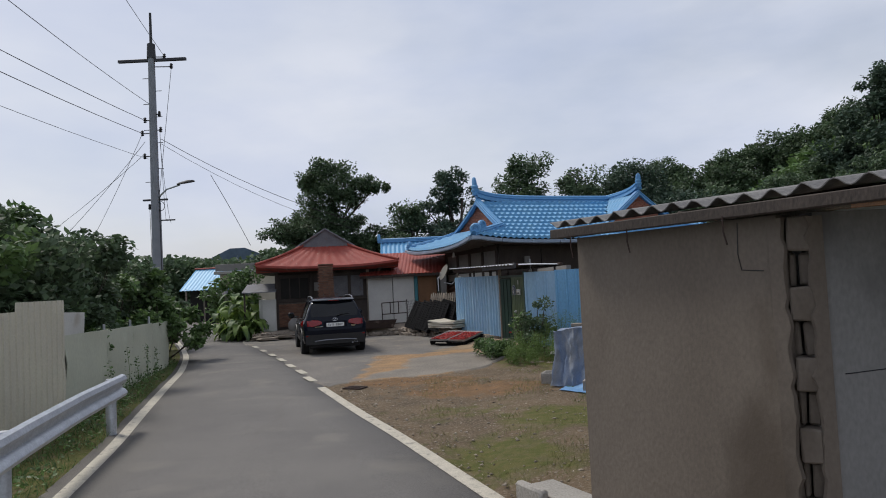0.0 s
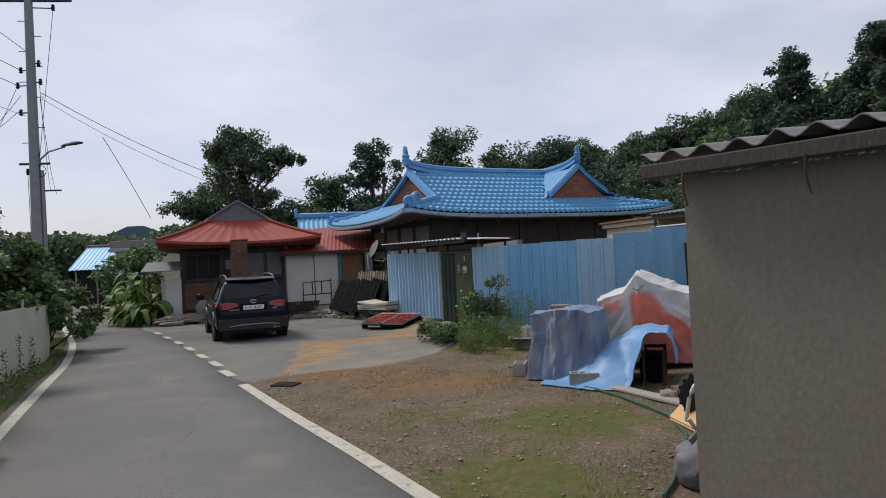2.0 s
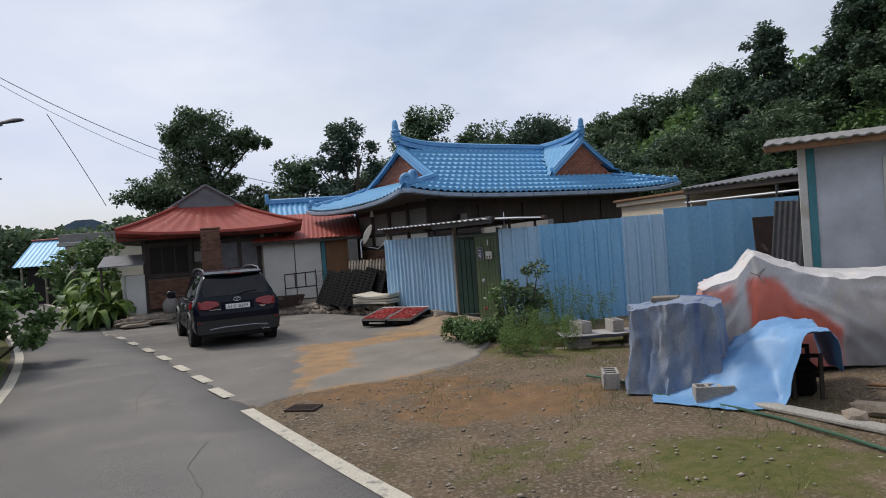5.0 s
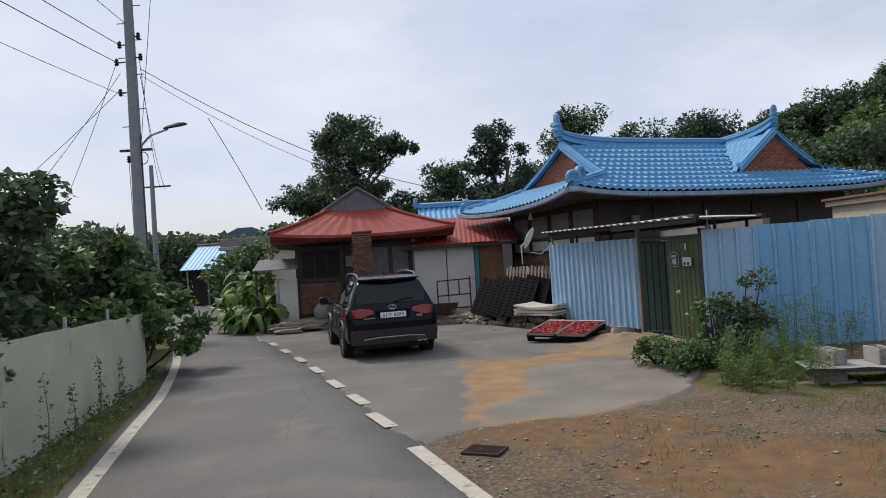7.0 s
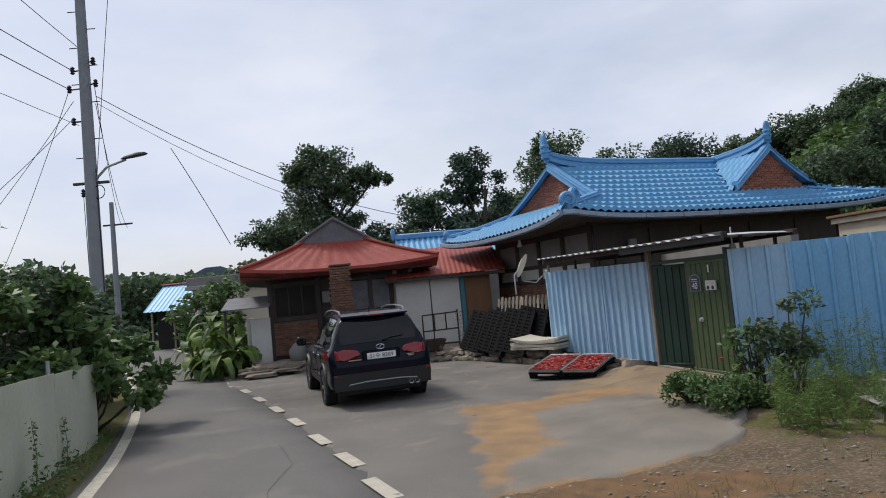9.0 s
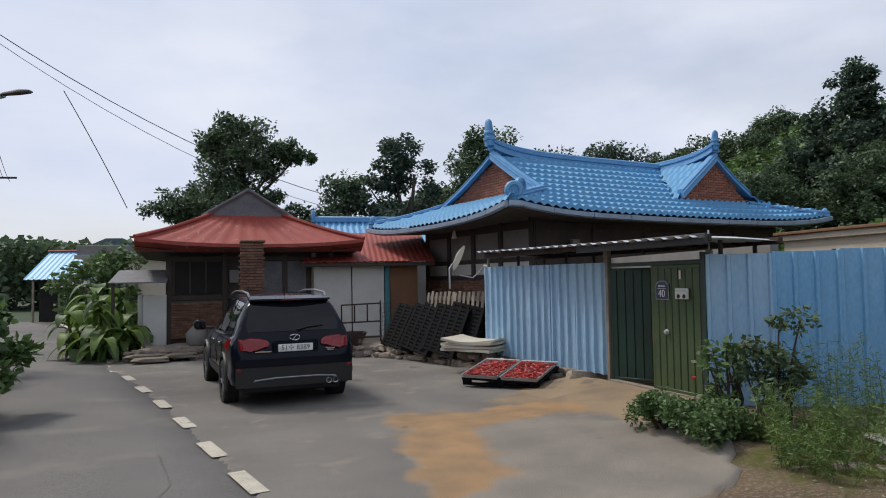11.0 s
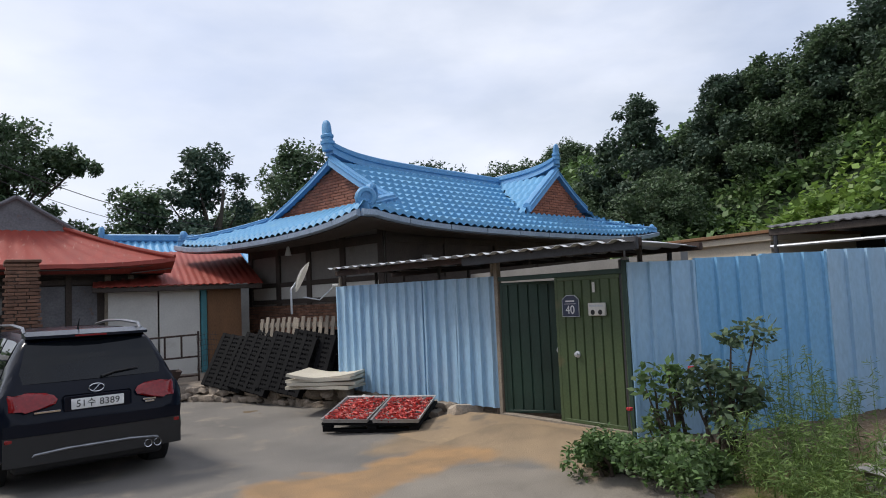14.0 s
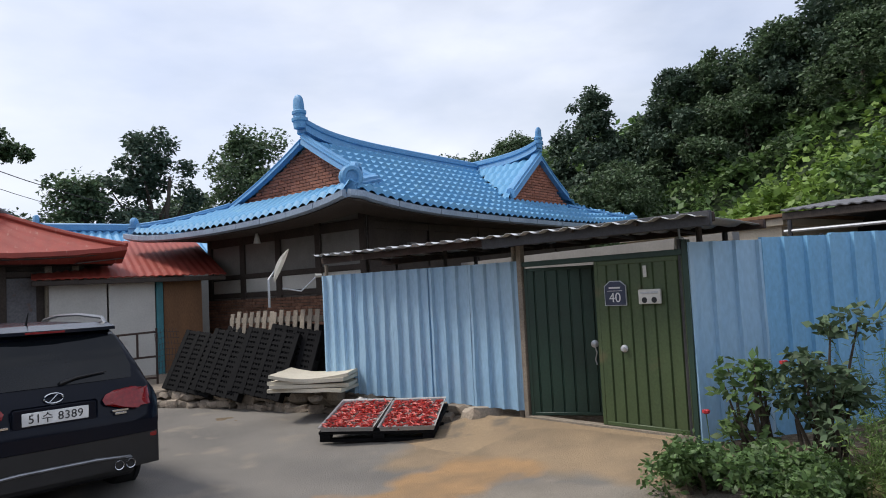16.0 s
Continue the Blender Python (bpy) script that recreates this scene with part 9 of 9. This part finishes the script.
bv, bf = [], []
base_v = np.array([v.co[:] for v in STONES[0].vertices])
base_f = np.array([list(p.vertices) for p in STONES[0].polygons])
c = 0
for _ in range(420):
    x, y = RNG.uniform(-0.8, 4.5), RNG.uniform(5.5, 15.5)
    if x < np.interp(y, [p[1] for p in RIGHT], [p[0] for p in RIGHT]) + 0.25:
        continue
    s = RNG.uniform(0.04, 0.30) ** 1.6
    a = RNG.uniform(0, math.tau)
    r = np.array(((math.cos(a), -math.sin(a), 0), (math.sin(a), math.cos(a), 0), (0, 0, 1)))
    bv.append((base_v * s * np.array((1.1, 1.2, 0.5))) @ r.T + np.array((x, y, float(ground_z(x, y)) + 0.01)))
    bf.append(base_f + c)
    c += len(base_v)
M["pebble"] = material("pebble", (0.27, 0.24, 0.20), 0.9, col2=(0.18, 0.16, 0.13), scale=8, fine=60, vary=0.2, bump=0.3, island=0.35)
tagged(raw("pebbles", np.concatenate(bv), np.concatenate(bf), "pebble"), "pale pebbles scattered over the dirt", "pebbles", kind="stuff")
chip_v, chip_f = [], []
octa = np.array(((1, 0, 0), (0, 1, 0), (-1, 0, 0), (0, -1, 0), (0, 0, 1), (0, 0, -0.6)), float)
octa_f = np.array([(0, 1, 4), (1, 2, 4), (2, 3, 4), (3, 0, 4), (1, 0, 5), (2, 1, 5), (3, 2, 5), (0, 3, 5)])
chip_rng = np.random.default_rng(77)
while len(chip_v) < 3000:
    x, y = chip_rng.uniform(-2.3, 4.6), chip_rng.uniform(5.2, 15.6)
    gap_ = x - np.interp(y, [p[1] for p in RIGHT], [p[0] for p in RIGHT])
    if gap_ < 0.14 or noise.noise(Vector((x * 0.8, y * 0.8, 31))) + 0.5 * noise.noise(Vector((x * 3, y * 3, 2))) < chip_rng.uniform(-0.5, 0.35) - 0.4 * (gap_ < 0.9):
        continue
    size_c = 0.005 + 0.024 * chip_rng.uniform() ** 3
    a = chip_rng.uniform(0, math.tau)
    turn_ = np.array(((math.cos(a), -math.sin(a), 0), (math.sin(a), math.cos(a), 0), (0, 0, 1)))
    jag = octa * chip_rng.uniform(0.6, 1.4, (6, 1)) * size_c * np.array((1.3, 0.9, 0.6))
    chip_f.append(octa_f + 6 * len(chip_v))
    chip_v.append(jag @ turn_.T + np.array((x, y, float(ground_z(x, y)) + 0.004)))
M["chip"] = material("pale_stone_chip", (0.33, 0.285, 0.23), 0.9, col2=(0.22, 0.185, 0.145), scale=8, fine=60, vary=0.2, bump=0.2, island=0.45)
tagged(raw("stone_chips", np.concatenate(chip_v), np.concatenate(chip_f), "chip"), "pale stone chips strewn over the dirt", "gravel", kind="stuff")
